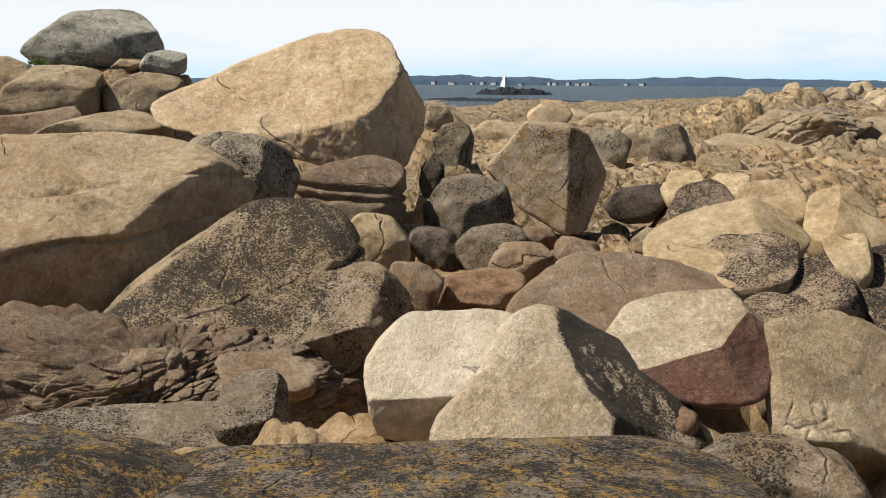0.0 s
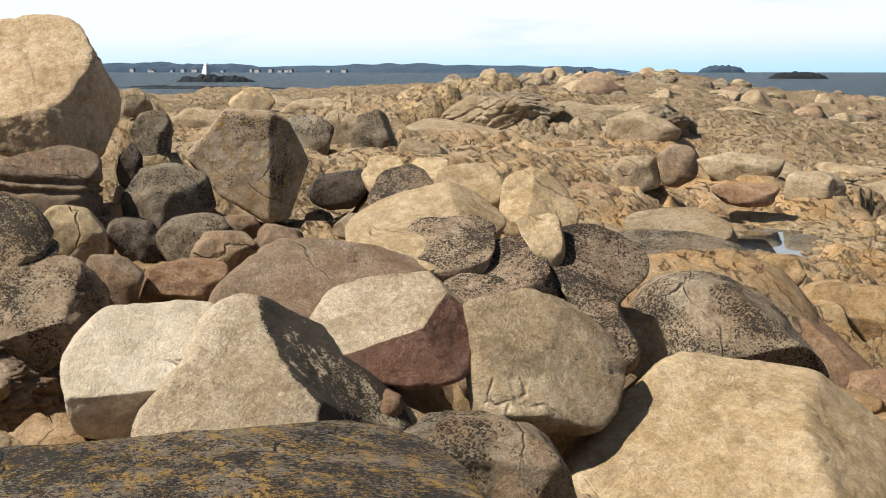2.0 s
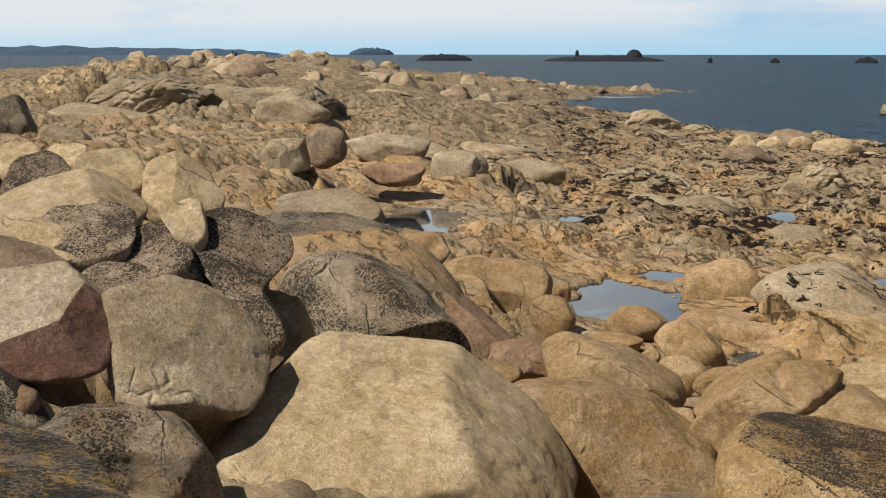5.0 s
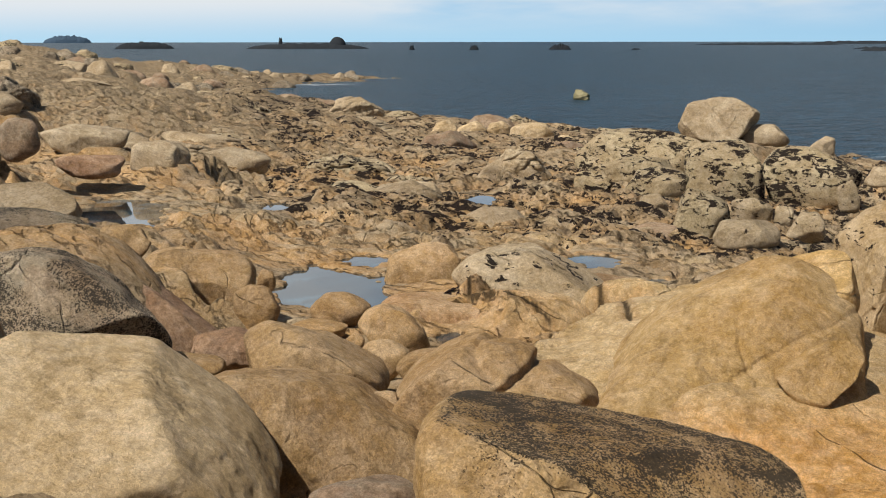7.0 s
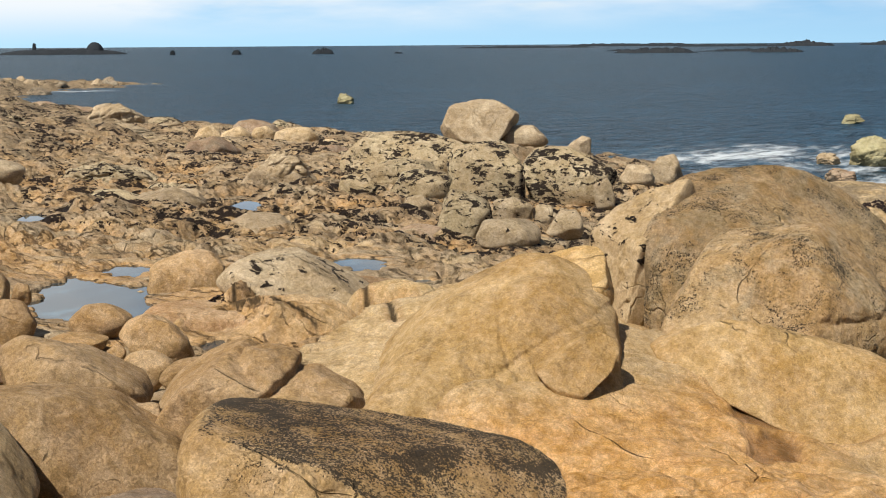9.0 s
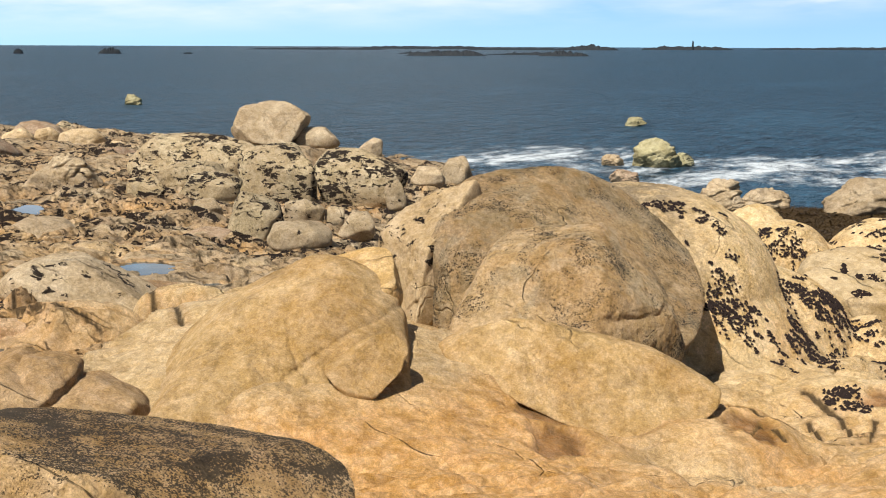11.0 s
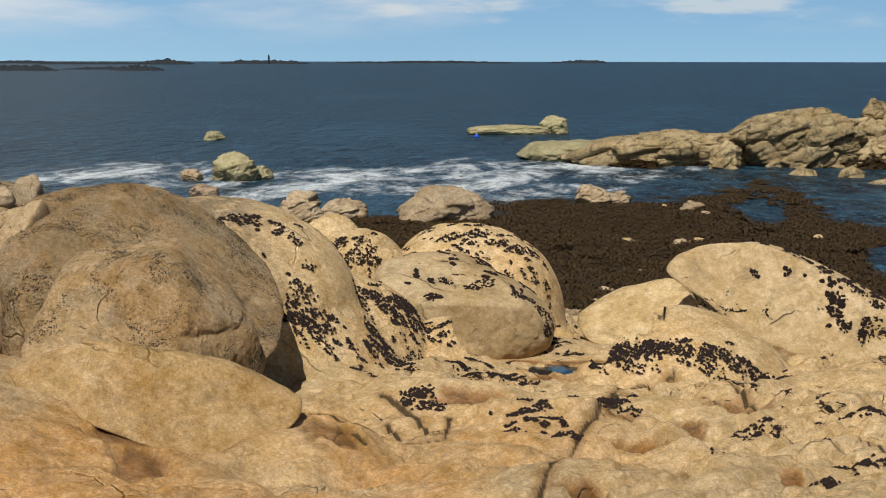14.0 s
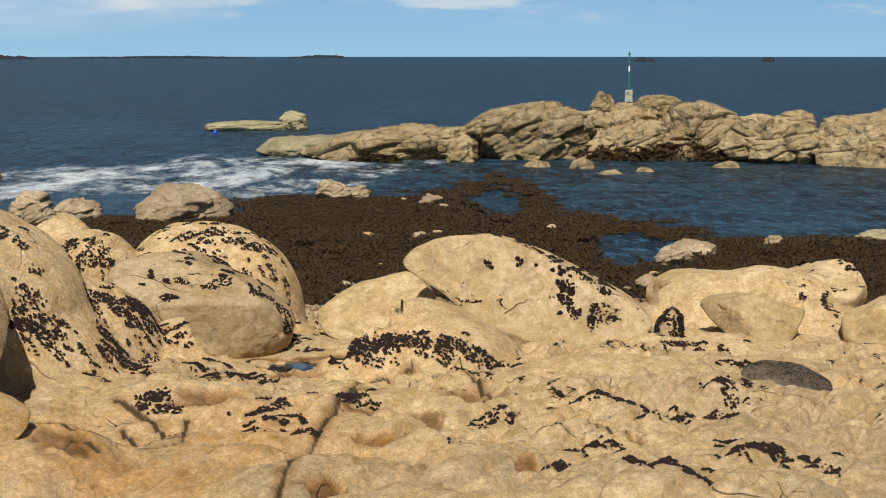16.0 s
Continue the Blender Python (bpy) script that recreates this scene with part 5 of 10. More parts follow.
rock("boulder", "low lichen-flecked rock wedged between boulders", -9.64, 5.09, 4.97, (0.36, 0.32, 0.30), 62.0, "crusted", 106, 40, group="boulders by the gully", category="boulder", cuts=((-0.84, 0, -0.54, 0.51), (0.93, 0, 0.37, 0.8), (0.87, 0, 0.5, 0.8), (-0.47, 0, 0.88, 1.01), (-0.07, -0.68, 0.73, 0.26),), foot=4.83, facets=0, sharp=40, rough=0.02, taper=0, power=3.2, wrinkle=0.6)
rock("boulder", "brown granite rock ridged along its crest", -10.89, 3.35, 5.26, (0.93, 0.74, 0.47), 72.7, "brown", 107, 80, group="boulders by the gully", category="boulder", cuts=((-0.85, 0, -0.52, 0.98), (0.06, 0, -1.0, 0.96), (0.66, 0, -0.75, 0.76), (0.55, 0, 0.84, 0.91), (-0.74, 0, 0.67, 0.8), (-0.9, 0, 0.43, 0.8), (0.03, -0.6, 0.8, 0.12), (0.31, -0.24, 0.92, 0.47),), foot=5.05, facets=0, sharp=24, rough=0.035, taper=0, power=3.2, wrinkle=0.5, grooves=[(0.5, 0.2, 0.85, 0.3, 0.02)])
rock("boulder", "smooth tan granite dome above the gully", -12.41, 4.79, 5.61, (0.76, 0.61, 0.40), 69.0, "blond", 108, 64, group="boulders by the gully", category="boulder", cuts=((0.97, 0, -0.22, 0.95), (0.9, 0, 0.43, 0.95), (0.54, 0, 0.84, 0.97), (-0.2, 0, 0.98, 0.93), (-0.68, 0, 0.73, 0.75), (-0.86, 0, 0.52, 0.77), (-0.46, -0.41, 0.79, 0.21), (0.62, -0.31, 0.72, 0.55),), foot=5.43, facets=0, sharp=30, rough=0.02, taper=0, power=3.2, wrinkle=0.5)
rock("boulder", "granite knob speckled with black lichen", -11.23, 4.52, 5.50, (0.47, 0.43, 0.33), 68.1, "crusted", 109, 52, group="boulders by the gully", category="boulder", cuts=((0.96, 0, -0.27, 0.79), (0.46, 0, 0.89, 1.02), (-0.39, 0, 0.92, 0.81), (-0.82, 0, 0.57, 0.79), (-0.23, -0.51, 0.83, 0.22),), foot=5.35, facets=0, sharp=30, rough=0.02, taper=0, power=3.2, wrinkle=0.6)
rock("boulder", "rounded granite dome speckled with black lichen", -10.71, 4.95, 5.38, (0.38, 0.35, 0.35), 65.2, "crusted", 110, 52, group="boulders by the gully", category="boulder", cuts=((-0.97, 0, -0.23, 0.95), (0.92, 0, 0.38, 0.71), (0.79, 0, 0.62, 0.71), (-0.86, 0, 0.51, 0.91), (-0.26, -0.48, 0.84, 0.24),), foot=5.22, facets=0, sharp=30, rough=0.02, taper=0, power=3.2, wrinkle=0.6)
rock("boulder", "pale low rock between darker domes", -11.29, 4.06, 5.41, (0.45, 0.40, 0.23), 70.3, "blond", 111, 44, group="boulders by the gully", category="boulder", cuts=((-0.89, 0, -0.45, 0.49), (0.84, 0, 0.54, 0.88), (0.12, 0, 0.99, 0.95), (0.06, -0.52, 0.85, 0.35),), foot=5.31, facets=0, sharp=40, rough=0.02, taper=0, power=3.2, wrinkle=0.5)
rock("boulder", "small pale lobe of granite", -10.73, 5.14, 5.55, (0.22, 0.20, 0.30), 64.4, "blond", 112, 36, group="boulders by the gully", category="boulder", cuts=((-0.7, 0, -0.71, 0.18), (0.95, 0, 0.31, 0.99), (0.19, 0, 0.98, 0.97), (-0.27, 0, 0.96, 0.98), (-0.08, -0.54, 0.84, 0.39),), foot=5.42, facets=0, sharp=26, rough=0.02, taper=0, power=3.2, wrinkle=0.4)
rock("boulder", "round boulder dark with lichen on its flank", -10.51, 5.58, 5.38, (0.48, 0.43, 0.39), 61.8, "crusted", 113, 60, group="boulders by the gully", category="boulder", cuts=((-0.94, 0, -0.35, 0.79), (-0.8, 0, -0.6, 0.74), (0.67, 0, -0.75, 0.73), (0.87, 0, -0.49, 0.82), (0.71, 0, 0.7, 0.78), (0.51, 0, 0.86, 0.78), (-0.87, 0, 0.49, 1.07), (0.13, -0.62, 0.77, 0.19), (0.42, -0.55, 0.72, 0.18),), foot=5.21, facets=0, sharp=26, rough=0.02, taper=0, power=3.2, wrinkle=0.5)
rock("boulder", "rounded pale granite boulder in a cluster", -15.08, 5.33, 5.79, (0.23, 0.21, 0.35), 70.6, "blond", 114, 36, group="clustered pale boulders", category="boulder", cuts=((-0.81, 0, -0.59, 0.73), (0.24, 0, 0.97, 0.95), (-0.44, 0, 0.9, 0.93), (-0.9, 0, 0.44, 0.95), (-0.07, -0.4, 0.91, 0.34),), foot=5.64, facets=0, sharp=24, rough=0.02, taper=0, power=3.2, wrinkle=0.4)
rock("boulder", "rounded pale granite boulder in a cluster", -14.08, 5.17, 5.76, (0.34, 0.30, 0.30), 69.9, "crusted", 115, 36, group="clustered pale boulders", category="boulder", cuts=((0.88, 0, 0.47, 0.94), (0.54, 0, 0.84, 0.91), (-0.49, 0, 0.87, 0.81), (-0.97, 0, 0.26, 0.84), (-0.28, -0.52, 0.81, 0.19),), foot=5.62, facets=0, sharp=24, rough=0.02, taper=0, power=3.2, wrinkle=0.4)
rock("boulder", "rounded pale granite boulder in a cluster", -14.72, 5.73, 5.81, (0.23, 0.21, 0.28), 68.8, "blond", 116, 36, group="clustered pale boulders", category="boulder", cuts=((-0.86, 0, -0.52, 0.66), (0.96, 0, -0.28, 0.79), (0.44, 0, 0.9, 0.98), (-0.12, 0, 0.99, 0.97), (-0.89, 0, 0.46, 1.06), (-0.09, -0.35, 0.93, 0.43),), foot=5.68, facets=0, sharp=24, rough=0.02, taper=0, power=3.2, wrinkle=0.4)
rock("boulder", "rounded pale granite boulder in a cluster", -14.18, 6.00, 5.66, (0.39, 0.35, 0.46), 67.1, "blond", 117, 48, group="clustered pale boulders", category="boulder", cuts=((-0.95, 0, -0.3, 0.85), (0.84, 0, 0.55, 0.96), (0.28, 0, 0.96, 0.91), (-0.33, 0, 0.94, 1.01), (-0.86, 0, 0.51, 1.04), (-0.0, -0.41, 0.91, 0.32),), foot=5.45, facets=0, sharp=24, rough=0.02, taper=0, power=3.2, wrinkle=0.4)
rock("boulder", "rounded pale granite boulder in a cluster", -13.51, 6.51, 5.62, (0.43, 0.38, 0.45), 64.2, "blond", 118, 52, group="clustered pale boulders", category="boulder", cuts=((0.85, 0, -0.52, 1.01), (0.94, 0, 0.35, 0.83), (0.52, 0, 0.85, 0.69), (0.39, 0, 0.92, 0.73), (-0.39, 0, 0.92, 1.11), (-0.94, 0, 0.33, 1.08), (-0.15, -0.51, 0.85, 0.29), (0.44, -0.5, 0.75, 0.13),), foot=5.41, facets=0, sharp=30, rough=0.02, taper=0, power=3.2, wrinkle=0.4)
rock("boulder", "tall angular grey boulder with orange lichen on top", -18.32, 4.61, 5.76, (0.80, 0.64, 0.74), 75.8, "capped", 119, 35, group="boulders by the gully", category="boulder", cuts=((-0.81, 0, 0.59, 0.91), (-0.77, 0, 0.64, 0.92), (0.09, 0, 1.0, 0.96), (0.53, 0, 0.85, 1.0), (0.9, 0, 0.43, 0.93), (0.96, 0, -0.28, 0.94), (0.93, 0, -0.36, 0.95), (0.25, 0, -0.97, 1.04), (-0.54, 0, -0.84, 0.68), (-0.78, 0, -0.62, 0.68), (-0.15, -0.95, 0.12, 0.55), (0.8, -0.6, 0.05, 0.66)), foot=5.02, facets=0, sharp=90, rough=0.012, power=5, taper=0)
rock("stone", "dark angular stone lying in the gully", -16.08, 5.16, 5.60, (0.42, 0.34, 0.24), 72.1, "dark", 120, 21, category="stone", cuts=((-0.93, 0, 0.38, 0.83), (-0.24, 0, 0.97, 0.74), (0.99, 0, -0.15, 0.84), (0.9, 0, -0.43, 0.63), (0.27, 0, -0.96, 0.91), (-0.54, 0, -0.84, 0.94), (-0.88, 0, -0.48, 1.0), (0.1, -0.66, 0.75, 0.84), (-0.25, -0.95, 0.15, 0.86)), foot=5.36, facets=1, sharp=34, taper=0, rough=0.03, power=3.2)
rock("boulder", "dark weathered boulder in the gully", -16.59, 3.20, 5.44, (0.60, 0.48, 0.49), 79.1, "grey", 121, 30, group="boulders by the gully", category="boulder", cuts=((-0.65, 0, 0.76, 1.04), (-0.2, 0, 0.98, 0.95), (0.46, 0, 0.89, 0.96), (0.92, 0, 0.39, 0.94), (0.85, 0, -0.53, 0.82), (-1.0, 0, -0.08, 0.96), (0.1, -0.66, 0.75, 0.84), (-0.25, -0.95, 0.15, 0.86)), foot=5.21, taper=0, facets=6, sharp=36, rough=0.03, power=3.2)
rock("stone", "weathered granite stone on the gully floor", -15.24, 3.27, 5.17, (0.45, 0.36, 0.31), 77.9, "grey", 122, 24, group="stones on the gully floor", category="stone", cuts=((-0.81, 0, 0.59, 0.99), (-0.29, 0, 0.96, 0.95), (0.2, 0, 0.98, 0.99), (0.85, 0, 0.53, 0.97), (0.1, -0.66, 0.75, 0.84), (-0.25, -0.95, 0.15, 0.86)), foot=5.03, taper=0, facets=6, sharp=36, rough=0.03, power=3.2)
rock("stone", "weathered granite stone on the gully floor", -14.21, 3.34, 5.14, (0.37, 0.30, 0.24), 76.8, "brown", 123, 21, group="stones on the gully floor", category="stone", cuts=((-0.89, 0, 0.46, 0.93), (-0.06, 0, 1.0, 0.96), (0.82, 0, 0.57, 1.0), (0.99, 0, -0.11, 0.96), (0.1, -0.66, 0.75, 0.84), (-0.25, -0.95, 0.15, 0.86)), foot=5.03, taper=0, facets=6, sharp=36, rough=0.03, power=3.2)
rock("stone", "weathered granite stone on the gully floor", -14.45, 4.00, 5.18, (0.28, 0.23, 0.25), 74.4, "brown", 124, 15, group="stones on the gully floor", category="stone", cuts=((-0.99, 0, 0.15, 1.02), (-0.07, 0, 1.0, 0.95), (0.87, 0, 0.48, 1.08), (-0.96, 0, -0.29, 0.9), (0.1, -0.66, 0.75, 0.84), (-0.25, -0.95, 0.15, 0.86)), foot=5.07, taper=0, facets=6, sharp=36, rough=0.03, power=3.2)
rock("stone", "weathered granite stone on the gully floor", -15.92, 3.91, 5.22, (0.24, 0.19, 0.15), 76.2, "brown", 125, 12, group="stones on the gully floor", category="stone", cuts=((0.11, 0, 0.99, 0.89), (0.99, 0, -0.1, 0.91), (-0.97, 0, -0.26, 0.7), (0.1, -0.66, 0.75, 0.84), (-0.25, -0.95, 0.15, 0.86)), foot=5.16, taper=0, facets=6, sharp=36, rough=0.03, power=3.2)
rock("stone", "weathered granite stone on the gully floor", -15.66, 2.70, 5.13, (0.35, 0.28, 0.29), 80.3, "dark", 126, 18, group="stones on the gully floor", category="stone", cuts=((-0.87, 0, 0.5, 1.05), (0.19, 0, 0.98, 0.86), (0.92, 0, 0.39, 0.73), (-0.84, 0, -0.54, 0.64), (0.1, -0.66, 0.75, 0.84), (-0.25, -0.95, 0.15, 0.86)), foot=4.99, taper=0, facets=6, sharp=36, rough=0.03, power=3.2)
rock("stone", "weathered granite stone on the gully floor", -18.14, 3.05, 5.81, (0.18, 0.15, 0.29), 80.5, "dark", 127, 13, group="stones on the gully floor", category="stone", cuts=((-0.97, 0, 0.26, 0.84), (-0.6, 0, 0.8, 0.68), (0.68, 0, 0.73, 0.87), (1.0, 0, 0.0, 1.0), (0.1, -0.66, 0.75, 0.84), (-0.25, -0.95, 0.15, 0.86)), foot=5.67, taper=0, facets=6, sharp=36, rough=0.03, power=3.2)
rock("stone", "weathered granite stone on the gully floor", -21.04, 3.87, 6.00, (0.34, 0.27, 0.42), 79.6, "grey", 128, 16, group="stones on the gully floor", category="stone", cuts=((-0.74, 0, 0.67, 0.95), (0.1, 0, 1.0, 0.96), (0.9, 0, 0.43, 0.95), (0.98, 0, -0.21, 0.96), (-0.9, 0, -0.43, 0.77), (0.1, -0.66, 0.75, 0.84), (-0.25, -0.95, 0.15, 0.86)), foot=5.8, taper=0, facets=6, sharp=36, rough=0.03, power=3.2)
rock("stone", "weathered granite stone on the gully floor", -25.03, 4.29, 6.43, (0.25, 0.20, 0.25), 80.3, "tan", 129, 12, group="stones on the gully floor", category="stone", cuts=((-0.97, 0, 0.26, 0.84), (0.13, 0, 0.99, 0.91), (0.96, 0, 0.29, 0.82), (0.1, -0.66, 0.75, 0.84), (-0.25, -0.95, 0.15, 0.86)), foot=6.31, taper=0, facets=6, sharp=36, rough=0.03, power=3.2)
rock("stone", "flat rust-coloured rock on the gully floor", -13.02, 2.67, 5.06, (0.41, 0.33, 0.24), 78.5, "rusty", 130, 25, category="stone", cuts=((-0.97, 0, 0.26, 0.97), (-0.26, 0, 0.96, 0.94), (0.36, 0, 0.93, 0.97), (0.99, 0, -0.15, 0.89), (-1.0, 0, 0.0, 1.0), (0.1, -0.66, 0.75, 0.84), (-0.25, -0.95, 0.15, 0.86)), foot=4.95, taper=0, facets=6, sharp=36, rough=0.03, power=3.2)
rock("stone", "brown shelf of rock on the gully floor", -12.83, 2.01, 5.06, (0.28, 0.23, 0.34), 81.2, "brown", 131, 22, category="stone", cuts=((-0.85, 0, 0.52, 1.07), (0.13, 0, 0.99, 0.91), (0.63, 0, 0.78, 0.95), (0.85, 0, -0.52, 0.64), (-0.93, 0, -0.38, 0.77), (0.1, -0.66, 0.75, 0.84), (-0.25, -0.95, 0.15, 0.86)), foot=4.91, taper=0, facets=6, sharp=36, rough=0.03, power=3.2)
rock("boulder", "layered boulder under the perched rock", -16.78, 1.91, 5.64, (0.70, 0.56, 0.50), 83.6, "brown", 132, 35, group="boulders by the gully", category="boulder", cuts=((-0.61, 0, 0.79, 1.05), (-0.22, 0, 0.98, 0.93), (0.38, 0, 0.93, 1.0), (0.84, 0, 0.54, 1.0), (1.0, 0, -0.09, 0.97), (-0.99, 0, -0.12, 0.93), (0.1, -0.66, 0.75, 0.84), (-0.25, -0.95, 0.15, 0.86)), foot=5.41, grooves=[(0.1, 0, 1, 0.25, 0.06), (0.05, 0.1, 1, -0.05, 0.06)], taper=0, facets=6, sharp=36, rough=0.03, power=3.2)
rock("boulder", "huge perched tan boulder with a long sloping shoulder", -18.94, 1.30, 6.72, (1.85, 1.48, 1.02), 86.3, "warm", 133, 110, category="boulder", cuts=((-0.96, 0, -0.28, 0.98), (-0.45, 0, -0.89, 0.65), (-0.28, 0, -0.96, 0.71), (0.97, 0, -0.25, 1.11), (0.98, 0, 0.2, 0.93), (0.94, 0, 0.34, 0.97), (-0.32, 0, 0.95, 0.81), (-0.59, 0, 0.8, 0.67), (-0.78, 0, 0.63, 0.73), (-0.23, -0.69, 0.69, 0.17), (-0.11, -0.7, 0.71, 0.46), (-0.05, -0.99, 0.14, 0.53), (0.79, -0.6, 0.09, 0.75),), facets=0, sharp=20, rough=0.04, taper=0, power=3.2, wrinkle=0.6, grooves=[(1, 0.1, 0.1, 0.42, 0.04)])
rock("boulder", "weathered granite block on the skyline", -27.32, -1.79, 7.73, (1.30, 1.04, 0.58), 94.0, "stack", 134, 39, group="blocks on the skyline", category="boulder", cuts=((-0.94, 0, 0.33, 0.8), (-0.87, 0, 0.49, 0.72), (-0.83, 0, 0.55, 0.72), (-0.07, 0, 1.0, 0.96), (0.82, 0, 0.58, 0.99), (0.96, 0, 0.27, 0.91), (0.98, 0, 0.19, 0.91), (-0.88, 0, -0.48, 1.09), (0.1, -0.66, 0.75, 0.84), (-0.25, -0.95, 0.15, 0.86)), foot=7.34, facets=4, knobs=0.04, taper=0, sharp=36, rough=0.03, power=3.2)
rock("boulder", "weathered granite block on the skyline", -25.88, -0.48, 7.30, (0.43, 0.35, 0.24), 91.3, "stack", 135, 14, group="blocks on the skyline", category="boulder", cuts=((-0.95, 0, 0.32, 0.91), (-0.38, 0, 0.93, 0.93), (0.33, 0, 0.94, 0.94), (0.99, 0, 0.12, 0.91), (-0.96, 0, -0.29, 0.99), (0.1, -0.66, 0.75, 0.84), (-0.25, -0.95, 0.15, 0.86)), foot=7.14, facets=4, knobs=0.04, taper=0, sharp=36, rough=0.03, power=3.2)
rock("boulder", "weathered granite block on the skyline", -24.18, -3.04, 6.89, (0.59, 0.47, 0.50), 97.5, "tan", 136, 20, group="blocks on the skyline", category="boulder", cuts=((-0.98, 0, 0.2, 0.99), (-0.15, 0, 0.99, 0.99), (0.15, 0, 0.99, 0.99), (0.77, 0, 0.64, 1.18), (-1.0, 0, 0.0, 1.0), (0.1, -0.66, 0.75, 0.84), (-0.25, -0.95, 0.15, 0.86)), foot=6.56, facets=4, knobs=0.04, taper=0, sharp=36, rough=0.03, power=3.2)
rock("boulder", "weathered granite block on the skyline", -23.78, -2.13, 6.80, (0.95, 0.76, 0.48), 95.4, "tan", 137, 33, group="blocks on the skyline", category="boulder", cuts=((-0.97, 0, 0.23, 0.84), (-0.79, 0, 0.61, 0.79), (-0.23, 0, 0.97, 0.95), (0.13, 0, 0.99, 1.0), (0.81, 0, 0.58, 1.18), (1.0, 0, -0.05, 0.97), (0.1, -0.66, 0.75, 0.84), (-0.25, -0.95, 0.15, 0.86)), foot=6.48, facets=4, knobs=0.04, taper=0, sharp=36, rough=0.03, power=3.2)
rock("boulder", "weathered granite block on the skyline", -23.77, -0.74, 6.75, (0.69, 0.55, 0.40), 92.0, "tan", 138, 24, group="blocks on the skyline", category="boulder", cuts=((-1.0, 0, 0.05, 0.98), (-0.86, 0, 0.51, 1.05), (0.09, 0, 1.0, 0.94), (0.48, 0, 0.88, 1.06), (0.81, 0, -0.58, 0.43), (0.1, -0.66, 0.75, 0.84), (-0.25, -0.95, 0.15, 0.86)), foot=6.48, facets=4, knobs=0.04, taper=0, sharp=36, rough=0.03, power=3.2)
rock("boulder", "weathered granite block on the skyline", -26.35, -1.14, 7.28, (0.31, 0.25, 0.12), 92.7, "tan", 139, 12, group="blocks on the skyline", category="boulder", cuts=((-0.93, 0, 0.37, 0.68), (0.06, 0, 1.0, 0.98), (0.99, 0, -0.1, 0.9), (0.1, -0.66, 0.75, 0.84), (-0.25, -0.95, 0.15, 0.86)), foot=7.2, facets=4, knobs=0.04, taper=0, sharp=36, rough=0.03, power=3.2)
rock("boulder", "weathered granite block on the skyline", -21.25, -2.25, 6.28, (0.97, 0.78, 0.39), 96.4, "brown", 140, 38, group="blocks on the skyline", category="boulder", cuts=((-0.98, 0, 0.19, 0.87), (-0.36, 0, 0.93, 0.61), (-0.33, 0, 0.94, 0.62), (0.99, 0, 0.16, 1.11), (0.1, -0.66, 0.75, 0.84), (-0.25, -0.95, 0.15, 0.86)), foot=6.03, facets=4, knobs=0.04, taper=0, sharp=36, rough=0.03, power=3.2)
rock("boulder", "weathered granite block on the skyline", -20.84, -1.25, 6.28, (0.99, 0.79, 0.30), 93.7, "tan", 141, 40, group="blocks on the skyline", category="boulder", cuts=((-0.84, 0, 0.54, 0.75), (-0.49, 0, 0.87, 0.71), (0.61, 0, 0.79, 1.0), (0.84, 0, 0.54, 0.96), (0.1, -0.66, 0.75, 0.84), (-0.25, -0.95, 0.15, 0.86)), foot=6.09, facets=4, knobs=0.04, taper=0, sharp=36, rough=0.03, power=3.2)
rock("boulder", "great domed boulder with a dark band under its brow", -13.92, -1.24, 5.69, (2.10, 1.57, 0.89), 96.0, "warm", 142, 110, group="boulders by the gully", category="boulder", cuts=((-0.81, 0, -0.58, 1.14), (0.81, 0, -0.58, 0.71), (0.81, 0, -0.58, 0.71), (0.92, 0, -0.4, 0.82), (0.91, 0, 0.42, 1.01), (0.83, 0, 0.55, 1.01), (0.47, 0, 0.88, 1.04), (-0.19, 0, 0.98, 0.92), (-0.32, 0, 0.95, 0.88), (-0.64, 0, 0.77, 0.91), (-0.94, 0, 0.35, 0.94), (-0.18, -0.66, 0.73, 0.23), (0.78, -0.62, 0.07, 0.54), (0.07, -0.99, -0.15, 0.51), (-0.54, -0.63, 0.56, 0.35),), foot=4.84, facets=0, sharp=18, rough=0.04, taper=0, power=3.2, wrinkle=0.7, grooves=[(-0.25, 0.3, 1, 0.28, 0.05), (-0.3, 0.1, 1, -0.25, 0.05), (0.1, -0.5, 1, 0.62, 0.035)])
rock("boulder", "smooth grey dome behind the great boulder", -15.38, 0.53, 6.01, (0.64, 0.51, 0.46), 88.3, "grey", 143, 35, group="boulders by the gully", category="boulder", cuts=((-0.13, 0, 0.99, 1.02), (0.24, 0, 0.97, 0.91), (0.64, 0, 0.77, 0.92), (0.96, 0, 0.29, 0.93), (0.97, 0, -0.25, 1.0), (-0.83, 0, -0.56, 0.33), (0.1, -0.66, 0.75, 0.84), (-0.25, -0.95, 0.15, 0.86)), foot=5.8, taper=0, facets=6, sharp=36, rough=0.03, power=3.2)
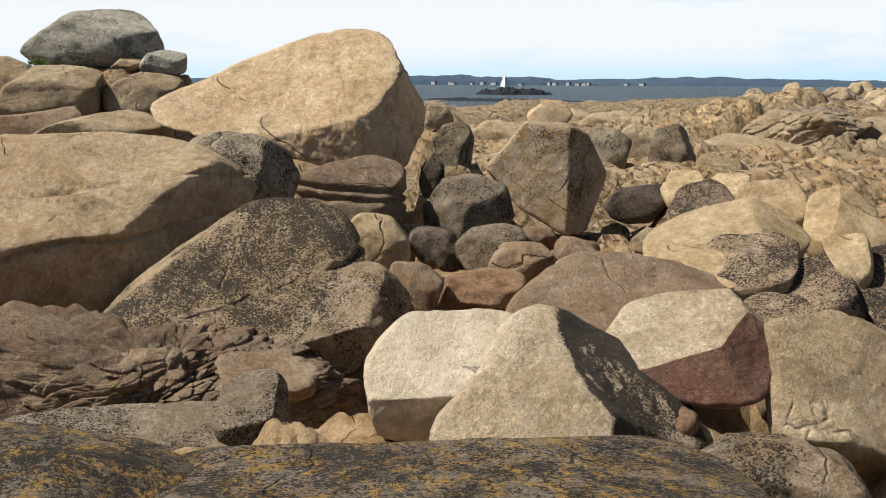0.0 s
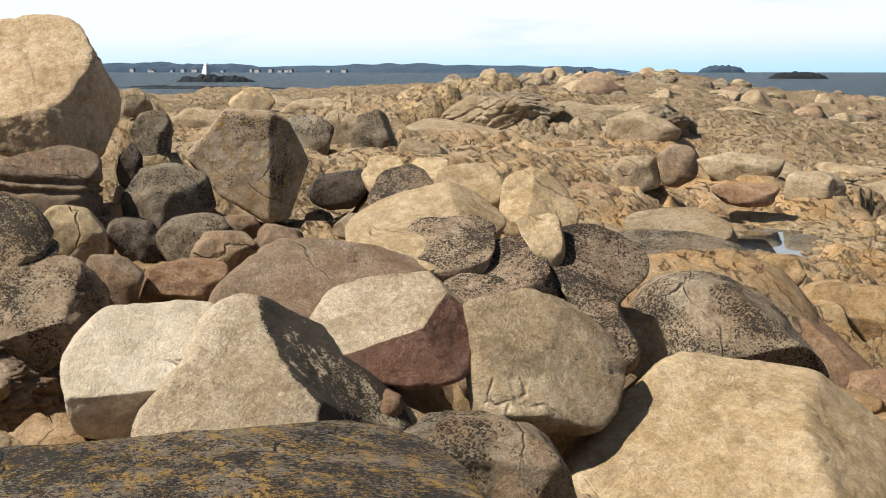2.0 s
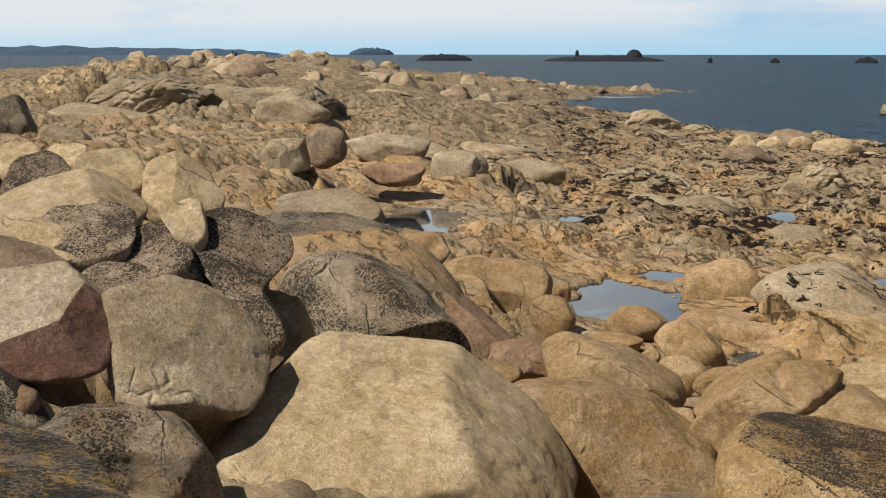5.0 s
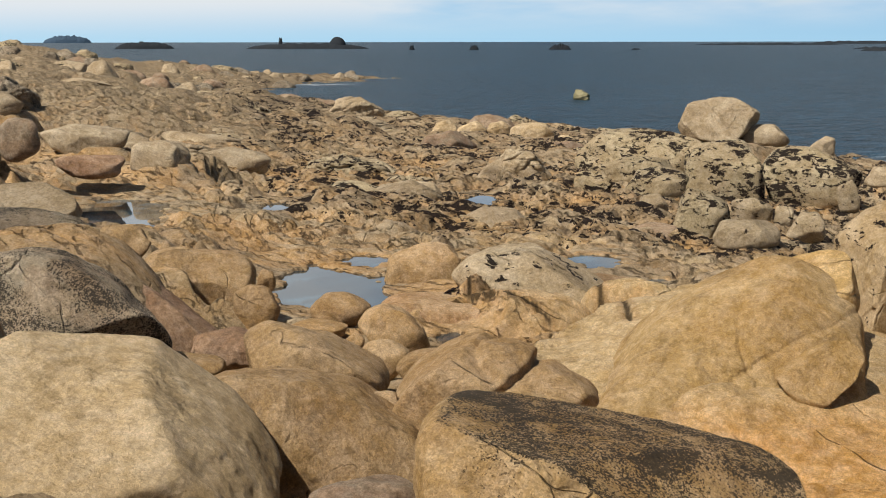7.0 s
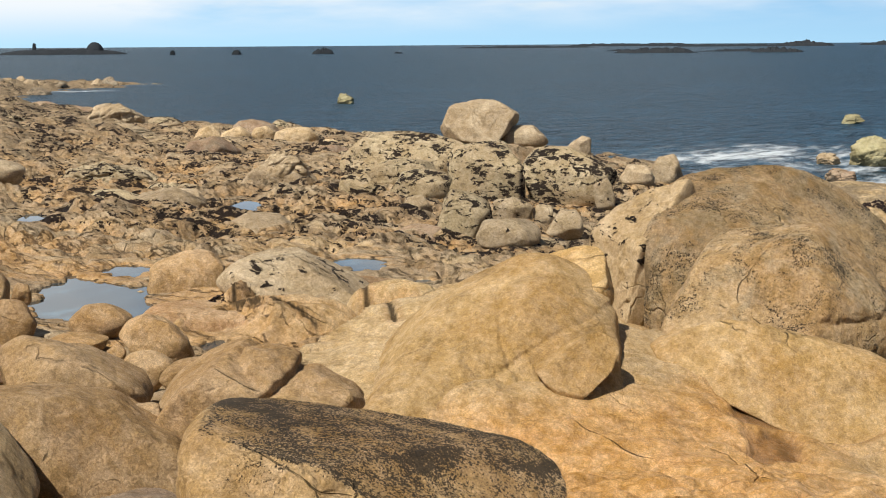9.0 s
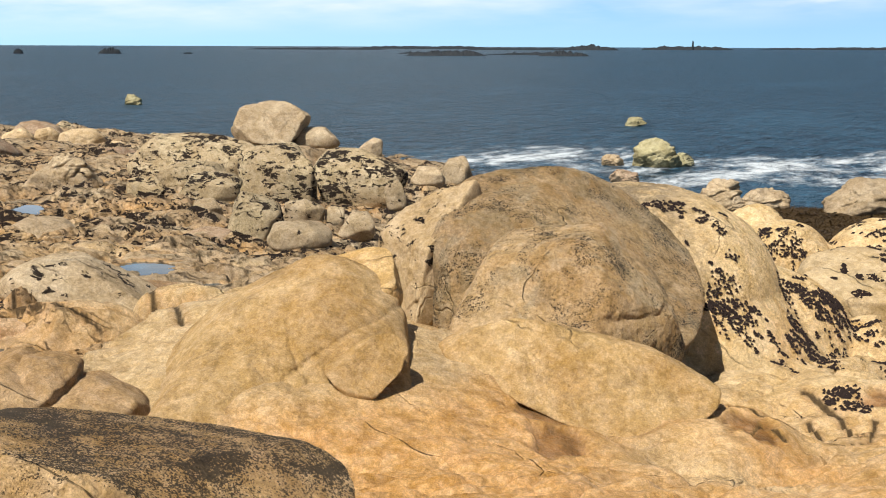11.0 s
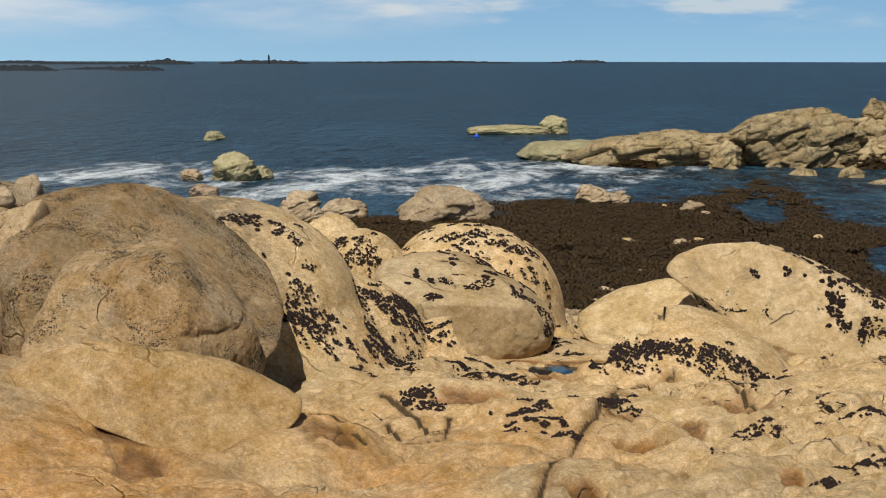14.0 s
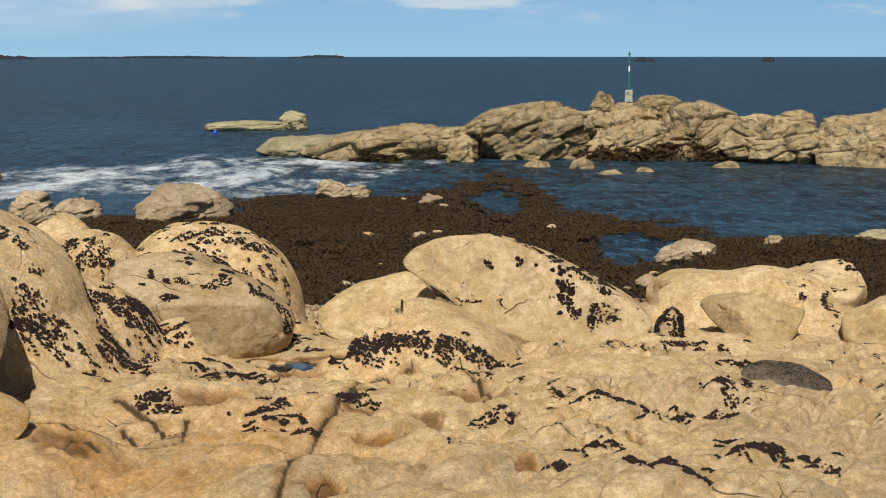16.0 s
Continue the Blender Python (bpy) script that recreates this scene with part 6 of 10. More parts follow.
rock("crest", "lichen-blackened upper half of the outcrop", -12.38, 0.37, 5.23, (1.24, 0.93, 0.78), 88.7, "crested", 144, 96, whole="lichen_outcrop", cuts=((-0.81, 0, -0.58, 0.97), (0.75, 0, -0.66, 0.54), (0.96, 0, 0.29, 1.05), (0.82, 0, 0.57, 1.12), (0.33, 0, 0.94, 1.1), (-0.22, 0, 0.97, 0.87), (-0.72, 0, 0.69, 0.53), (-0.13, -0.65, 0.75, 0.24), (0.45, -0.54, 0.71, 0.6),), foot=4.69, facets=0, sharp=28, rough=0.03, taper=0, power=3.2, wrinkle=0.5, grooves=[(-0.42, -0.1, 0.9, -0.05, 0.05)])
rock("foot", "tan lower half of the outcrop", -11.80, 0.98, 4.93, (0.88, 0.62, 0.61), 85.5, "flecked", 145, 84, whole="lichen_outcrop", cuts=((0.75, 0, -0.66, 0.6), (0.86, 0, -0.51, 0.69), (0.9, 0, 0.43, 1.05), (0.81, 0, 0.59, 1.1), (-0.53, 0, 0.85, 0.51), (-0.69, 0, 0.72, 0.38), (-0.3, -0.5, 0.81, 0.24), (0.8, -0.41, 0.45, 0.72), (0.08, -0.98, -0.19, 0.45),), foot=4.50, facets=0, sharp=30, rough=0.03, taper=0, power=3.2, wrinkle=0.5, grooves=[(-0.3, 0, 0.95, -0.35, 0.05)])
rock("boulder", "pale egg-shaped boulder of granite", -14.07, 1.84, 5.39, (0.33, 0.26, 0.33), 82.7, "blond", 147, 20, group="boulders by the gully", category="boulder", cuts=((-0.44, 0, 0.9, 1.13), (0.17, 0, 0.98, 0.89), (0.7, 0, 0.71, 0.83), (0.99, 0, 0.14, 0.94), (-0.87, 0, -0.5, 0.49), (0.1, -0.66, 0.75, 0.84), (-0.25, -0.95, 0.15, 0.86)), foot=5.24, facets=0, taper=0, sharp=36, rough=0.03, power=3.2)
rock("slab", "low grey slab with a raised knob beside the whaleback", -9.27, -0.34, 4.62, (1.02, 0.61, 0.30), 92.9, "grey", 148, 72, category="slab", cuts=((0.84, 0, -0.54, 0.64), (0.61, 0, 0.8, 1.14), (-0.19, 0, 0.98, 0.88), (-0.25, 0, 0.97, 0.88), (-0.09, -0.46, 0.88, 0.35),), foot=4.41, facets=0, sharp=50, rough=0.02, taper=0, power=3.2, wrinkle=0.5)
rock("stone", "grey knob of rock on a slab", -9.28, 0.40, 4.92, (0.25, 0.20, 0.26), 88.0, "grey", 149, 48, category="stone", cuts=((0.81, 0, 0.58, 1.1), (-0.1, 0, 0.99, 0.93), (-0.52, 0, 0.85, 0.77), (-0.88, 0, 0.48, 0.85), (-0.29, -0.46, 0.84, 0.28), (0.71, -0.43, 0.56, 0.74),), foot=4.66, facets=0, sharp=40, rough=0.02, taper=0, power=3.2, wrinkle=0.4)
rock("ledge", "rusty fractured bedrock ledge, broken into angular steps", -10.98, -0.25, 4.60, (1.79, 0.80, 0.73), 92.1, "brown", 150, 130, category="ledge", cuts=((0.97, 0, 0.22, 0.86), (0.86, 0, 0.52, 0.76), (0.55, 0, 0.83, 0.67), (0.49, 0, 0.87, 0.67), (0.45, 0, 0.89, 0.68), (0.27, 0, 0.96, 0.8), (0.38, -0.47, 0.8, 0.31), (0.17, -0.95, 0.27, 0.43), (0.87, -0.33, 0.35, 0.57),), foot=4.09, facets=0, sharp=40, rough=0.02, taper=0, power=3.2, broken=0.085, wrinkle=0.6)
rock("slab", "fractured brown slab of bedrock", -10.72, -1.06, 4.55, (0.53, 0.26, 0.21), 96.4, "brown", 151, 44, group="fractured slabs", category="slab", cuts=((0.94, 0, 0.34, 0.89), (0.56, 0, 0.83, 0.77), (0.44, -0.46, 0.77, 0.25),), foot=4.34, facets=0, sharp=60, rough=0.02, taper=0, power=3.2, wrinkle=0.5, broken=0.03)
rock("slab", "fractured brown slab of bedrock", -10.87, -0.33, 4.81, (0.31, 0.18, 0.24), 92.3, "brown", 152, 44, group="fractured slabs", category="slab", cuts=((-0.96, 0, -0.27, 0.82), (0.95, 0, 0.31, 0.95), (0.25, 0, 0.97, 0.95), (-0.46, 0, 0.89, 0.92), (-0.09, -0.45, 0.89, 0.23),), foot=4.56, facets=0, sharp=60, rough=0.02, taper=0, power=3.2, wrinkle=0.5, broken=0.03)
rock("slab", "fractured brown slab of bedrock", -10.87, 0.54, 4.81, (0.41, 0.25, 0.22), 87.6, "brown", 153, 40, group="fractured slabs", category="slab", cuts=((-0.98, 0, -0.19, 0.9), (0.71, 0, 0.71, 0.82), (0.46, 0, 0.89, 0.78), (-0.59, 0, 0.81, 0.95), (-0.02, -0.52, 0.85, 0.12),), foot=4.59, facets=0, sharp=60, rough=0.02, taper=0, power=3.2, wrinkle=0.5, broken=0.03)
rock("boulder", "rough rock flecked with black lichen", -7.08, 3.03, 4.82, (0.55, 0.44, 0.37), 66.3, "stained", 160, 60, group="boulders by the gully", category="boulder", cuts=((-1.0, 0, 0.03, 0.98), (-0.62, 0, 0.78, 0.94), (-0.04, 0, 1.0, 1.0), (0.48, 0, 0.87, 0.93), (0.94, 0, 0.35, 0.87), (0.98, 0, 0.19, 0.89), (0.1, -0.66, 0.75, 0.84), (-0.25, -0.95, 0.15, 0.86)), foot=4.66, rough=0.06, taper=0, facets=6, sharp=36, power=3.2)
rock("boulder", "great smooth blond boulder with a rounded crest", -8.38, 5.72, 4.25, (1.40, 1.12, 0.81), 56.2, "blond", 161, 96, group="boulders by the gully", category="boulder", cuts=((-0.07, 0, -1.0, 0.92), (0.92, 0, 0.4, 0.67), (0.89, 0, 0.45, 0.66), (0.58, 0, 0.81, 0.83), (-0.67, 0, 0.74, 0.92), (-0.87, 0, 0.5, 0.85), (-0.88, 0, 0.48, 0.85), (-0.13, -0.5, 0.86, 0.49), (0.84, -0.16, 0.51, 0.49), (0.2, -0.24, 0.95, 0.56),), foot=3.52, facets=0, sharp=30, rough=0.022, taper=0, power=2.8, wrinkle=0.4)
rock("boulder", "grey-brown whaleback with a rough front", -11.37, 7.45, 4.50, (0.96, 0.77, 0.63), 57.0, "flecked", 162, 59, group="boulders by the pools", category="boulder", cuts=((-1.0, 0, 0.05, 0.99), (-0.86, 0, 0.51, 1.07), (-0.22, 0, 0.98, 1.07), (0.34, 0, 0.94, 0.8), (0.72, 0, 0.69, 0.58), (0.77, 0, 0.63, 0.58), (0.94, 0, 0.34, 0.78), (0, -0.8, 0.55, 0.7)), foot=4.22, taper=0, facets=6, sharp=36, rough=0.03, power=3.2)
rock("boulder", "dark grey whaleback beside a pool", -14.75, 8.83, 4.67, (1.09, 0.88, 0.46), 59.3, "grey", 163, 53, group="boulders by the pools", category="boulder", cuts=((-0.98, 0, 0.2, 0.94), (-0.5, 0, 0.86, 1.02), (0.06, 0, 1.0, 0.98), (0.43, 0, 0.9, 0.93), (0.86, 0, 0.51, 0.95), (0.97, 0, -0.23, 0.93), (0.1, -0.66, 0.75, 0.84), (-0.25, -0.95, 0.15, 0.86)), foot=4.47, taper=0, facets=6, sharp=36, rough=0.03, power=3.2)
rock("boulder", "low tan dome beside a pool", -20.33, 12.37, 4.38, (0.98, 0.79, 0.38), 58.8, "tan", 164, 48, group="boulders by the pools", category="boulder", cuts=((-0.94, 0, -0.35, 1.03), (0.97, 0, 0.24, 0.87), (0.77, 0, 0.64, 0.86), (0.2, 0, 0.98, 0.94), (-0.49, 0, 0.87, 0.97), (-0.97, 0, 0.23, 0.91), (-0.27, -0.62, 0.74, 0.18),), foot=4.07, facets=0, sharp=22, rough=0.03, taper=0, power=3.2, wrinkle=0.5)
rock("boulder", "round boulder balanced on a ledge", -27.67, 16.85, 4.88, (0.50, 0.40, 0.48), 58.8, "brown", 165, 13, group="boulders by the pools", category="boulder", cuts=((-0.71, 0, 0.71, 1.01), (-0.13, 0, 0.99, 0.96), (0.56, 0, 0.83, 0.96), (0.98, 0, 0.2, 0.96), (0.9, 0, -0.45, 0.93), (-0.99, 0, -0.15, 0.92), (-0.5, -0.8, 0, 0.8)), foot=4.45, taper=0, facets=6, sharp=36, rough=0.03, power=3.2)
rock("boulder", "ledge of tan rock beside a round boulder", -28.15, 16.03, 4.64, (0.57, 0.46, 0.48), 60.5, "tan", 166, 14, group="boulders by the pools", category="boulder", cuts=((-0.79, 0, 0.62, 0.97), (-0.13, 0, 0.99, 0.89), (0.98, 0, 0.2, 0.96), (-0.96, 0, -0.27, 0.88), (0.1, -0.66, 0.75, 0.84), (-0.25, -0.95, 0.15, 0.86)), foot=4.42, taper=0, facets=6, sharp=36, rough=0.03, power=3.2)

rock("pale_face", "pale fresh face where the boulder broke", -9.19, 1.66, 5.13, (0.56, 0.50, 0.45), 79.9, "pale_face", 98, 64, whole="broken_boulder", cuts=((-0.97, 0, -0.25, 0.95), (0.05, 0, -1.0, 0.96), (0.84, 0, -0.55, 0.41), (0.9, 0, -0.43, 0.5), (-0.23, 0, 0.97, 0.89), (-0.81, 0, 0.59, 0.85), (-0.11, -0.51, 0.85, 0.24), (-0.03, -0.98, -0.21, 0.76),), foot=4.81, facets=0, sharp=80, rough=0.008, taper=0, power=3.2, wrinkle=0.2)
rock("boulder", "wedge of granite crusted with pale and black lichen", -10.31, 4.62, 5.14, (0.48, 0.43, 0.30), 65.8, "crusted", 99, 48, group="boulders by the gully", category="boulder", cuts=((0.99, 0, 0.16, 0.95), (0.75, 0, 0.66, 0.94), (-0.37, 0, 0.93, 1.13), (0.21, -0.44, 0.87, 0.23),), foot=5.01, facets=0, sharp=40, rough=0.02, taper=0, power=3.2, wrinkle=0.6)

rock("dome", "tan summit dome of the hump", -5.64, 16.25, 4.32, (1.77, 1.51, 1.28), 19.1, "weathered", 300, 90, whole="hump", cuts=((-0.89, 0, -0.45, 1.02), (0.74, 0, -0.68, 0.92), (0.92, 0, 0.39, 0.94), (0.7, 0, 0.72, 0.84), (0.44, 0, 0.9, 0.81), (0.09, 0, 1.0, 0.96), (-0.48, 0, 0.88, 1.09), (-0.84, 0, 0.54, 1.08), (0.03, -0.34, 0.94, 0.65), (0.53, -0.29, 0.79, 0.46), (0.19, -0.86, 0.48, 0.56), (0.54, -0.42, 0.73, 0.39),), facets=0, sharp=24, rough=0.022, taper=0, power=2.6, wrinkle=0.4)
rock("brow", "grey-weathered lower face of the hump", -5.06, 14.86, 4.13, (1.42, 0.99, 1.10), 18.8, "weathered", 301, 110, whole="hump", cuts=((0.95, 0, 0.31, 0.72), (0.91, 0, 0.42, 0.74), (0.56, 0, 0.83, 0.88), (-0.72, 0, 0.69, 0.9), (-0.91, 0, 0.41, 0.81), (-0.15, -0.33, 0.93, 0.57), (-0.16, -0.67, 0.72, 0.5), (0.7, -0.27, 0.66, 0.51), (0.85, -0.49, 0.19, 0.59),), facets=0, sharp=26, rough=0.022, taper=0, power=2.6, wrinkle=0.4, grooves=[(0.5, -0.3, 0.8, 0.35, 0.03)])
rock("flank", "pale pitted flank with black tufts", -6.84, 15.23, 4.22, (0.76, 0.68, 1.27), 24.4, "pitted", 302, 80, whole="hump", cuts=((-0.86, 0, -0.51, 0.68), (0.84, 0, -0.54, 0.76), (-0.37, 0, 0.93, 0.82), (-0.56, 0, 0.83, 0.86), (-0.27, -0.33, 0.9, 0.52), (-0.75, -0.57, 0.33, 0.58), (0.83, -0.56, 0.01, 0.14),), facets=0, sharp=22, rough=0.03, taper=0, power=3.2, wrinkle=1.0, grooves=[(0.75, 0.1, -0.6, 0.1, 0.04), (0.75, 0.1, -0.6, -0.25, 0.03)])
rock("slab", "tan slab leaning out over a dark crack", -4.53, 13.46, 3.50, (1.43, 0.72, 0.74), 18.6, "ochre", 303, 84, whole="hump", cuts=((-0.71, 0, -0.71, 0.28), (0.75, 0, -0.66, 0.78), (0.98, 0, -0.22, 0.96), (0.68, 0, 0.74, 0.74), (0.38, 0, 0.92, 0.71), (-0.67, 0, 0.74, 1.12), (0.37, -0.57, 0.74, 0.3), (0.23, -0.67, 0.7, 0.27),), facets=0, sharp=36, rough=0.016, taper=0, power=3.2, wrinkle=0.4)
rock("left_dome", "smooth tan dome parted from the hump by a cleft", -7.20, 11.88, 3.60, (1.63, 1.63, 1.31), 31.6, "ochre", 304, 110, whole="hump", cuts=((1.0, 0, 0.09, 0.93), (0.99, 0, 0.11, 0.92), (0.99, 0, 0.13, 0.93), (0.93, 0, 0.38, 1.02), (0.74, 0, 0.67, 1.12), (-0.49, 0, 0.87, 0.68), (-0.6, 0, 0.8, 0.6), (-0.74, 0, 0.67, 0.54), (-0.93, 0, 0.37, 0.73), (-0.24, -0.46, 0.86, 0.49), (0.41, -0.47, 0.78, 0.67), (0.13, -0.74, 0.65, 0.48),), facets=0, sharp=24, rough=0.02, taper=0, power=2.8, wrinkle=0.35, grooves=[(0.9, -0.2, 0.35, 0.35, 0.025), (0.55, -0.3, -0.75, -0.02, 0.02)])
rock("knob", "smooth knob on the shoulder of the dome", -6.76, 13.05, 4.54, (0.43, 0.39, 0.47), 27.7, "ochre", 305, 48, whole="hump", cuts=((-0.94, 0, -0.33, 0.83), (0.95, 0, 0.31, 0.88), (0.38, 0, 0.92, 0.98), (-0.22, 0, 0.98, 0.95), (-0.86, 0, 0.51, 1.03), (-0.12, -0.4, 0.91, 0.32),), facets=0, sharp=24, rough=0.02, taper=0, power=2.6, wrinkle=0.35)
rock("wedge", "tan wedge of rock split from the dome", -6.04, 11.84, 3.97, (0.42, 0.29, 0.35), 27.3, "ochre", 306, 48, whole="hump", cuts=((-0.84, 0, -0.55, 0.81), (0.67, 0, -0.74, 0.53), (0.9, 0, -0.44, 0.67), (0.94, 0, 0.33, 1.12), (-0.17, 0, 0.99, 0.85), (-0.54, 0, 0.84, 0.58), (0.21, -0.7, 0.68, 0.25),), facets=0, sharp=40, rough=0.015, taper=0, power=3.2, wrinkle=0.3)

rock("tail", "low olive tail of the islet, weedy at the tide line", -3.31, 101.35, 0.09, (5.18, 3.62, 1.26), 1.9, "olive", 310, 40, whole="islet", cuts=((-0.8, 0, -0.6, 0.5), (0.98, 0, -0.21, 0.95), (0.75, 0, 0.67, 0.84), (0.24, 0, 0.97, 0.91), (-0.55, 0, 0.84, 0.98),), facets=5, sharp=34, rough=0.035, taper=0, power=3.2, wrinkle=0.5, broken=0.24, pace=2.6)
rock("shoulder", "low shoulder of tan granite", 3.38, 98.34, 0.51, (7.11, 4.98, 1.75), -2.0, "islet", 311, 60, whole="islet", cuts=((-0.75, 0, -0.66, 0.78), (0.93, 0, -0.37, 0.99), (0.99, 0, 0.14, 0.97), (0.59, 0, 0.81, 1.02), (0.22, 0, 0.97, 0.99), (-0.44, 0, 0.9, 0.87), (-0.64, 0, 0.77, 0.82), (-0.85, 0, 0.52, 0.83),), facets=5, sharp=34, rough=0.035, taper=0, power=3.2, wrinkle=0.5, broken=0.24, pace=2.6)
rock("pillar", "pale upright block at the water's edge", 6.90, 93.15, 0.51, (1.25, 0.88, 1.30), -4.2, "islet", 312, 28, whole="islet", cuts=((0.99, 0, 0.11, 0.94), (0.29, 0, 0.96, 0.96), (-0.6, 0, 0.8, 0.79), (-0.97, 0, 0.26, 0.81),), facets=5, sharp=34, rough=0.035, taper=0, power=3.2, wrinkle=0.5, broken=0.1, pace=1.2)
rock("bluff", "broken tan granite bluff", 11.19, 97.76, 1.35, (5.46, 3.82, 2.59), -6.6, "islet", 313, 70, whole="islet", cuts=((0.93, 0, -0.37, 0.97), (0.74, 0, 0.68, 1.09), (-0.32, 0, 0.95, 0.77), (-0.45, 0, 0.89, 0.71), (-0.82, 0, 0.58, 0.66), (-0.92, 0, 0.39, 0.69),), facets=5, sharp=34, rough=0.035, taper=0, power=3.2, wrinkle=0.5, broken=0.24, pace=2.6)
rock("bluff", "broken tan granite bluff", 18.09, 97.74, 1.03, (4.87, 3.41, 2.44), -10.5, "islet", 314, 70, whole="islet", cuts=((-0.98, 0, -0.21, 0.98), (0.96, 0, 0.27, 0.78), (0.7, 0, 0.72, 0.83), (-0.51, 0, 0.86, 0.97), (-0.92, 0, 0.39, 0.91),), facets=5, sharp=34, rough=0.035, taper=0, power=3.2, wrinkle=0.5, broken=0.24, pace=2.6)
rock("block", "block resting on the crest", 17.37, 99.90, 3.68, (0.93, 0.65, 0.75), -9.9, "islet", 315, 24, whole="islet", cuts=((0.98, 0, 0.18, 0.88), (-0.06, 0, 1.0, 0.95), (-0.91, 0, 0.41, 0.66),), facets=5, sharp=34, rough=0.035, taper=0, power=3.2, wrinkle=0.5, broken=0.08, pace=1.2)
rock("block", "flat-topped block resting on the crest", 21.13, 99.17, 3.41, (2.00, 1.40, 1.07), -12.1, "islet", 316, 36, whole="islet", cuts=((-0.69, 0, -0.73, 0.87), (0.93, 0, -0.36, 0.83), (0.79, 0, 0.61, 0.96), (-0.34, 0, 0.94, 0.79), (-0.92, 0, 0.4, 0.81),), facets=5, sharp=34, rough=0.035, taper=0, power=3.2, wrinkle=0.5, broken=0.12, pace=1.2)
rock("bluff", "broken tan granite bluff", 23.64, 95.51, 1.38, (4.14, 2.90, 2.51), -14.0, "islet", 317, 70, whole="islet", cuts=((-0.92, 0, -0.38, 0.96), (0.98, 0, 0.18, 0.87), (0.8, 0, 0.6, 0.79), (0.5, 0, 0.86, 0.85), (-0.41, 0, 0.91, 0.92), (-0.89, 0, 0.46, 0.84),), facets=5, sharp=34, rough=0.035, taper=0, power=3.2, wrinkle=0.5, broken=0.24, pace=2.6)
rock("bluff", "broken tan granite bluff", 28.05, 92.21, 0.99, (3.95, 2.76, 2.00), -17.0, "islet", 318, 60, whole="islet", cuts=((-0.94, 0, -0.33, 1.01), (0.98, 0, 0.22, 0.84), (0.81, 0, 0.59, 0.8), (0.4, 0, 0.92, 0.87), (-0.95, 0, 0.3, 0.9),), facets=5, sharp=34, rough=0.035, taper=0, power=3.2, wrinkle=0.5, broken=0.24, pace=2.6)
rock("block", "block resting on the crest", 29.92, 94.77, 2.56, (1.28, 0.90, 0.78), -17.6, "islet", 319, 24, whole="islet", cuts=((0.99, 0, 0.1, 0.93), (0.51, 0, 0.86, 0.91), (-0.39, 0, 0.92, 0.88), (-0.96, 0, 0.27, 0.88),), facets=5, sharp=34, rough=0.035, taper=0, power=3.2, wrinkle=0.5, broken=0.08, pace=1.2)
rock("bluff", "broken tan granite bluff", 34.52, 88.91, 1.25, (5.40, 3.78, 2.18), -21.3, "islet", 320, 60, whole="islet", cuts=((-0.97, 0, -0.24, 1.02), (0.99, 0, 0.15, 0.91), (0.74, 0, 0.68, 0.91), (-0.48, 0, 0.88, 1.0), (-0.97, 0, 0.25, 0.92),), facets=5, sharp=34, rough=0.035, taper=0, power=3.2, wrinkle=0.5, broken=0.24, pace=2.6)
rock("boulder", "boulder at the foot of the islet", 13.93, 87.29, -0.04, (0.97, 0.68, 0.73), -9.1, "islet", 321, 20, whole="islet", cuts=((0.99, 0, 0.12, 0.91), (0.65, 0, 0.76, 0.86), (-0.54, 0, 0.84, 0.76), (-0.94, 0, 0.33, 0.71),), facets=5, sharp=34, rough=0.035, taper=0, power=3.2, wrinkle=0.5, broken=0.05, pace=1.2)
rock("boulder", "boulder at the foot of the islet", 14.91, 83.07, -0.30, (1.02, 0.72, 0.62), -10.2, "islet", 322, 20, whole="islet", cuts=((1.0, 0, 0.09, 0.94), (0.7, 0, 0.71, 0.83), (-0.58, 0, 0.81, 0.72), (-0.95, 0, 0.32, 0.73),), facets=5, sharp=34, rough=0.035, taper=0, power=3.2, wrinkle=0.5, broken=0.05, pace=1.2)
rock("boulder", "boulder at the foot of the islet", 17.38, 84.63, -0.24, (0.77, 0.54, 0.61), -11.6, "islet", 323, 20, whole="islet", cuts=((1.0, 0, 0.08, 0.95), (0.74, 0, 0.68, 0.81), (-0.36, 0, 0.93, 0.87), (-0.96, 0, 0.28, 0.77),), facets=5, sharp=34, rough=0.035, taper=0, power=3.2, wrinkle=0.5, broken=0.05, pace=1.2)
rock("boulder", "boulder at the foot of the islet", 11.28, 88.68, -0.18, (1.07, 0.75, 0.57), -7.3, "islet", 324, 20, whole="islet", cuts=((-0.77, 0, -0.64, 0.66), (0.95, 0, 0.32, 0.87), (0.22, 0, 0.98, 0.9), (-0.79, 0, 0.62, 0.89),), facets=5, sharp=34, rough=0.035, taper=0, power=3.2, wrinkle=0.5, broken=0.05, pace=1.2)
rock("boulder", "boulder at the foot of the islet", 23.12, 87.38, -0.13, (1.03, 0.72, 0.52), -14.9, "islet", 325, 20, whole="islet", cuts=((0.95, 0, 0.32, 0.9), (0.09, 0, 1.0, 0.97), (-0.86, 0, 0.5, 0.81),), facets=5, sharp=34, rough=0.035, taper=0, power=3.2, wrinkle=0.5, broken=0.05, pace=1.2)


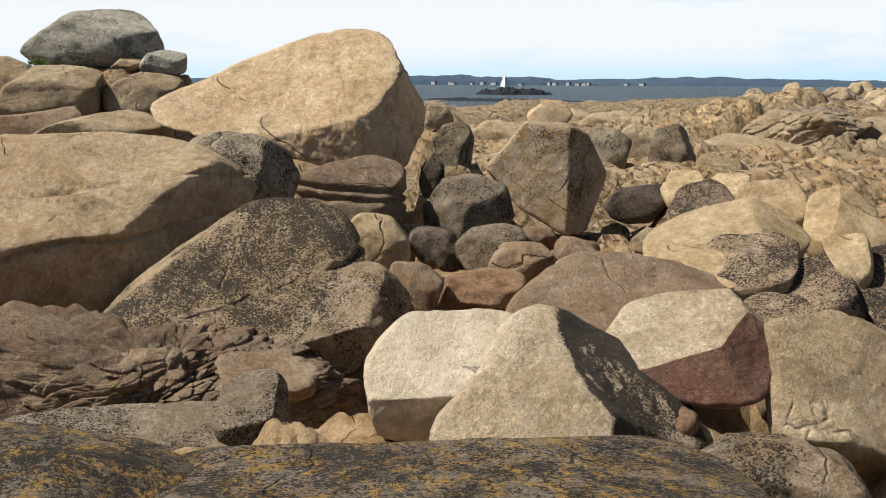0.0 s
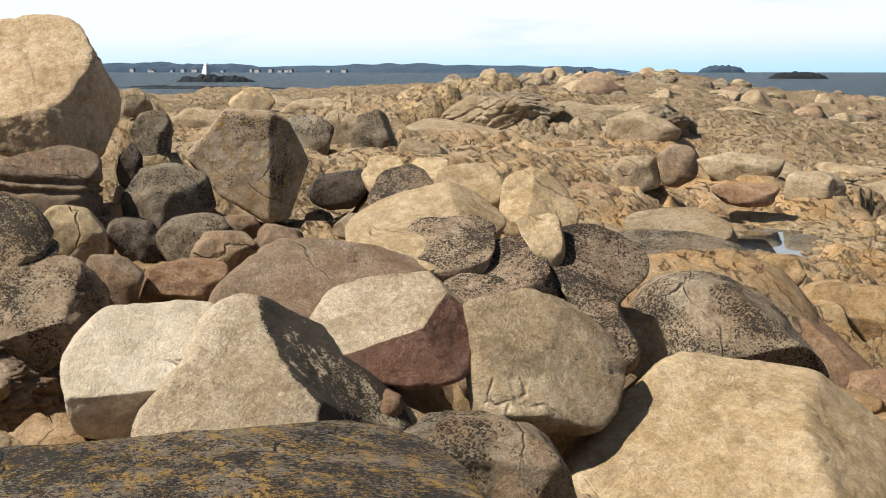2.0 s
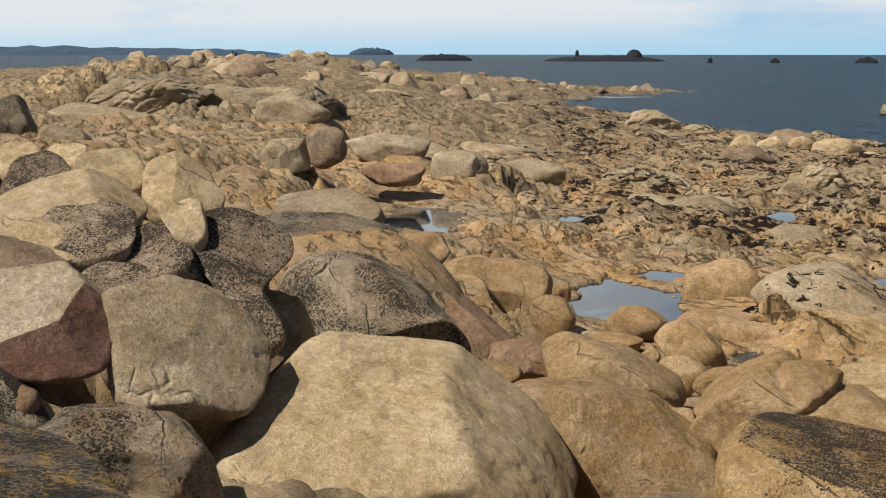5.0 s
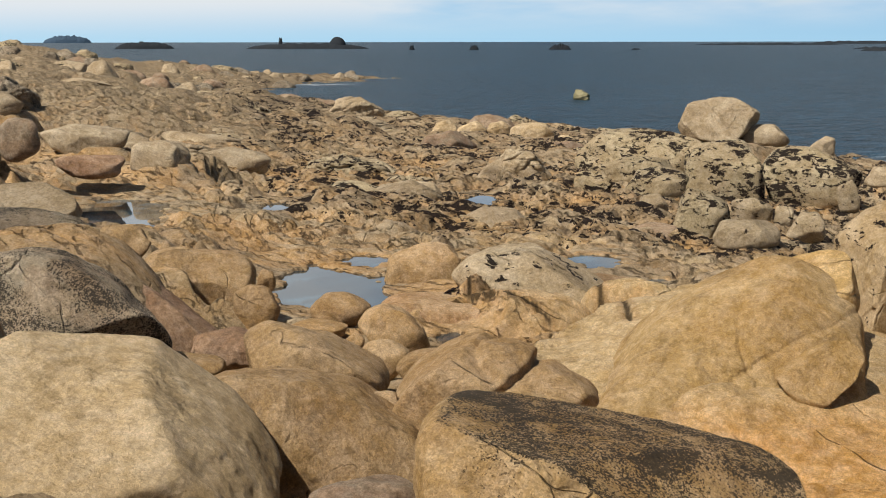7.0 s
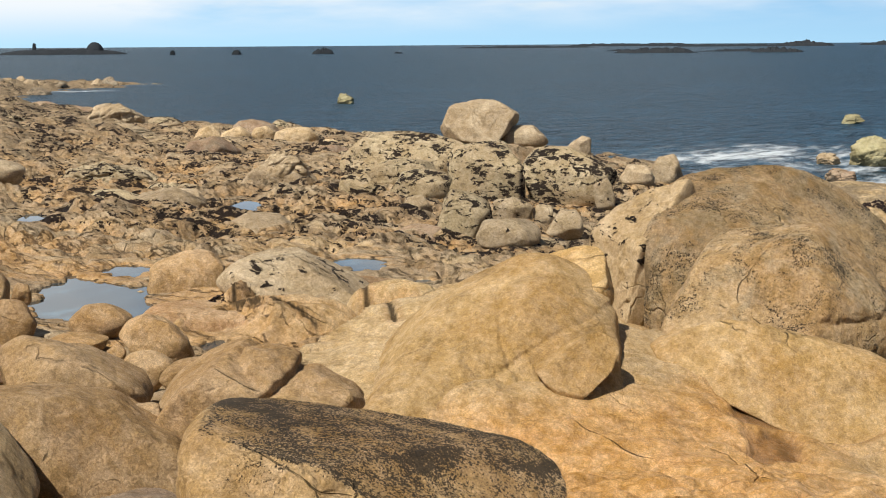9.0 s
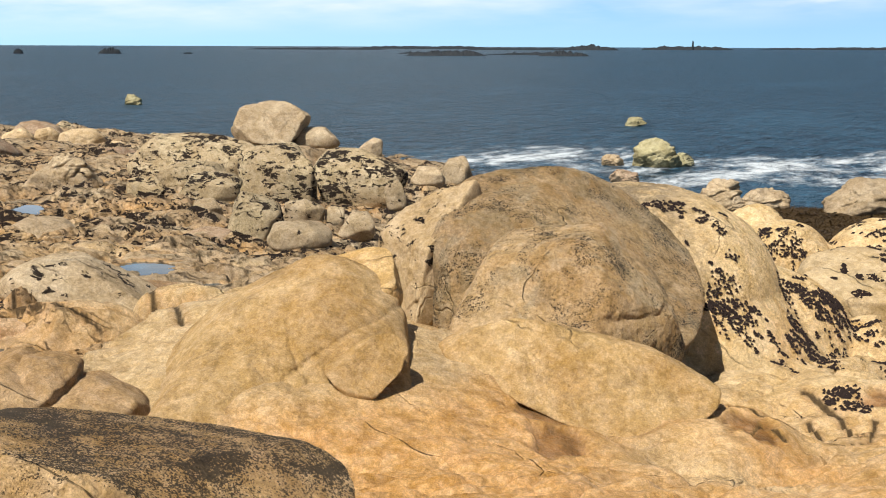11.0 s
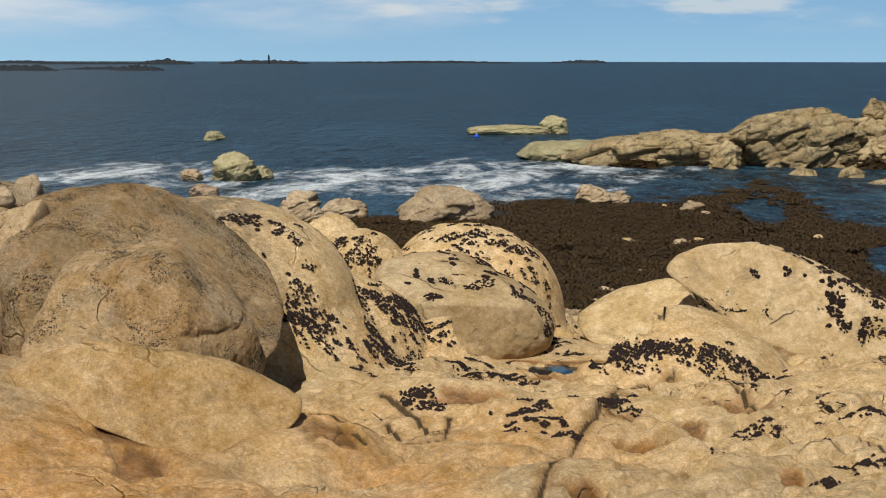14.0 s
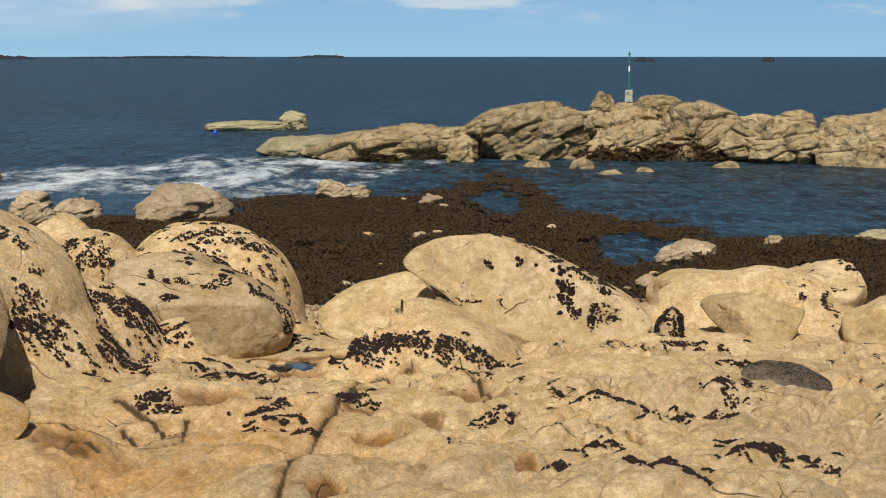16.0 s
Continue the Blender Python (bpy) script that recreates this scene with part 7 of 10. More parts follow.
rock("ledge", "long layered whaleback of grey-tan bedrock", -50.38, 23.01, 5.18, (2.72, 2.18, 1.04), 65.6, "tan", 330, 64, group="ledges on the plain", category="rock", cuts=((0.85, 0, -0.53, 0.54), (0.83, 0, 0.55, 1.16), (-0.55, 0, 0.83, 0.94), (-0.89, 0, 0.45, 0.9), (-0.99, 0, 0.16, 0.92),), foot=4.45, facets=4, sharp=30, rough=0.035, taper=0, power=3.2, wrinkle=0.9, broken=0.1, pace=1.1)
rock("ledge", "cracked shelf of tan bedrock on the plain", -52.87, 29.20, 4.80, (3.21, 2.57, 0.80), 61.2, "tan", 331, 48, group="ledges on the plain", category="rock", cuts=((0.95, 0, -0.32, 1.03), (0.89, 0, 0.47, 0.77), (-0.32, 0, 0.95, 0.83), (-0.65, 0, 0.76, 0.76), (-0.97, 0, 0.25, 0.81),), foot=4.24, facets=4, sharp=30, rough=0.035, taper=0, power=3.2, wrinkle=0.9, broken=0.1, pace=1.1)
rock("ledge", "angular upright block on the plain", -50.17, 29.89, 4.83, (1.31, 1.05, 0.78), 59.3, "grey", 332, 36, group="ledges on the plain", category="rock", cuts=((-0.7, 0, -0.71, 0.82), (0.74, 0, 0.67, 0.71), (-0.93, 0, 0.36, 0.87),), foot=4.28, facets=4, sharp=30, rough=0.035, taper=0, power=3.2, wrinkle=0.9, broken=0.1, pace=1.1)
rock("ledge", "long flat ledge of tan bedrock", -41.69, 28.31, 3.50, (1.67, 1.34, 0.55), 55.9, "tan", 333, 44, group="ledges on the plain", category="rock", cuts=((0.68, 0, 0.73, 0.93), (0.12, 0, 0.99, 0.96), (-0.47, 0, 0.88, 1.01), (-0.98, 0, 0.2, 0.95),), foot=3.11, facets=4, sharp=30, rough=0.035, taper=0, power=3.2, wrinkle=0.9, broken=0.1, pace=1.1)
rock("ledge", "long flat ledge of tan bedrock", -36.87, 28.17, 3.31, (1.41, 1.13, 0.55), 52.6, "tan", 334, 44, group="ledges on the plain", category="rock", cuts=((-0.86, 0, -0.52, 0.69), (0.94, 0, -0.34, 0.94), (0.9, 0, 0.44, 0.89), (0.39, 0, 0.92, 0.87), (-0.2, 0, 0.98, 1.0), (-0.92, 0, 0.38, 1.05),), foot=2.93, facets=4, sharp=30, rough=0.035, taper=0, power=3.2, wrinkle=0.9, broken=0.1, pace=1.1)
rock("ledge", "dark-edged ledge of tan bedrock", -32.21, 22.68, 3.05, (0.73, 0.58, 0.41), 54.9, "tufted", 335, 36, group="ledges on the plain", category="rock", cuts=((-0.86, 0, -0.51, 0.78), (0.86, 0, -0.51, 0.72), (0.89, 0, 0.46, 1.01), (-0.84, 0, 0.54, 0.93),), foot=2.77, facets=4, sharp=30, rough=0.035, taper=0, power=3.2, wrinkle=0.9, broken=0.1, pace=1.1)
rock("ledge", "low grey ledge on the plain", -44.40, 19.22, 3.98, (1.44, 1.15, 0.47), 66.7, "tan", 336, 40, group="ledges on the plain", category="rock", cuts=((-0.91, 0, -0.42, 0.89), (0.99, 0, -0.17, 0.91), (0.68, 0, 0.73, 0.99), (-0.12, 0, 0.99, 0.95), (-0.91, 0, 0.41, 0.93),), foot=3.65, facets=4, sharp=30, rough=0.035, taper=0, power=3.2, wrinkle=0.9, broken=0.1, pace=1.1)
rock("ledge", "low rusty ledge on the plain", -38.47, 20.07, 3.82, (0.96, 0.77, 0.49), 62.6, "rusty", 337, 40, group="ledges on the plain", category="rock", cuts=((-0.95, 0, -0.31, 0.87), (0.98, 0, -0.21, 0.89), (0.87, 0, 0.5, 1.07), (-0.11, 0, 0.99, 0.92), (-0.7, 0, 0.71, 0.9),), foot=3.48, facets=4, sharp=30, rough=0.035, taper=0, power=3.2, wrinkle=0.9, broken=0.1, pace=1.1)
rock("ledge", "tan ledge tufted with black weed", -65.12, 55.25, 2.18, (1.95, 1.56, 1.15), 49.7, "tufted", 338, 40, group="ledges by the sea", category="rock", cuts=((0.94, 0, 0.35, 0.71), (0.58, 0, 0.82, 0.74), (-0.59, 0, 0.81, 0.88), (-0.99, 0, 0.14, 0.89),), foot=1.38, facets=4, sharp=30, rough=0.035, taper=0, power=3.2, wrinkle=0.9, broken=0.1, pace=1.1)
rock("ledge", "tan ledge tufted with black weed", -64.69, 63.15, 2.49, (1.79, 1.43, 0.99), 45.7, "tan", 339, 36, group="ledges by the sea", category="rock", cuts=((0.74, 0, 0.67, 0.79), (-0.31, 0, 0.95, 0.91), (-0.94, 0, 0.35, 0.78),), foot=1.79, facets=4, sharp=30, rough=0.035, taper=0, power=3.2, wrinkle=0.9, broken=0.1, pace=1.1)
rock("ledge", "tan ledge tufted with black weed", -57.47, 56.22, 1.84, (3.18, 2.54, 0.80), 45.6, "dotted", 340, 44, group="ledges by the sea", category="rock", cuts=((-0.74, 0, -0.67, 0.86), (0.79, 0, 0.62, 0.81), (0.15, 0, 0.99, 0.91), (-0.93, 0, 0.36, 0.87),), foot=1.28, facets=4, sharp=30, rough=0.035, taper=0, power=3.2, wrinkle=0.9, broken=0.1, pace=1.1)
rock("ledge", "worn tan hump pitted with black holes", -31.77, 39.12, 2.50, (1.17, 0.93, 0.70), 39.0, "dotted", 341, 44, group="ledges by the sea", category="rock", cuts=((0.97, 0, -0.26, 1.01), (0.86, 0, 0.51, 0.77), (-0.35, 0, 0.94, 0.83), (-0.89, 0, 0.46, 0.61),), foot=2.01, facets=4, sharp=30, rough=0.035, taper=0, power=3.2, wrinkle=0.9, broken=0.1, pace=1.1)
rock("ledge", "tan ledge tufted with black weed", -33.28, 35.14, 1.85, (1.34, 1.07, 0.58), 43.4, "tufted", 342, 44, group="ledges by the sea", category="rock", cuts=((-0.84, 0, -0.54, 0.9), (0.99, 0, -0.17, 0.94), (0.85, 0, 0.52, 1.0), (-0.2, 0, 0.98, 0.87), (-0.85, 0, 0.53, 0.79),), foot=1.44, facets=4, sharp=30, rough=0.035, taper=0, power=3.2, wrinkle=0.9, broken=0.1, pace=1.1)
rock("ledge", "tan ledge tufted with black weed", -37.77, 36.32, 2.11, (1.83, 1.46, 0.70), 46.1, "tufted", 343, 44, group="ledges by the sea", category="rock", cuts=((-0.85, 0, -0.52, 0.94), (0.83, 0, -0.56, 0.98), (0.95, 0, 0.32, 0.86), (0.65, 0, 0.76, 0.82), (-0.42, 0, 0.91, 0.87), (-0.91, 0, 0.42, 0.83),), foot=1.62, facets=4, sharp=30, rough=0.035, taper=0, power=3.2, wrinkle=0.9, broken=0.1, pace=1.1)
rock("ledge", "smooth low swell of tan bedrock", -29.39, 30.55, 2.22, (1.34, 1.07, 0.58), 43.8, "tan", 344, 44, group="ledges by the sea", category="rock", cuts=((-0.66, 0, -0.75, 0.92), (0.76, 0, 0.65, 0.93), (-0.39, 0, 0.92, 0.78), (-0.85, 0, 0.52, 0.68),), foot=1.81, facets=4, sharp=30, rough=0.035, taper=0, power=3.2, wrinkle=0.9, broken=0.03, pace=1.1)

rock("crest", "crest of broken granite under the beacon", 19.31, 100.05, 2.18, (3.36, 2.35, 1.62), -11.0, "islet", 326, 40, whole="islet", cuts=((0.94, 0, 0.34, 0.68), (0.75, 0, 0.66, 0.78), (-0.36, 0, 0.93, 0.88), (-0.91, 0, 0.41, 0.58),), facets=5, sharp=34, rough=0.035, taper=0, power=3.2, wrinkle=0.5, broken=0.14, pace=1.2)

# stones and domes round the pools
rock("boulder", "smooth tan boulder by the pools", -15.90, 11.11, 4.15, (0.46, 0.37, 0.40), 55.2, "honey", 167, 20, group="boulders by the pools", category="boulder", cuts=((-0.81, 0, 0.58, 0.85), (0.09, 0, 1.0, 0.97), (0.81, 0, 0.58, 1.07), (0.81, 0, -0.58, 0.55), (-0.86, 0, -0.51, 0.82), (0.1, -0.66, 0.75, 0.84), (-0.25, -0.95, 0.15, 0.86)), foot=3.97, facets=2, rough=0.025, taper=0, sharp=36, power=3.2)
rock("boulder", "smooth tan boulder by the pools", -14.18, 11.08, 3.80, (0.76, 0.61, 0.65), 52.0, "honey", 168, 35, group="boulders by the pools", category="boulder", cuts=((0.04, 0, 1.0, 0.97), (0.14, 0, 0.99, 0.98), (0.85, 0, 0.52, 1.15), (1.0, 0, -0.09, 0.94), (-0.83, 0, -0.56, 0.45), (0.1, -0.66, 0.75, 0.84), (-0.25, -0.95, 0.15, 0.86)), foot=3.5, facets=2, rough=0.025, taper=0, sharp=36, power=3.2)
rock("boulder", "smooth tan boulder by the pools", -13.18, 11.20, 3.74, (0.29, 0.24, 0.33), 49.6, "honey", 169, 16, group="boulders by the pools", category="boulder", cuts=((-0.99, 0, 0.16, 0.97), (-0.46, 0, 0.89, 0.97), (0.22, 0, 0.97, 0.93), (0.83, 0, 0.55, 0.9), (0.91, 0, -0.42, 0.85), (0.1, -0.66, 0.75, 0.84), (-0.25, -0.95, 0.15, 0.86)), foot=3.59, facets=2, rough=0.025, taper=0, sharp=36, power=3.2)
rock("boulder", "smooth tan boulder by the pools", -15.00, 12.92, 3.70, (0.13, 0.11, 0.16), 49.2, "honey", 170, 12, group="boulders by the pools", category="boulder", cuts=((-0.96, 0, 0.27, 0.83), (0.17, 0, 0.99, 0.89), (0.99, 0, 0.1, 0.96), (0.1, -0.66, 0.75, 0.84), (-0.25, -0.95, 0.15, 0.86)), foot=3.63, facets=2, rough=0.025, taper=0, sharp=36, power=3.2)
rock("boulder", "smooth tan boulder by the pools", -12.29, 9.11, 3.98, (0.67, 0.54, 0.54), 53.6, "rusty", 171, 36, group="boulders by the pools", category="boulder", cuts=((-0.82, 0, 0.57, 1.09), (0.23, 0, 0.97, 0.83), (0.7, 0, 0.71, 0.51), (-0.87, 0, -0.5, 0.63), (0.1, -0.66, 0.75, 0.84), (-0.25, -0.95, 0.15, 0.86)), foot=3.74, facets=2, rough=0.025, taper=0, sharp=36, power=3.2)
rock("boulder", "smooth tan boulder by the pools", -11.00, 8.98, 3.97, (0.35, 0.28, 0.19), 50.8, "rusty", 172, 20, group="boulders by the pools", category="boulder", cuts=((-0.99, 0, 0.14, 1.0), (-0.13, 0, 0.99, 0.97), (0.63, 0, 0.77, 0.89), (0.97, 0, 0.24, 0.92), (0.1, -0.66, 0.75, 0.84), (-0.25, -0.95, 0.15, 0.86)), foot=3.89, facets=2, rough=0.025, taper=0, sharp=36, power=3.2)
rock("boulder", "smooth tan boulder by the pools", -10.13, 9.37, 3.88, (0.73, 0.58, 0.46), 47.1, "honey", 173, 43, group="boulders by the pools", category="boulder", cuts=((0.38, 0, 0.92, 0.6), (0.48, 0, 0.88, 0.53), (0.73, 0, 0.68, 0.51), (0.92, 0, 0.38, 0.74), (-0.99, 0, -0.16, 0.86), (0.1, -0.66, 0.75, 0.84), (-0.25, -0.95, 0.15, 0.86)), foot=3.68, facets=2, rough=0.025, taper=0, sharp=36, power=3.2)
rock("boulder", "smooth tan boulder by the pools", -8.53, 7.86, 3.45, (0.97, 0.78, 0.99), 47.2, "honey", 174, 76, group="boulders by the pools", category="boulder", cuts=((-0.99, 0, 0.16, 1.08), (-0.03, 0, 1.0, 1.01), (0.27, 0, 0.96, 0.88), (0.54, 0, 0.84, 0.82), (0.61, 0, 0.79, 0.82), (0.93, 0, 0.36, 0.92), (-0.99, 0, -0.12, 0.93), (0.1, -0.66, 0.75, 0.84), (-0.25, -0.95, 0.15, 0.86)), foot=3.02, facets=2, rough=0.025, taper=0, sharp=36, power=3.2)
rock("boulder", "smooth tan boulder by the pools", -8.48, 8.63, 3.82, (0.16, 0.13, 0.21), 44.3, "honey", 175, 15, group="boulders by the pools", category="boulder", cuts=((-0.54, 0, 0.84, 1.05), (0.16, 0, 0.99, 0.93), (0.94, 0, 0.33, 0.93), (0.1, -0.66, 0.75, 0.84), (-0.25, -0.95, 0.15, 0.86)), foot=3.73, facets=2, rough=0.025, taper=0, sharp=36, power=3.2)
rock("boulder", "smooth tan boulder by the pools", -10.57, 8.23, 3.93, (0.32, 0.26, 0.20), 52.2, "honey", 176, 20, group="boulders by the pools", category="boulder", cuts=((0.24, 0, 0.97, 0.73), (0.98, 0, -0.22, 0.86), (-0.95, 0, -0.32, 0.63), (0.1, -0.66, 0.75, 0.84), (-0.25, -0.95, 0.15, 0.86)), foot=3.85, facets=2, rough=0.025, taper=0, sharp=36, power=3.2)
rock("stone", "wave-rounded tan stone by a pool", -12.86, 12.30, 3.64, (0.39, 0.31, 0.23), 46.2, "honey", 177, 18, group="rounded stones by the pool", category="stone", cuts=((-0.82, 0, 0.57, 0.89), (-0.16, 0, 0.99, 0.97), (0.62, 0, 0.78, 0.84), (0.92, 0, -0.38, 0.82), (-0.97, 0, -0.24, 0.94), (0.1, -0.66, 0.75, 0.84), (-0.25, -0.95, 0.15, 0.86)), foot=3.52, facets=0, rough=0.015, power=2.3, taper=0, sharp=36)
rock("stone", "wave-rounded tan stone by a pool", -11.12, 11.50, 3.71, (0.42, 0.34, 0.34), 43.9, "honey", 178, 22, group="rounded stones by the pool", category="stone", cuts=((-0.95, 0, 0.32, 1.04), (-0.36, 0, 0.93, 1.06), (0.4, 0, 0.92, 0.77), (0.72, 0, 0.7, 0.69), (0.96, 0, 0.27, 0.85), (-0.85, 0, -0.53, 0.69), (0.1, -0.66, 0.75, 0.84), (-0.25, -0.95, 0.15, 0.86)), foot=3.51, facets=0, rough=0.015, power=2.3, taper=0, sharp=36)
rock("stone", "wave-rounded tan stone by a pool", -10.50, 10.71, 3.63, (0.27, 0.21, 0.22), 44.3, "honey", 179, 14, group="rounded stones by the pool", category="stone", cuts=((-0.75, 0, 0.67, 1.11), (0.08, 0, 1.0, 0.95), (0.68, 0, 0.73, 0.89), (0.86, 0, -0.51, 0.71), (-0.87, 0, -0.49, 0.61), (0.1, -0.66, 0.75, 0.84), (-0.25, -0.95, 0.15, 0.86)), foot=3.51, facets=0, rough=0.015, power=2.3, taper=0, sharp=36)
rock("stone", "wave-rounded tan stone by a pool", -12.60, 11.70, 3.52, (0.36, 0.29, 0.12), 47.1, "honey", 180, 17, group="rounded stones by the pool", category="stone", cuts=((-0.8, 0, 0.6, 1.02), (0.38, 0, 0.92, 0.72), (0.98, 0, -0.19, 0.91), (-0.93, 0, -0.37, 0.8), (0.1, -0.66, 0.75, 0.84), (-0.25, -0.95, 0.15, 0.86)), foot=3.46, facets=0, rough=0.015, power=2.3, taper=0, sharp=36)
rock("stone", "wave-rounded tan stone by a pool", -11.17, 10.88, 3.67, (0.14, 0.11, 0.15), 45.6, "honey", 181, 12, group="rounded stones by the pool", category="stone", cuts=((-0.67, 0, 0.74, 0.67), (0.41, 0, 0.91, 0.96), (0.98, 0, -0.18, 0.87), (0.1, -0.66, 0.75, 0.84), (-0.25, -0.95, 0.15, 0.86)), foot=3.59, facets=0, rough=0.015, power=2.3, taper=0, sharp=36)
rock("stone", "wave-rounded tan stone by a pool", -9.91, 10.72, 3.67, (0.35, 0.28, 0.19), 42.5, "honey", 182, 20, group="rounded stones by the pool", category="stone", cuts=((-0.75, 0, 0.67, 0.63), (-0.42, 0, 0.91, 0.56), (-0.86, 0, -0.51, 0.95), (0.1, -0.66, 0.75, 0.84), (-0.25, -0.95, 0.15, 0.86)), foot=3.57, facets=0, rough=0.015, power=2.3, taper=0, sharp=36)
rock("boulder", "blond boulder split by a diagonal crack", -7.85, 9.33, 3.98, (0.91, 0.73, 0.51), 39.6, "honey", 183, 62, group="boulders by the pools", category="boulder", cuts=((-0.9, 0, 0.44, 0.83), (-0.77, 0, 0.64, 0.79), (-0.59, 0, 0.81, 0.85), (0.2, 0, 0.98, 0.96), (0.68, 0, 0.73, 0.85), (0.72, 0, 0.7, 0.85), (0.9, 0, 0.44, 0.91), (0.84, 0, -0.54, 0.83), (-0.97, 0, -0.25, 1.01), (0.1, -0.66, 0.75, 0.84), (-0.25, -0.95, 0.15, 0.86)), foot=3.77, facets=1, grooves=[(0.75, -0.1, -0.55, 0.0, 0.1), (0.75, -0.2, 0.55, 0.45, 0.07)], taper=0, sharp=36, rough=0.03, power=3.2)
rock("boulder", "long boulder with a black lichen back", -5.19, 7.47, 4.29, (1.31, 0.99, 0.51), 34.9, "backed", 184, 100, group="boulders by the pools", category="boulder", cuts=((-0.06, 0, -1.0, 0.94), (1.0, 0, 0.08, 0.91), (0.86, 0, 0.52, 0.58), (0.82, 0, 0.58, 0.56), (0.54, 0, 0.84, 0.63), (0.29, 0, 0.96, 0.79), (-0.04, -0.9, 0.44, 0.71), (0.43, -0.0, 0.9, 0.25), (0.76, -0.36, 0.54, 0.21),), foot=3.83, facets=0, sharp=30, rough=0.022, taper=0, power=3.0, wrinkle=0.5)
rock("boulder", "low brown rock among the boulders", -6.67, 6.62, 3.86, (0.39, 0.32, 0.25), 45.4, "brown", 185, 34, group="boulders by the pools", category="boulder", cuts=((-0.6, 0, 0.8, 1.06), (-0.03, 0, 1.0, 0.99), (0.51, 0, 0.86, 1.02), (1.0, 0, -0.09, 0.94), (-0.99, 0, -0.14, 0.91), (0.1, -0.66, 0.75, 0.84), (-0.25, -0.95, 0.15, 0.86)), foot=3.76, taper=0, facets=6, sharp=36, rough=0.03, power=3.2)
rock("outcrop", "worn granite dome with a few black tufts", -14.89, 16.06, 3.28, (0.64, 0.51, 0.61), 42.7, "honey", 186, 24, group="domes by the pools", category="outcrop", cuts=((-0.99, 0, 0.14, 0.94), (-0.62, 0, 0.78, 1.02), (0.04, 0, 1.0, 0.98), (0.78, 0, 0.63, 1.06), (0.99, 0, 0.15, 0.95), (0.1, -0.66, 0.75, 0.84), (-0.25, -0.95, 0.15, 0.86)), foot=3.01, taper=0, facets=6, sharp=36, rough=0.03, power=3.2)
rock("outcrop", "worn granite dome with a few black tufts", -12.89, 16.44, 3.13, (1.33, 1.06, 0.90), 37.8, "dotted", 187, 52, group="domes by the pools", category="outcrop", cuts=((-0.94, 0, 0.35, 1.14), (-0.33, 0, 0.94, 1.14), (0.13, 0, 0.99, 0.91), (0.65, 0, 0.76, 0.63), (0.7, 0, 0.71, 0.61), (0.8, 0, 0.6, 0.68), (-0.88, 0, -0.47, 0.62), (0.1, -0.66, 0.75, 0.84), (-0.25, -0.95, 0.15, 0.86)), foot=2.73, taper=0, facets=6, sharp=36, rough=0.03, power=3.2)
rock("outcrop", "worn granite dome with a few black tufts", -12.89, 14.50, 3.16, (1.09, 0.88, 0.38), 41.4, "apron", 188, 46, group="domes by the pools", category="outcrop", cuts=((-0.77, 0, 0.63, 1.13), (0.33, 0, 0.94, 0.73), (0.69, 0, 0.73, 0.72), (0.1, -0.66, 0.75, 0.84), (-0.25, -0.95, 0.15, 0.86)), foot=3.01, taper=0, facets=6, sharp=36, rough=0.03, power=3.2)
rock("outcrop", "worn granite dome with a few black tufts", -12.86, 18.32, 2.97, (0.99, 0.79, 0.36), 34.8, "apron", 189, 36, group="domes by the pools", category="outcrop", cuts=((-0.87, 0, 0.5, 1.05), (0.43, 0, 0.9, 0.63), (0.95, 0, 0.32, 0.79), (0.1, -0.66, 0.75, 0.84), (-0.25, -0.95, 0.15, 0.86)), foot=2.82, taper=0, facets=6, sharp=36, rough=0.03, power=3.2)

# the pale shelf to the north
rock("outcrop", "pale wave-worn granite dome with black mussel clusters", -2.53, 22.66, 2.96, (1.47, 1.18, 0.92), 6.4, "spotted", 190, 53, group="pale outcrops with mussels", category="outcrop", cuts=((-0.98, 0, 0.2, 1.05), (0.04, 0, 1.0, 0.97), (0.51, 0, 0.86, 0.74), (0.72, 0, 0.69, 0.72), (0.92, 0, 0.39, 0.84), (0.05, -0.5, 0.86, 0.78)), foot=2.55, rough=0.03, facets=2, taper=0, sharp=36, power=3.2)
rock("outcrop", "pale wedge of rock beneath the leaning boulder", 0.46, 23.80, 2.75, (1.07, 0.85, 0.64), -1.1, "pale", 191, 44, group="pale outcrops with mussels", category="outcrop", cuts=((0.97, 0, 0.24, 0.86), (0.87, 0, 0.5, 0.88), (-0.46, 0, 0.89, 0.69), (-0.7, 0, 0.72, 0.68), (-0.17, -0.64, 0.75, 0.19),), facets=0, sharp=36, rough=0.016, taper=0, power=3.2, wrinkle=0.3)
rock("boulder", "great pale leaning boulder with black mussel patches", 2.77, 22.53, 3.13, (2.02, 1.21, 1.05), -7.2, "spotted", 192, 84, category="boulder", cuts=((-0.85, 0, -0.52, 0.54), (-0.85, 0, -0.53, 0.54), (-0.82, 0, -0.57, 0.54), (-0.72, 0, -0.7, 0.59), (0.17, 0, -0.98, 1.01), (0.52, 0, -0.85, 1.1), (0.98, 0, -0.17, 1.05), (0.85, 0, 0.52, 0.65), (0.71, 0, 0.7, 0.52), (0.61, 0, 0.79, 0.58), (0.11, 0, 0.99, 0.91), (-0.56, 0, 0.83, 1.25), (-0.98, 0, 0.2, 1.1), (0.39, -0.78, 0.49, 0.2), (0.45, -0.68, 0.57, 0.24), (-0.07, -0.92, -0.39, 0.71), (0.55, -0.82, 0.12, 0.54),), facets=0, sharp=40, rough=0.016, taper=0, power=3.2, wrinkle=0.35, grooves=[(-0.55, -0.2, 0.8, 0.3, 0.03)])
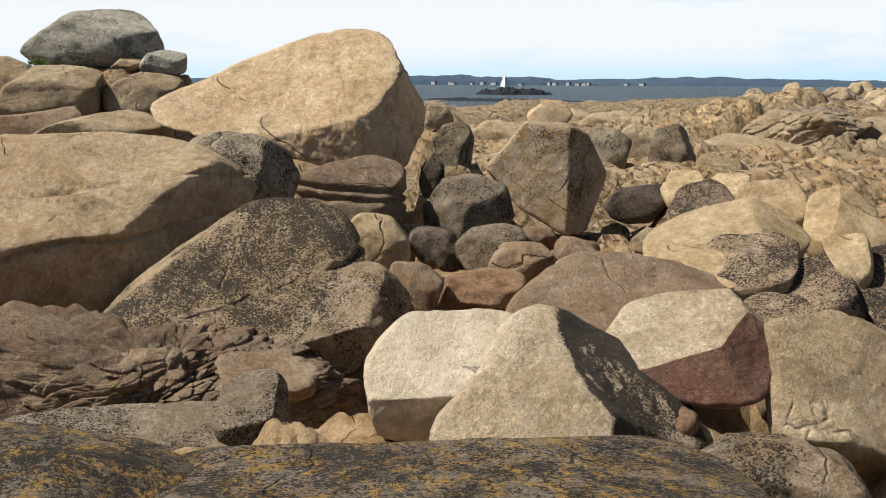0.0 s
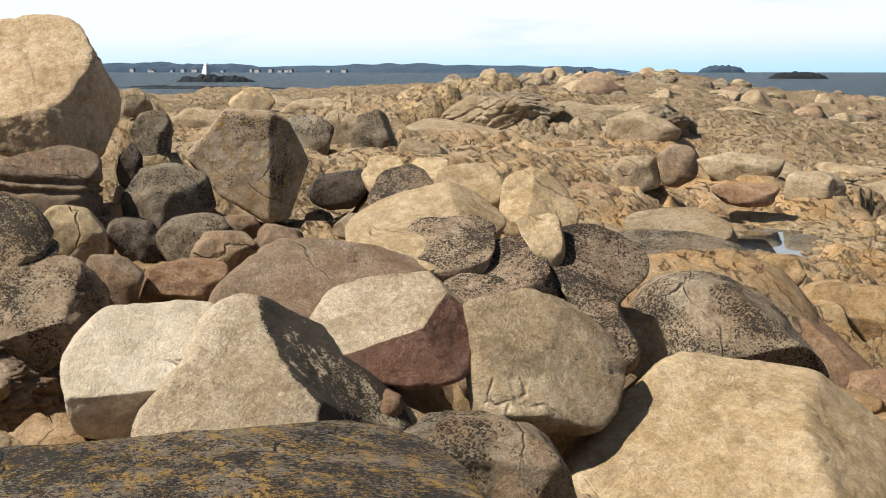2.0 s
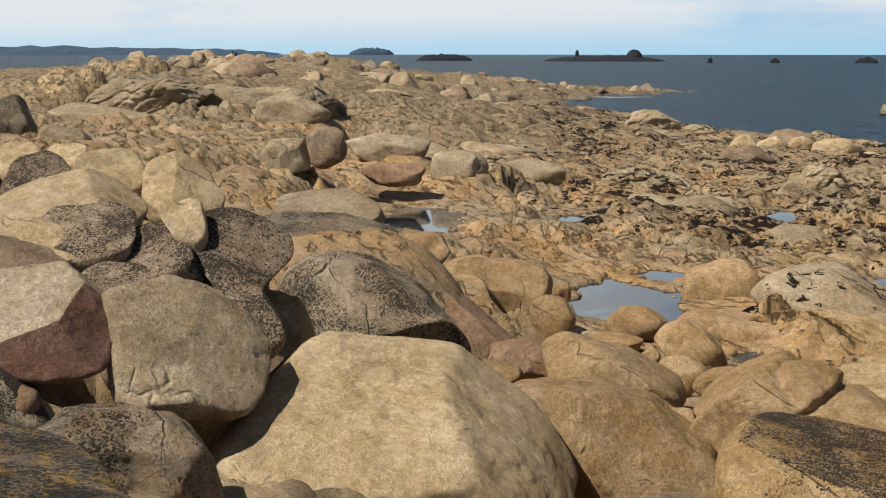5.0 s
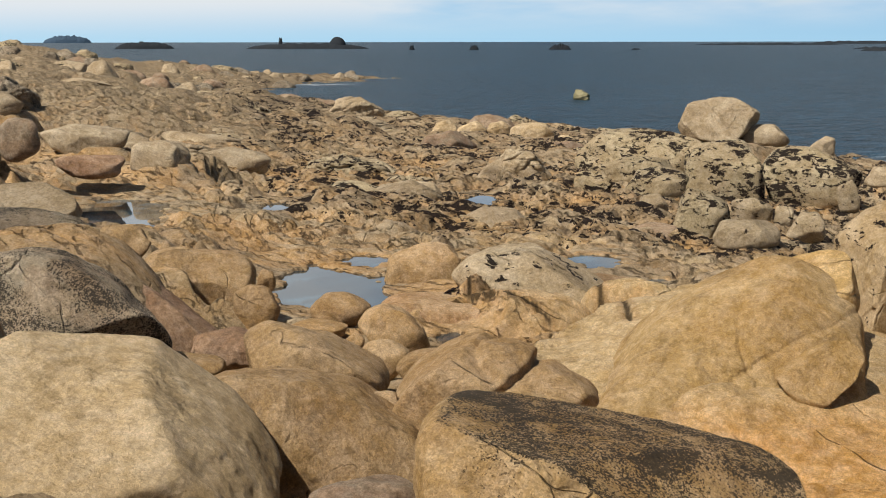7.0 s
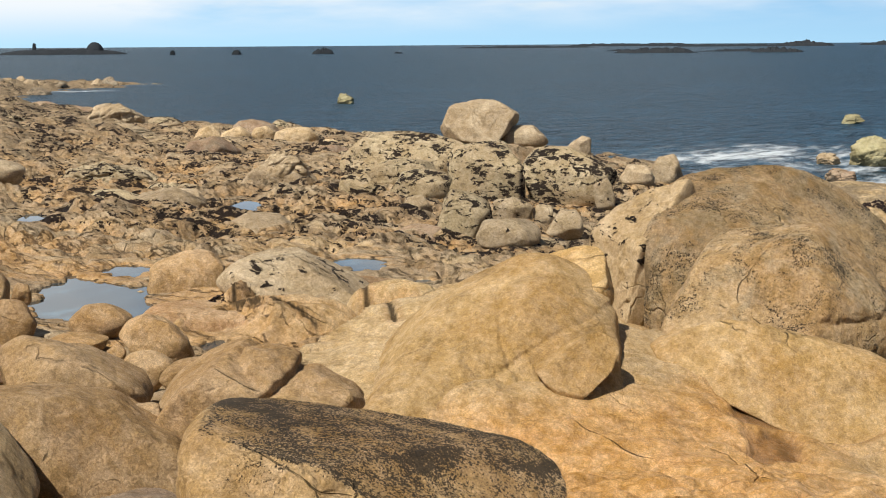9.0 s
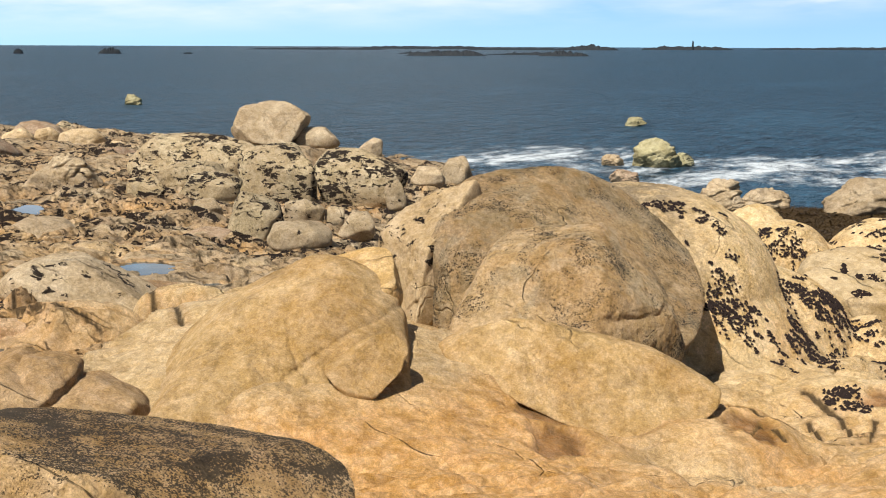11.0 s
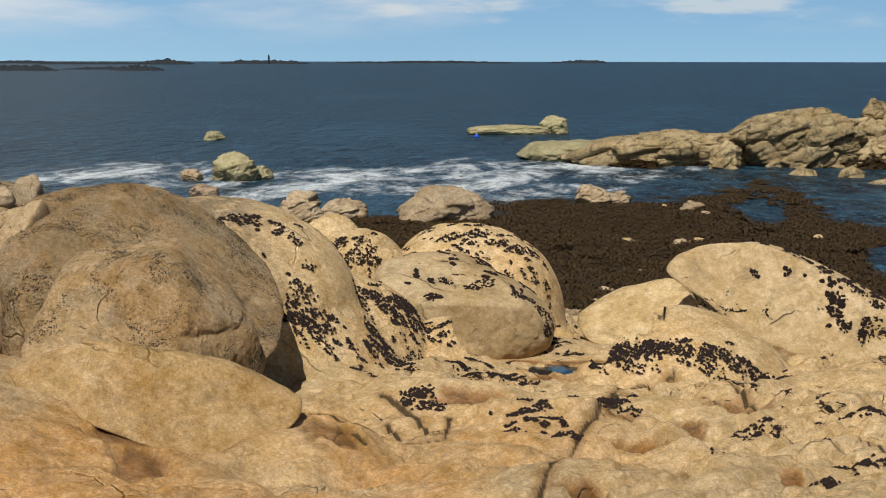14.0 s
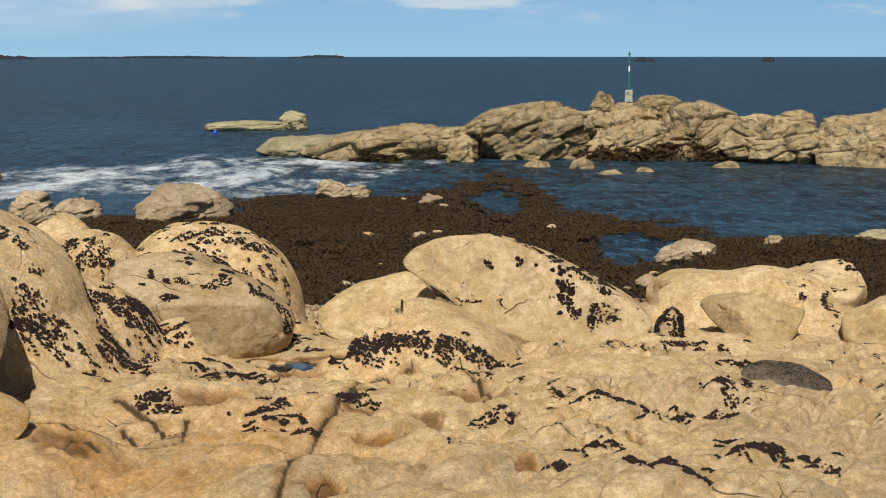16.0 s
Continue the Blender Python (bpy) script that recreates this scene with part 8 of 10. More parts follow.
rock("outcrop", "pale ridge at the edge of the shelf", 6.88, 27.55, 2.34, (1.17, 0.94, 0.48), -14.2, "pale", 193, 34, group="ridges at the edge of the shelf", category="outcrop", cuts=((-0.7, 0, 0.71, 0.89), (-0.34, 0, 0.94, 0.9), (0.61, 0, 0.79, 0.87), (0.96, 0, 0.29, 0.91), (0.1, -0.66, 0.75, 0.84), (-0.25, -0.95, 0.15, 0.86)), foot=2.14, knobs=0.06, taper=0, facets=6, sharp=36, rough=0.03, power=3.2)
rock("outcrop", "pale ridge at the edge of the shelf", 8.33, 25.57, 2.55, (1.11, 0.89, 0.74), -18.3, "spotted", 194, 34, group="ridges at the edge of the shelf", category="outcrop", cuts=((-0.74, 0, 0.68, 0.68), (-0.49, 0, 0.87, 0.64), (0.48, 0, 0.88, 1.1), (0.94, 0, 0.35, 1.0), (0.89, 0, -0.46, 0.81), (0.1, -0.66, 0.75, 0.84), (-0.25, -0.95, 0.15, 0.86)), foot=2.22, knobs=0.06, taper=0, facets=6, sharp=36, rough=0.03, power=3.2)
rock("outcrop", "pale ridge at the edge of the shelf", 9.10, 23.70, 2.45, (0.72, 0.57, 0.49), -21.3, "pale", 195, 23, group="ridges at the edge of the shelf", category="outcrop", cuts=((-0.61, 0, 0.8, 0.67), (-0.18, 0, 0.98, 0.81), (1.0, 0, 0.0, 1.0), (0.1, -0.66, 0.75, 0.84), (-0.25, -0.95, 0.15, 0.86)), foot=2.23, knobs=0.06, taper=0, facets=6, sharp=36, rough=0.03, power=3.2)
rock("outcrop", "pale ridge at the edge of the shelf", 6.66, 23.47, 2.60, (0.89, 0.71, 0.41), -16.1, "pale", 196, 30, group="ridges at the edge of the shelf", category="outcrop", cuts=((-0.39, 0, 0.92, 0.92), (0.47, 0, 0.88, 0.88), (0.97, 0, -0.23, 0.87), (-0.92, 0, -0.39, 0.7), (0.1, -0.66, 0.75, 0.84), (-0.25, -0.95, 0.15, 0.86)), foot=2.42, knobs=0.06, taper=0, facets=6, sharp=36, rough=0.03, power=3.2)
rock("outcrop", "pale ridge at the edge of the shelf", 5.03, 22.34, 2.55, (0.25, 0.20, 0.48), -12.8, "spotted", 197, 18, group="ridges at the edge of the shelf", category="outcrop", cuts=((-0.38, 0, 0.93, 0.96), (0.45, 0, 0.89, 0.85), (0.86, 0, -0.51, 0.64), (-0.99, 0, -0.16, 0.89), (0.1, -0.66, 0.75, 0.84), (-0.25, -0.95, 0.15, 0.86)), foot=2.32, knobs=0.06, taper=0, facets=6, sharp=36, rough=0.03, power=3.2)
rock("slab", "dark hollow slab lifted from the shelf", 5.74, 18.41, 2.69, (0.63, 0.38, 0.25), -17.7, "dark", 198, 48, category="slab", cuts=((-0.98, 0, -0.19, 0.88), (-0.33, 0, -0.95, 0.62), (0.99, 0, 0.13, 0.86), (0.76, 0, 0.65, 0.63), (0.32, 0, 0.95, 0.78), (-0.7, 0, 0.72, 1.08), (0.33, -0.49, 0.81, 0.33),), foot=2.47, facets=0, sharp=50, rough=0.02, taper=0, power=3.2, wrinkle=0.6)

# outcrops between the pools and the sea
rock("boulder", "cracked boulder perched above the sea", -32.92, 54.65, 3.56, (1.86, 1.49, 1.05), 31.0, "tan", 199, 56, category="boulder", cuts=((-0.95, 0, -0.3, 1.06), (-0.46, 0, -0.89, 1.07), (0.11, 0, -0.99, 0.95), (0.82, 0, -0.58, 0.87), (0.66, 0, 0.75, 0.84), (0.16, 0, 0.99, 0.95), (-0.63, 0, 0.77, 0.94), (-0.98, 0, 0.21, 0.9), (0.12, -0.89, 0.44, 0.16), (0.11, -0.43, 0.9, 0.4),), foot=2.62, facets=3, sharp=36, rough=0.03, taper=0, power=3.2, wrinkle=0.8, grooves=[(0.9, 0.1, 0.2, -0.1, 0.05), (0.1, -0.2, 1, 0.35, 0.06), (0.8, 0, -0.5, 0.4, 0.04)])
rock("boulder", "smooth slab leaning on the perched boulder", -31.76, 56.60, 2.73, (1.19, 0.95, 0.52), 29.3, "tan", 200, 36, category="boulder", cuts=((-0.68, 0, -0.73, 1.12), (0.06, 0, -1.0, 0.96), (0.91, 0, 0.41, 0.78), (-0.95, 0, 0.32, 0.75),), foot=2.27, facets=0, sharp=24, rough=0.03, taper=0, power=3.2, wrinkle=0.4)
rock("outcrop", "tan outcrop tufted with black weed", -32.07, 47.32, 2.37, (2.64, 2.11, 1.13), 34.2, "tufted", 201, 38, group="outcrops above the sea", category="outcrop", cuts=((-0.93, 0, 0.38, 0.89), (-0.49, 0, 0.87, 0.98), (0.16, 0, 0.99, 0.95), (0.6, 0, 0.8, 1.0), (0.99, 0, 0.1, 0.97), (0.1, -0.66, 0.75, 0.84), (-0.25, -0.95, 0.15, 0.86)), foot=1.85, facets=4, rough=0.05, taper=0, sharp=36, power=3.2)
rock("outcrop", "tan outcrop tufted with black weed", -23.11, 38.75, 2.72, (1.27, 1.01, 1.18), 30.8, "tufted", 202, 23, group="outcrops above the sea", category="outcrop", cuts=((-0.96, 0, 0.27, 1.03), (-0.25, 0, 0.97, 0.97), (0.25, 0, 0.97, 0.97), (0.99, 0, 0.15, 0.96), (-0.98, 0, -0.21, 0.92), (0.1, -0.66, 0.75, 0.84), (-0.25, -0.95, 0.15, 0.86)), foot=2.17, facets=4, rough=0.05, taper=0, sharp=36, power=3.2)
rock("outcrop", "tan outcrop tufted with black weed", -21.55, 41.59, 2.41, (1.60, 1.28, 1.27), 27.3, "tufted", 203, 28, group="outcrops above the sea", category="outcrop", cuts=((-0.91, 0, 0.41, 1.12), (-0.14, 0, 0.99, 1.01), (0.45, 0, 0.89, 0.84), (0.57, 0, 0.82, 0.87), (0.95, 0, -0.3, 0.85), (-0.98, 0, -0.2, 0.88), (0.1, -0.66, 0.75, 0.84), (-0.25, -0.95, 0.15, 0.86)), foot=1.81, facets=4, rough=0.05, taper=0, sharp=36, power=3.2)
rock("outcrop", "tan outcrop tufted with black weed", -23.92, 36.21, 2.66, (0.96, 0.77, 0.50), 33.5, "tufted", 204, 18, group="outcrops above the sea", category="outcrop", cuts=((-0.95, 0, 0.3, 0.86), (-0.13, 0, 0.99, 0.91), (0.88, 0, 0.48, 1.04), (0.98, 0, -0.22, 0.9), (0.1, -0.66, 0.75, 0.84), (-0.25, -0.95, 0.15, 0.86)), foot=2.43, facets=4, rough=0.05, taper=0, sharp=36, power=3.2)
rock("outcrop", "tan outcrop tufted with black weed", -26.50, 36.51, 2.29, (0.63, 0.51, 0.65), 36.0, "tufted", 205, 12, group="outcrops above the sea", category="outcrop", cuts=((-0.9, 0, 0.43, 1.04), (-0.07, 0, 1.0, 0.97), (0.76, 0, 0.65, 0.97), (0.82, 0, -0.58, 0.63), (-0.94, 0, -0.33, 0.83), (0.1, -0.66, 0.75, 0.84), (-0.25, -0.95, 0.15, 0.86)), foot=1.98, facets=4, rough=0.05, taper=0, sharp=36, power=3.2)
rock("outcrop", "tan outcrop tufted with black weed", -17.40, 28.13, 2.88, (0.73, 0.58, 0.74), 31.7, "tufted", 206, 19, group="outcrops above the sea", category="outcrop", cuts=((-1.0, 0, 0.08, 1.0), (-0.55, 0, 0.84, 1.14), (0.19, 0, 0.98, 0.88), (0.62, 0, 0.78, 0.87), (0.98, 0, 0.2, 0.97), (-0.87, 0, -0.49, 0.85), (0.1, -0.66, 0.75, 0.84), (-0.25, -0.95, 0.15, 0.86)), foot=2.53, facets=4, rough=0.05, taper=0, sharp=36, power=3.2)
rock("outcrop", "tan outcrop tufted with black weed", -20.26, 30.39, 2.73, (0.44, 0.35, 0.38), 33.7, "dotted", 207, 12, group="outcrops above the sea", category="outcrop", cuts=((-0.94, 0, 0.34, 0.9), (-0.16, 0, 0.99, 0.91), (0.88, 0, 0.48, 0.92), (0.1, -0.66, 0.75, 0.84), (-0.25, -0.95, 0.15, 0.86)), foot=2.56, facets=4, rough=0.05, taper=0, sharp=36, power=3.2)
rock("outcrop", "tan outcrop tufted with black weed", -18.11, 31.71, 2.70, (0.55, 0.44, 0.33), 29.7, "dotted", 208, 12, group="outcrops above the sea", category="outcrop", cuts=((-1.0, 0, 0.09, 0.95), (-0.0, 0, 1.0, 1.0), (0.56, 0, 0.83, 0.86), (0.99, 0, -0.16, 0.93), (0.1, -0.66, 0.75, 0.84), (-0.25, -0.95, 0.15, 0.86)), foot=2.55, facets=4, rough=0.05, taper=0, sharp=36, power=3.2)
rock("outcrop", "tan outcrop tufted with black weed", -15.65, 27.18, 2.80, (0.71, 0.56, 0.36), 29.9, "dotted", 209, 18, group="outcrops above the sea", category="outcrop", cuts=((-0.96, 0, 0.29, 0.91), (-0.22, 0, 0.97, 0.97), (0.48, 0, 0.88, 0.88), (0.98, 0, 0.18, 0.99), (0.1, -0.66, 0.75, 0.84), (-0.25, -0.95, 0.15, 0.86)), foot=2.64, facets=4, rough=0.05, taper=0, sharp=36, power=3.2)
rock("outcrop", "tan outcrop tufted with black weed", -17.41, 32.10, 2.59, (0.26, 0.21, 0.27), 28.4, "dotted", 210, 12, group="outcrops above the sea", category="outcrop", cuts=((-0.97, 0, 0.23, 0.92), (-0.0, 0, 1.0, 1.0), (1.0, 0, -0.08, 0.92), (0.1, -0.66, 0.75, 0.84), (-0.25, -0.95, 0.15, 0.86)), foot=2.46, facets=4, rough=0.05, taper=0, sharp=36, power=3.2)
rock("outcrop", "tan outcrop tufted with black weed", -16.19, 30.80, 2.49, (0.49, 0.39, 0.45), 27.7, "dotted", 211, 12, group="outcrops above the sea", category="outcrop", cuts=((-0.84, 0, 0.54, 0.58), (-0.13, 0, 0.99, 0.86), (1.0, 0, 0.0, 1.0), (0.1, -0.66, 0.75, 0.84), (-0.25, -0.95, 0.15, 0.86)), foot=2.28, facets=4, rough=0.05, taper=0, sharp=36, power=3.2)
rock("outcrop", "tan outcrop tufted with black weed", -17.93, 26.77, 2.61, (0.39, 0.31, 0.19), 33.8, "dotted", 212, 12, group="outcrops above the sea", category="outcrop", cuts=((-0.99, 0, 0.11, 0.94), (-0.0, 0, 1.0, 1.0), (0.97, 0, 0.25, 0.9), (0.1, -0.66, 0.75, 0.84), (-0.25, -0.95, 0.15, 0.86)), foot=2.53, facets=4, rough=0.05, taper=0, sharp=36, power=3.2)
rock("outcrop", "tan outcrop tufted with black weed", -21.02, 45.67, 2.35, (0.66, 0.53, 0.39), 24.7, "tan", 213, 12, group="outcrops above the sea", category="outcrop", cuts=((-0.95, 0, 0.32, 0.8), (-0.11, 0, 0.99, 0.95), (0.89, 0, 0.45, 0.79), (0.1, -0.66, 0.75, 0.84), (-0.25, -0.95, 0.15, 0.86)), foot=2.17, facets=4, rough=0.05, taper=0, sharp=36, power=3.2)
rock("outcrop", "tan outcrop tufted with black weed", -20.75, 47.67, 2.35, (0.65, 0.52, 0.62), 23.4, "tan", 214, 12, group="outcrops above the sea", category="outcrop", cuts=((-0.89, 0, 0.45, 0.79), (-0.3, 0, 0.95, 0.86), (0.72, 0, 0.69, 0.9), (0.1, -0.66, 0.75, 0.84), (-0.25, -0.95, 0.15, 0.86)), foot=2.06, facets=4, rough=0.05, taper=0, sharp=36, power=3.2)
rock("outcrop", "tan outcrop tufted with black weed", -16.78, 34.36, 2.93, (0.31, 0.25, 0.45), 26.0, "dotted", 215, 12, group="outcrops above the sea", category="outcrop", cuts=((-0.37, 0, 0.93, 0.84), (0.74, 0, 0.67, 0.86), (-0.97, 0, -0.25, 0.85), (0.1, -0.66, 0.75, 0.84), (-0.25, -0.95, 0.15, 0.86)), foot=2.71, facets=4, rough=0.05, taper=0, sharp=36, power=3.2)
rock("outcrop", "tan outcrop tufted with black weed", -26.02, 50.89, 2.86, (0.54, 0.43, 0.42), 27.0, "tan", 216, 12, group="outcrops above the sea", category="outcrop", cuts=((-0.72, 0, 0.69, 0.5), (0.34, 0, 0.94, 1.03), (1.0, 0, -0.07, 0.95), (0.1, -0.66, 0.75, 0.84), (-0.25, -0.95, 0.15, 0.86)), foot=2.67, facets=4, rough=0.05, taper=0, sharp=36, power=3.2)
rock("outcrop", "tan outcrop tufted with black weed", -27.81, 40.85, 2.53, (1.39, 1.11, 0.50), 34.3, "tufted", 217, 23, group="outcrops above the sea", category="outcrop", cuts=((-0.65, 0, 0.76, 0.85), (0.31, 0, 0.95, 0.91), (1.0, 0, 0.0, 1.0), (-0.93, 0, -0.36, 0.84), (0.1, -0.66, 0.75, 0.84), (-0.25, -0.95, 0.15, 0.86)), foot=2.31, facets=4, rough=0.05, taper=0, sharp=36, power=3.2)

# ledges and whalebacks of the plain
rock("ledge", "low whaleback of tan bedrock", -57.00, 25.39, 5.16, (2.38, 1.90, 1.03), 66.0, "grey", 218, 31, group="whalebacks of the plain", category="rock", cuts=((-0.94, 0, 0.34, 0.91), (-0.27, 0, 0.96, 0.92), (0.43, 0, 0.9, 0.97), (0.98, 0, -0.22, 0.84), (0.1, -0.66, 0.75, 0.84), (-0.25, -0.95, 0.15, 0.86)), foot=4.82, facets=4, rough=0.05, taper=0, sharp=36, power=3.2)
rock("ledge", "low whaleback of tan bedrock", -48.44, 19.98, 4.66, (2.41, 1.93, 0.66), 67.6, "tan", 219, 38, group="whalebacks of the plain", category="rock", cuts=((-0.97, 0, 0.23, 1.03), (0.44, 0, 0.9, 0.54), (0.49, 0, 0.87, 0.5), (0.56, 0, 0.83, 0.53), (0.1, -0.66, 0.75, 0.84), (-0.25, -0.95, 0.15, 0.86)), foot=4.46, facets=4, rough=0.05, taper=0, sharp=36, power=3.2)
rock("ledge", "low whaleback of tan bedrock", -51.62, 27.31, 5.02, (2.22, 1.78, 0.75), 62.1, "tan", 220, 31, group="whalebacks of the plain", category="rock", cuts=((-0.87, 0, 0.49, 1.0), (0.42, 0, 0.91, 0.66), (-0.94, 0, -0.33, 0.86), (0.1, -0.66, 0.75, 0.84), (-0.25, -0.95, 0.15, 0.86)), foot=4.78, facets=4, rough=0.05, taper=0, sharp=36, power=3.2)
rock("ledge", "low whaleback of tan bedrock", -43.63, 25.23, 4.94, (1.41, 1.13, 0.73), 59.9, "tan", 221, 23, group="whalebacks of the plain", category="rock", cuts=((-0.6, 0, 0.8, 0.97), (0.6, 0, 0.8, 0.63), (0.76, 0, 0.65, 0.63), (0.1, -0.66, 0.75, 0.84), (-0.25, -0.95, 0.15, 0.86)), foot=4.7, facets=4, rough=0.05, taper=0, sharp=36, power=3.2)
rock("ledge", "low whaleback of tan bedrock", -58.52, 14.91, 5.44, (1.09, 0.87, 0.87), 75.8, "blond", 222, 15, group="whalebacks of the plain", category="rock", cuts=((-0.71, 0, 0.71, 0.85), (-0.2, 0, 0.98, 0.92), (0.62, 0, 0.78, 0.99), (0.83, 0, -0.55, 0.57), (-0.92, 0, -0.38, 0.85), (0.1, -0.66, 0.75, 0.84), (-0.25, -0.95, 0.15, 0.86)), foot=5.15, facets=4, rough=0.05, taper=0, sharp=36, power=3.2)
rock("ledge", "low whaleback of tan bedrock", -44.36, 9.61, 5.13, (1.09, 0.87, 0.65), 77.9, "tan", 223, 20, group="whalebacks of the plain", category="rock", cuts=((-0.71, 0, 0.71, 0.94), (0.13, 0, 0.99, 0.95), (0.89, 0, 0.45, 0.98), (0.1, -0.66, 0.75, 0.84), (-0.25, -0.95, 0.15, 0.86)), foot=4.92, facets=4, rough=0.05, taper=0, sharp=36, power=3.2)
rock("ledge", "low whaleback of tan bedrock", -32.97, 9.80, 5.39, (0.62, 0.49, 0.63), 73.5, "grey", 224, 15, group="whalebacks of the plain", category="rock", cuts=((-0.97, 0, 0.25, 0.95), (-0.19, 0, 0.98, 0.92), (0.54, 0, 0.84, 1.02), (0.96, 0, -0.29, 0.79), (0.1, -0.66, 0.75, 0.84), (-0.25, -0.95, 0.15, 0.86)), foot=5.18, facets=4, rough=0.05, taper=0, sharp=36, power=3.2)
rock("ledge", "low whaleback of tan bedrock", -34.64, 11.18, 5.38, (0.65, 0.52, 0.58), 72.2, "tan", 225, 15, group="whalebacks of the plain", category="rock", cuts=((-0.81, 0, 0.59, 1.04), (-0.0, 0, 1.0, 1.0), (0.85, 0, 0.52, 1.0), (0.1, -0.66, 0.75, 0.84), (-0.25, -0.95, 0.15, 0.86)), foot=5.19, facets=4, rough=0.05, taper=0, sharp=36, power=3.2)
rock("ledge", "low whaleback of tan bedrock", -31.57, 10.89, 5.23, (0.60, 0.48, 0.83), 71.0, "grey", 226, 21, group="whalebacks of the plain", category="rock", cuts=((-0.89, 0, 0.46, 0.88), (-0.17, 0, 0.98, 0.93), (0.53, 0, 0.85, 1.02), (1.0, 0, 0.06, 0.99), (0.1, -0.66, 0.75, 0.84), (-0.25, -0.95, 0.15, 0.86)), foot=4.95, facets=4, rough=0.05, taper=0, sharp=36, power=3.2)
rock("ledge", "low whaleback of tan bedrock", -28.37, 10.93, 5.15, (0.55, 0.44, 0.40), 69.0, "tan", 227, 15, group="whalebacks of the plain", category="rock", cuts=((-0.94, 0, 0.35, 1.08), (0.22, 0, 0.98, 0.81), (0.86, 0, 0.51, 0.84), (0.1, -0.66, 0.75, 0.84), (-0.25, -0.95, 0.15, 0.86)), foot=5.03, facets=4, rough=0.05, taper=0, sharp=36, power=3.2)
rock("ledge", "low whaleback of tan bedrock", -29.22, 21.69, 4.07, (0.76, 0.61, 0.43), 53.3, "tan", 228, 17, group="whalebacks of the plain", category="rock", cuts=((-0.89, 0, 0.45, 1.17), (0.08, 0, 1.0, 0.93), (0.93, 0, 0.36, 0.98), (0.1, -0.66, 0.75, 0.84), (-0.25, -0.95, 0.15, 0.86)), foot=3.94, facets=4, rough=0.05, taper=0, sharp=36, power=3.2)
rock("ledge", "low whaleback of tan bedrock", -27.72, 18.62, 4.17, (0.80, 0.64, 0.28), 56.0, "rusty", 229, 20, group="whalebacks of the plain", category="rock", cuts=((-0.55, 0, 0.83, 1.02), (0.32, 0, 0.95, 0.84), (0.98, 0, -0.18, 0.88), (-0.94, 0, -0.35, 0.74), (0.1, -0.66, 0.75, 0.84), (-0.25, -0.95, 0.15, 0.86)), foot=4.09, facets=4, rough=0.05, taper=0, sharp=36, power=3.2)
rock("ledge", "low whaleback of tan bedrock", -25.98, 13.76, 4.39, (0.65, 0.52, 0.31), 62.0, "rusty", 230, 18, group="whalebacks of the plain", category="rock", cuts=((-0.6, 0, 0.8, 0.97), (0.31, 0, 0.95, 0.86), (0.97, 0, 0.24, 0.95), (-0.82, 0, -0.57, 0.56), (0.1, -0.66, 0.75, 0.84), (-0.25, -0.95, 0.15, 0.86)), foot=4.3, facets=4, rough=0.05, taper=0, sharp=36, power=3.2)
rock("ledge", "low whaleback of tan bedrock", -31.92, 21.33, 4.39, (1.15, 0.92, 0.43), 56.1, "tan", 231, 25, group="whalebacks of the plain", category="rock", cuts=((-0.53, 0, 0.85, 0.95), (0.38, 0, 0.92, 0.85), (0.98, 0, -0.2, 0.88), (-0.95, 0, -0.3, 0.8), (0.1, -0.66, 0.75, 0.84), (-0.25, -0.95, 0.15, 0.86)), foot=4.26, facets=4, rough=0.05, taper=0, sharp=36, power=3.2)
rock("ledge", "low whaleback of tan bedrock", -29.54, 13.31, 4.77, (0.71, 0.57, 0.37), 65.7, "tan", 232, 18, group="whalebacks of the plain", category="rock", cuts=((-0.59, 0, 0.81, 0.86), (0.52, 0, 0.85, 0.81), (0.96, 0, -0.26, 0.88), (-0.88, 0, -0.48, 0.72), (0.1, -0.66, 0.75, 0.84), (-0.25, -0.95, 0.15, 0.86)), foot=4.66, facets=4, rough=0.05, taper=0, sharp=36, power=3.2)
rock("ledge", "low whaleback of tan bedrock", -59.82, 17.74, 5.19, (1.38, 1.10, 0.63), 73.5, "tan", 233, 18, group="whalebacks of the plain", category="rock", cuts=((-0.87, 0, 0.5, 0.8), (-0.21, 0, 0.98, 0.89), (0.81, 0, 0.58, 0.95), (0.1, -0.66, 0.75, 0.84), (-0.25, -0.95, 0.15, 0.86)), foot=4.99, facets=4, rough=0.05, taper=0, sharp=36, power=3.2)
rock("ledge", "low whaleback of tan bedrock", -39.82, 6.78, 6.00, (0.48, 0.39, 0.52), 80.5, "tan", 234, 12, group="whalebacks of the plain", category="rock", cuts=((-0.96, 0, 0.27, 0.87), (-0.15, 0, 0.99, 0.94), (0.84, 0, 0.54, 0.82), (0.1, -0.66, 0.75, 0.84), (-0.25, -0.95, 0.15, 0.86)), foot=5.83, facets=4, rough=0.05, taper=0, sharp=36, power=3.2)
rock("ledge", "low whaleback of tan bedrock", -36.71, 24.97, 3.86, (1.42, 1.14, 0.50), 55.8, "tan", 235, 26, group="whalebacks of the plain", category="rock", cuts=((-0.91, 0, 0.41, 0.98), (0.13, 0, 0.99, 0.91), (0.8, 0, 0.6, 1.0), (-0.97, 0, -0.24, 0.93), (0.1, -0.66, 0.75, 0.84), (-0.25, -0.95, 0.15, 0.86)), foot=3.72, facets=4, rough=0.05, taper=0, sharp=36, power=3.2)
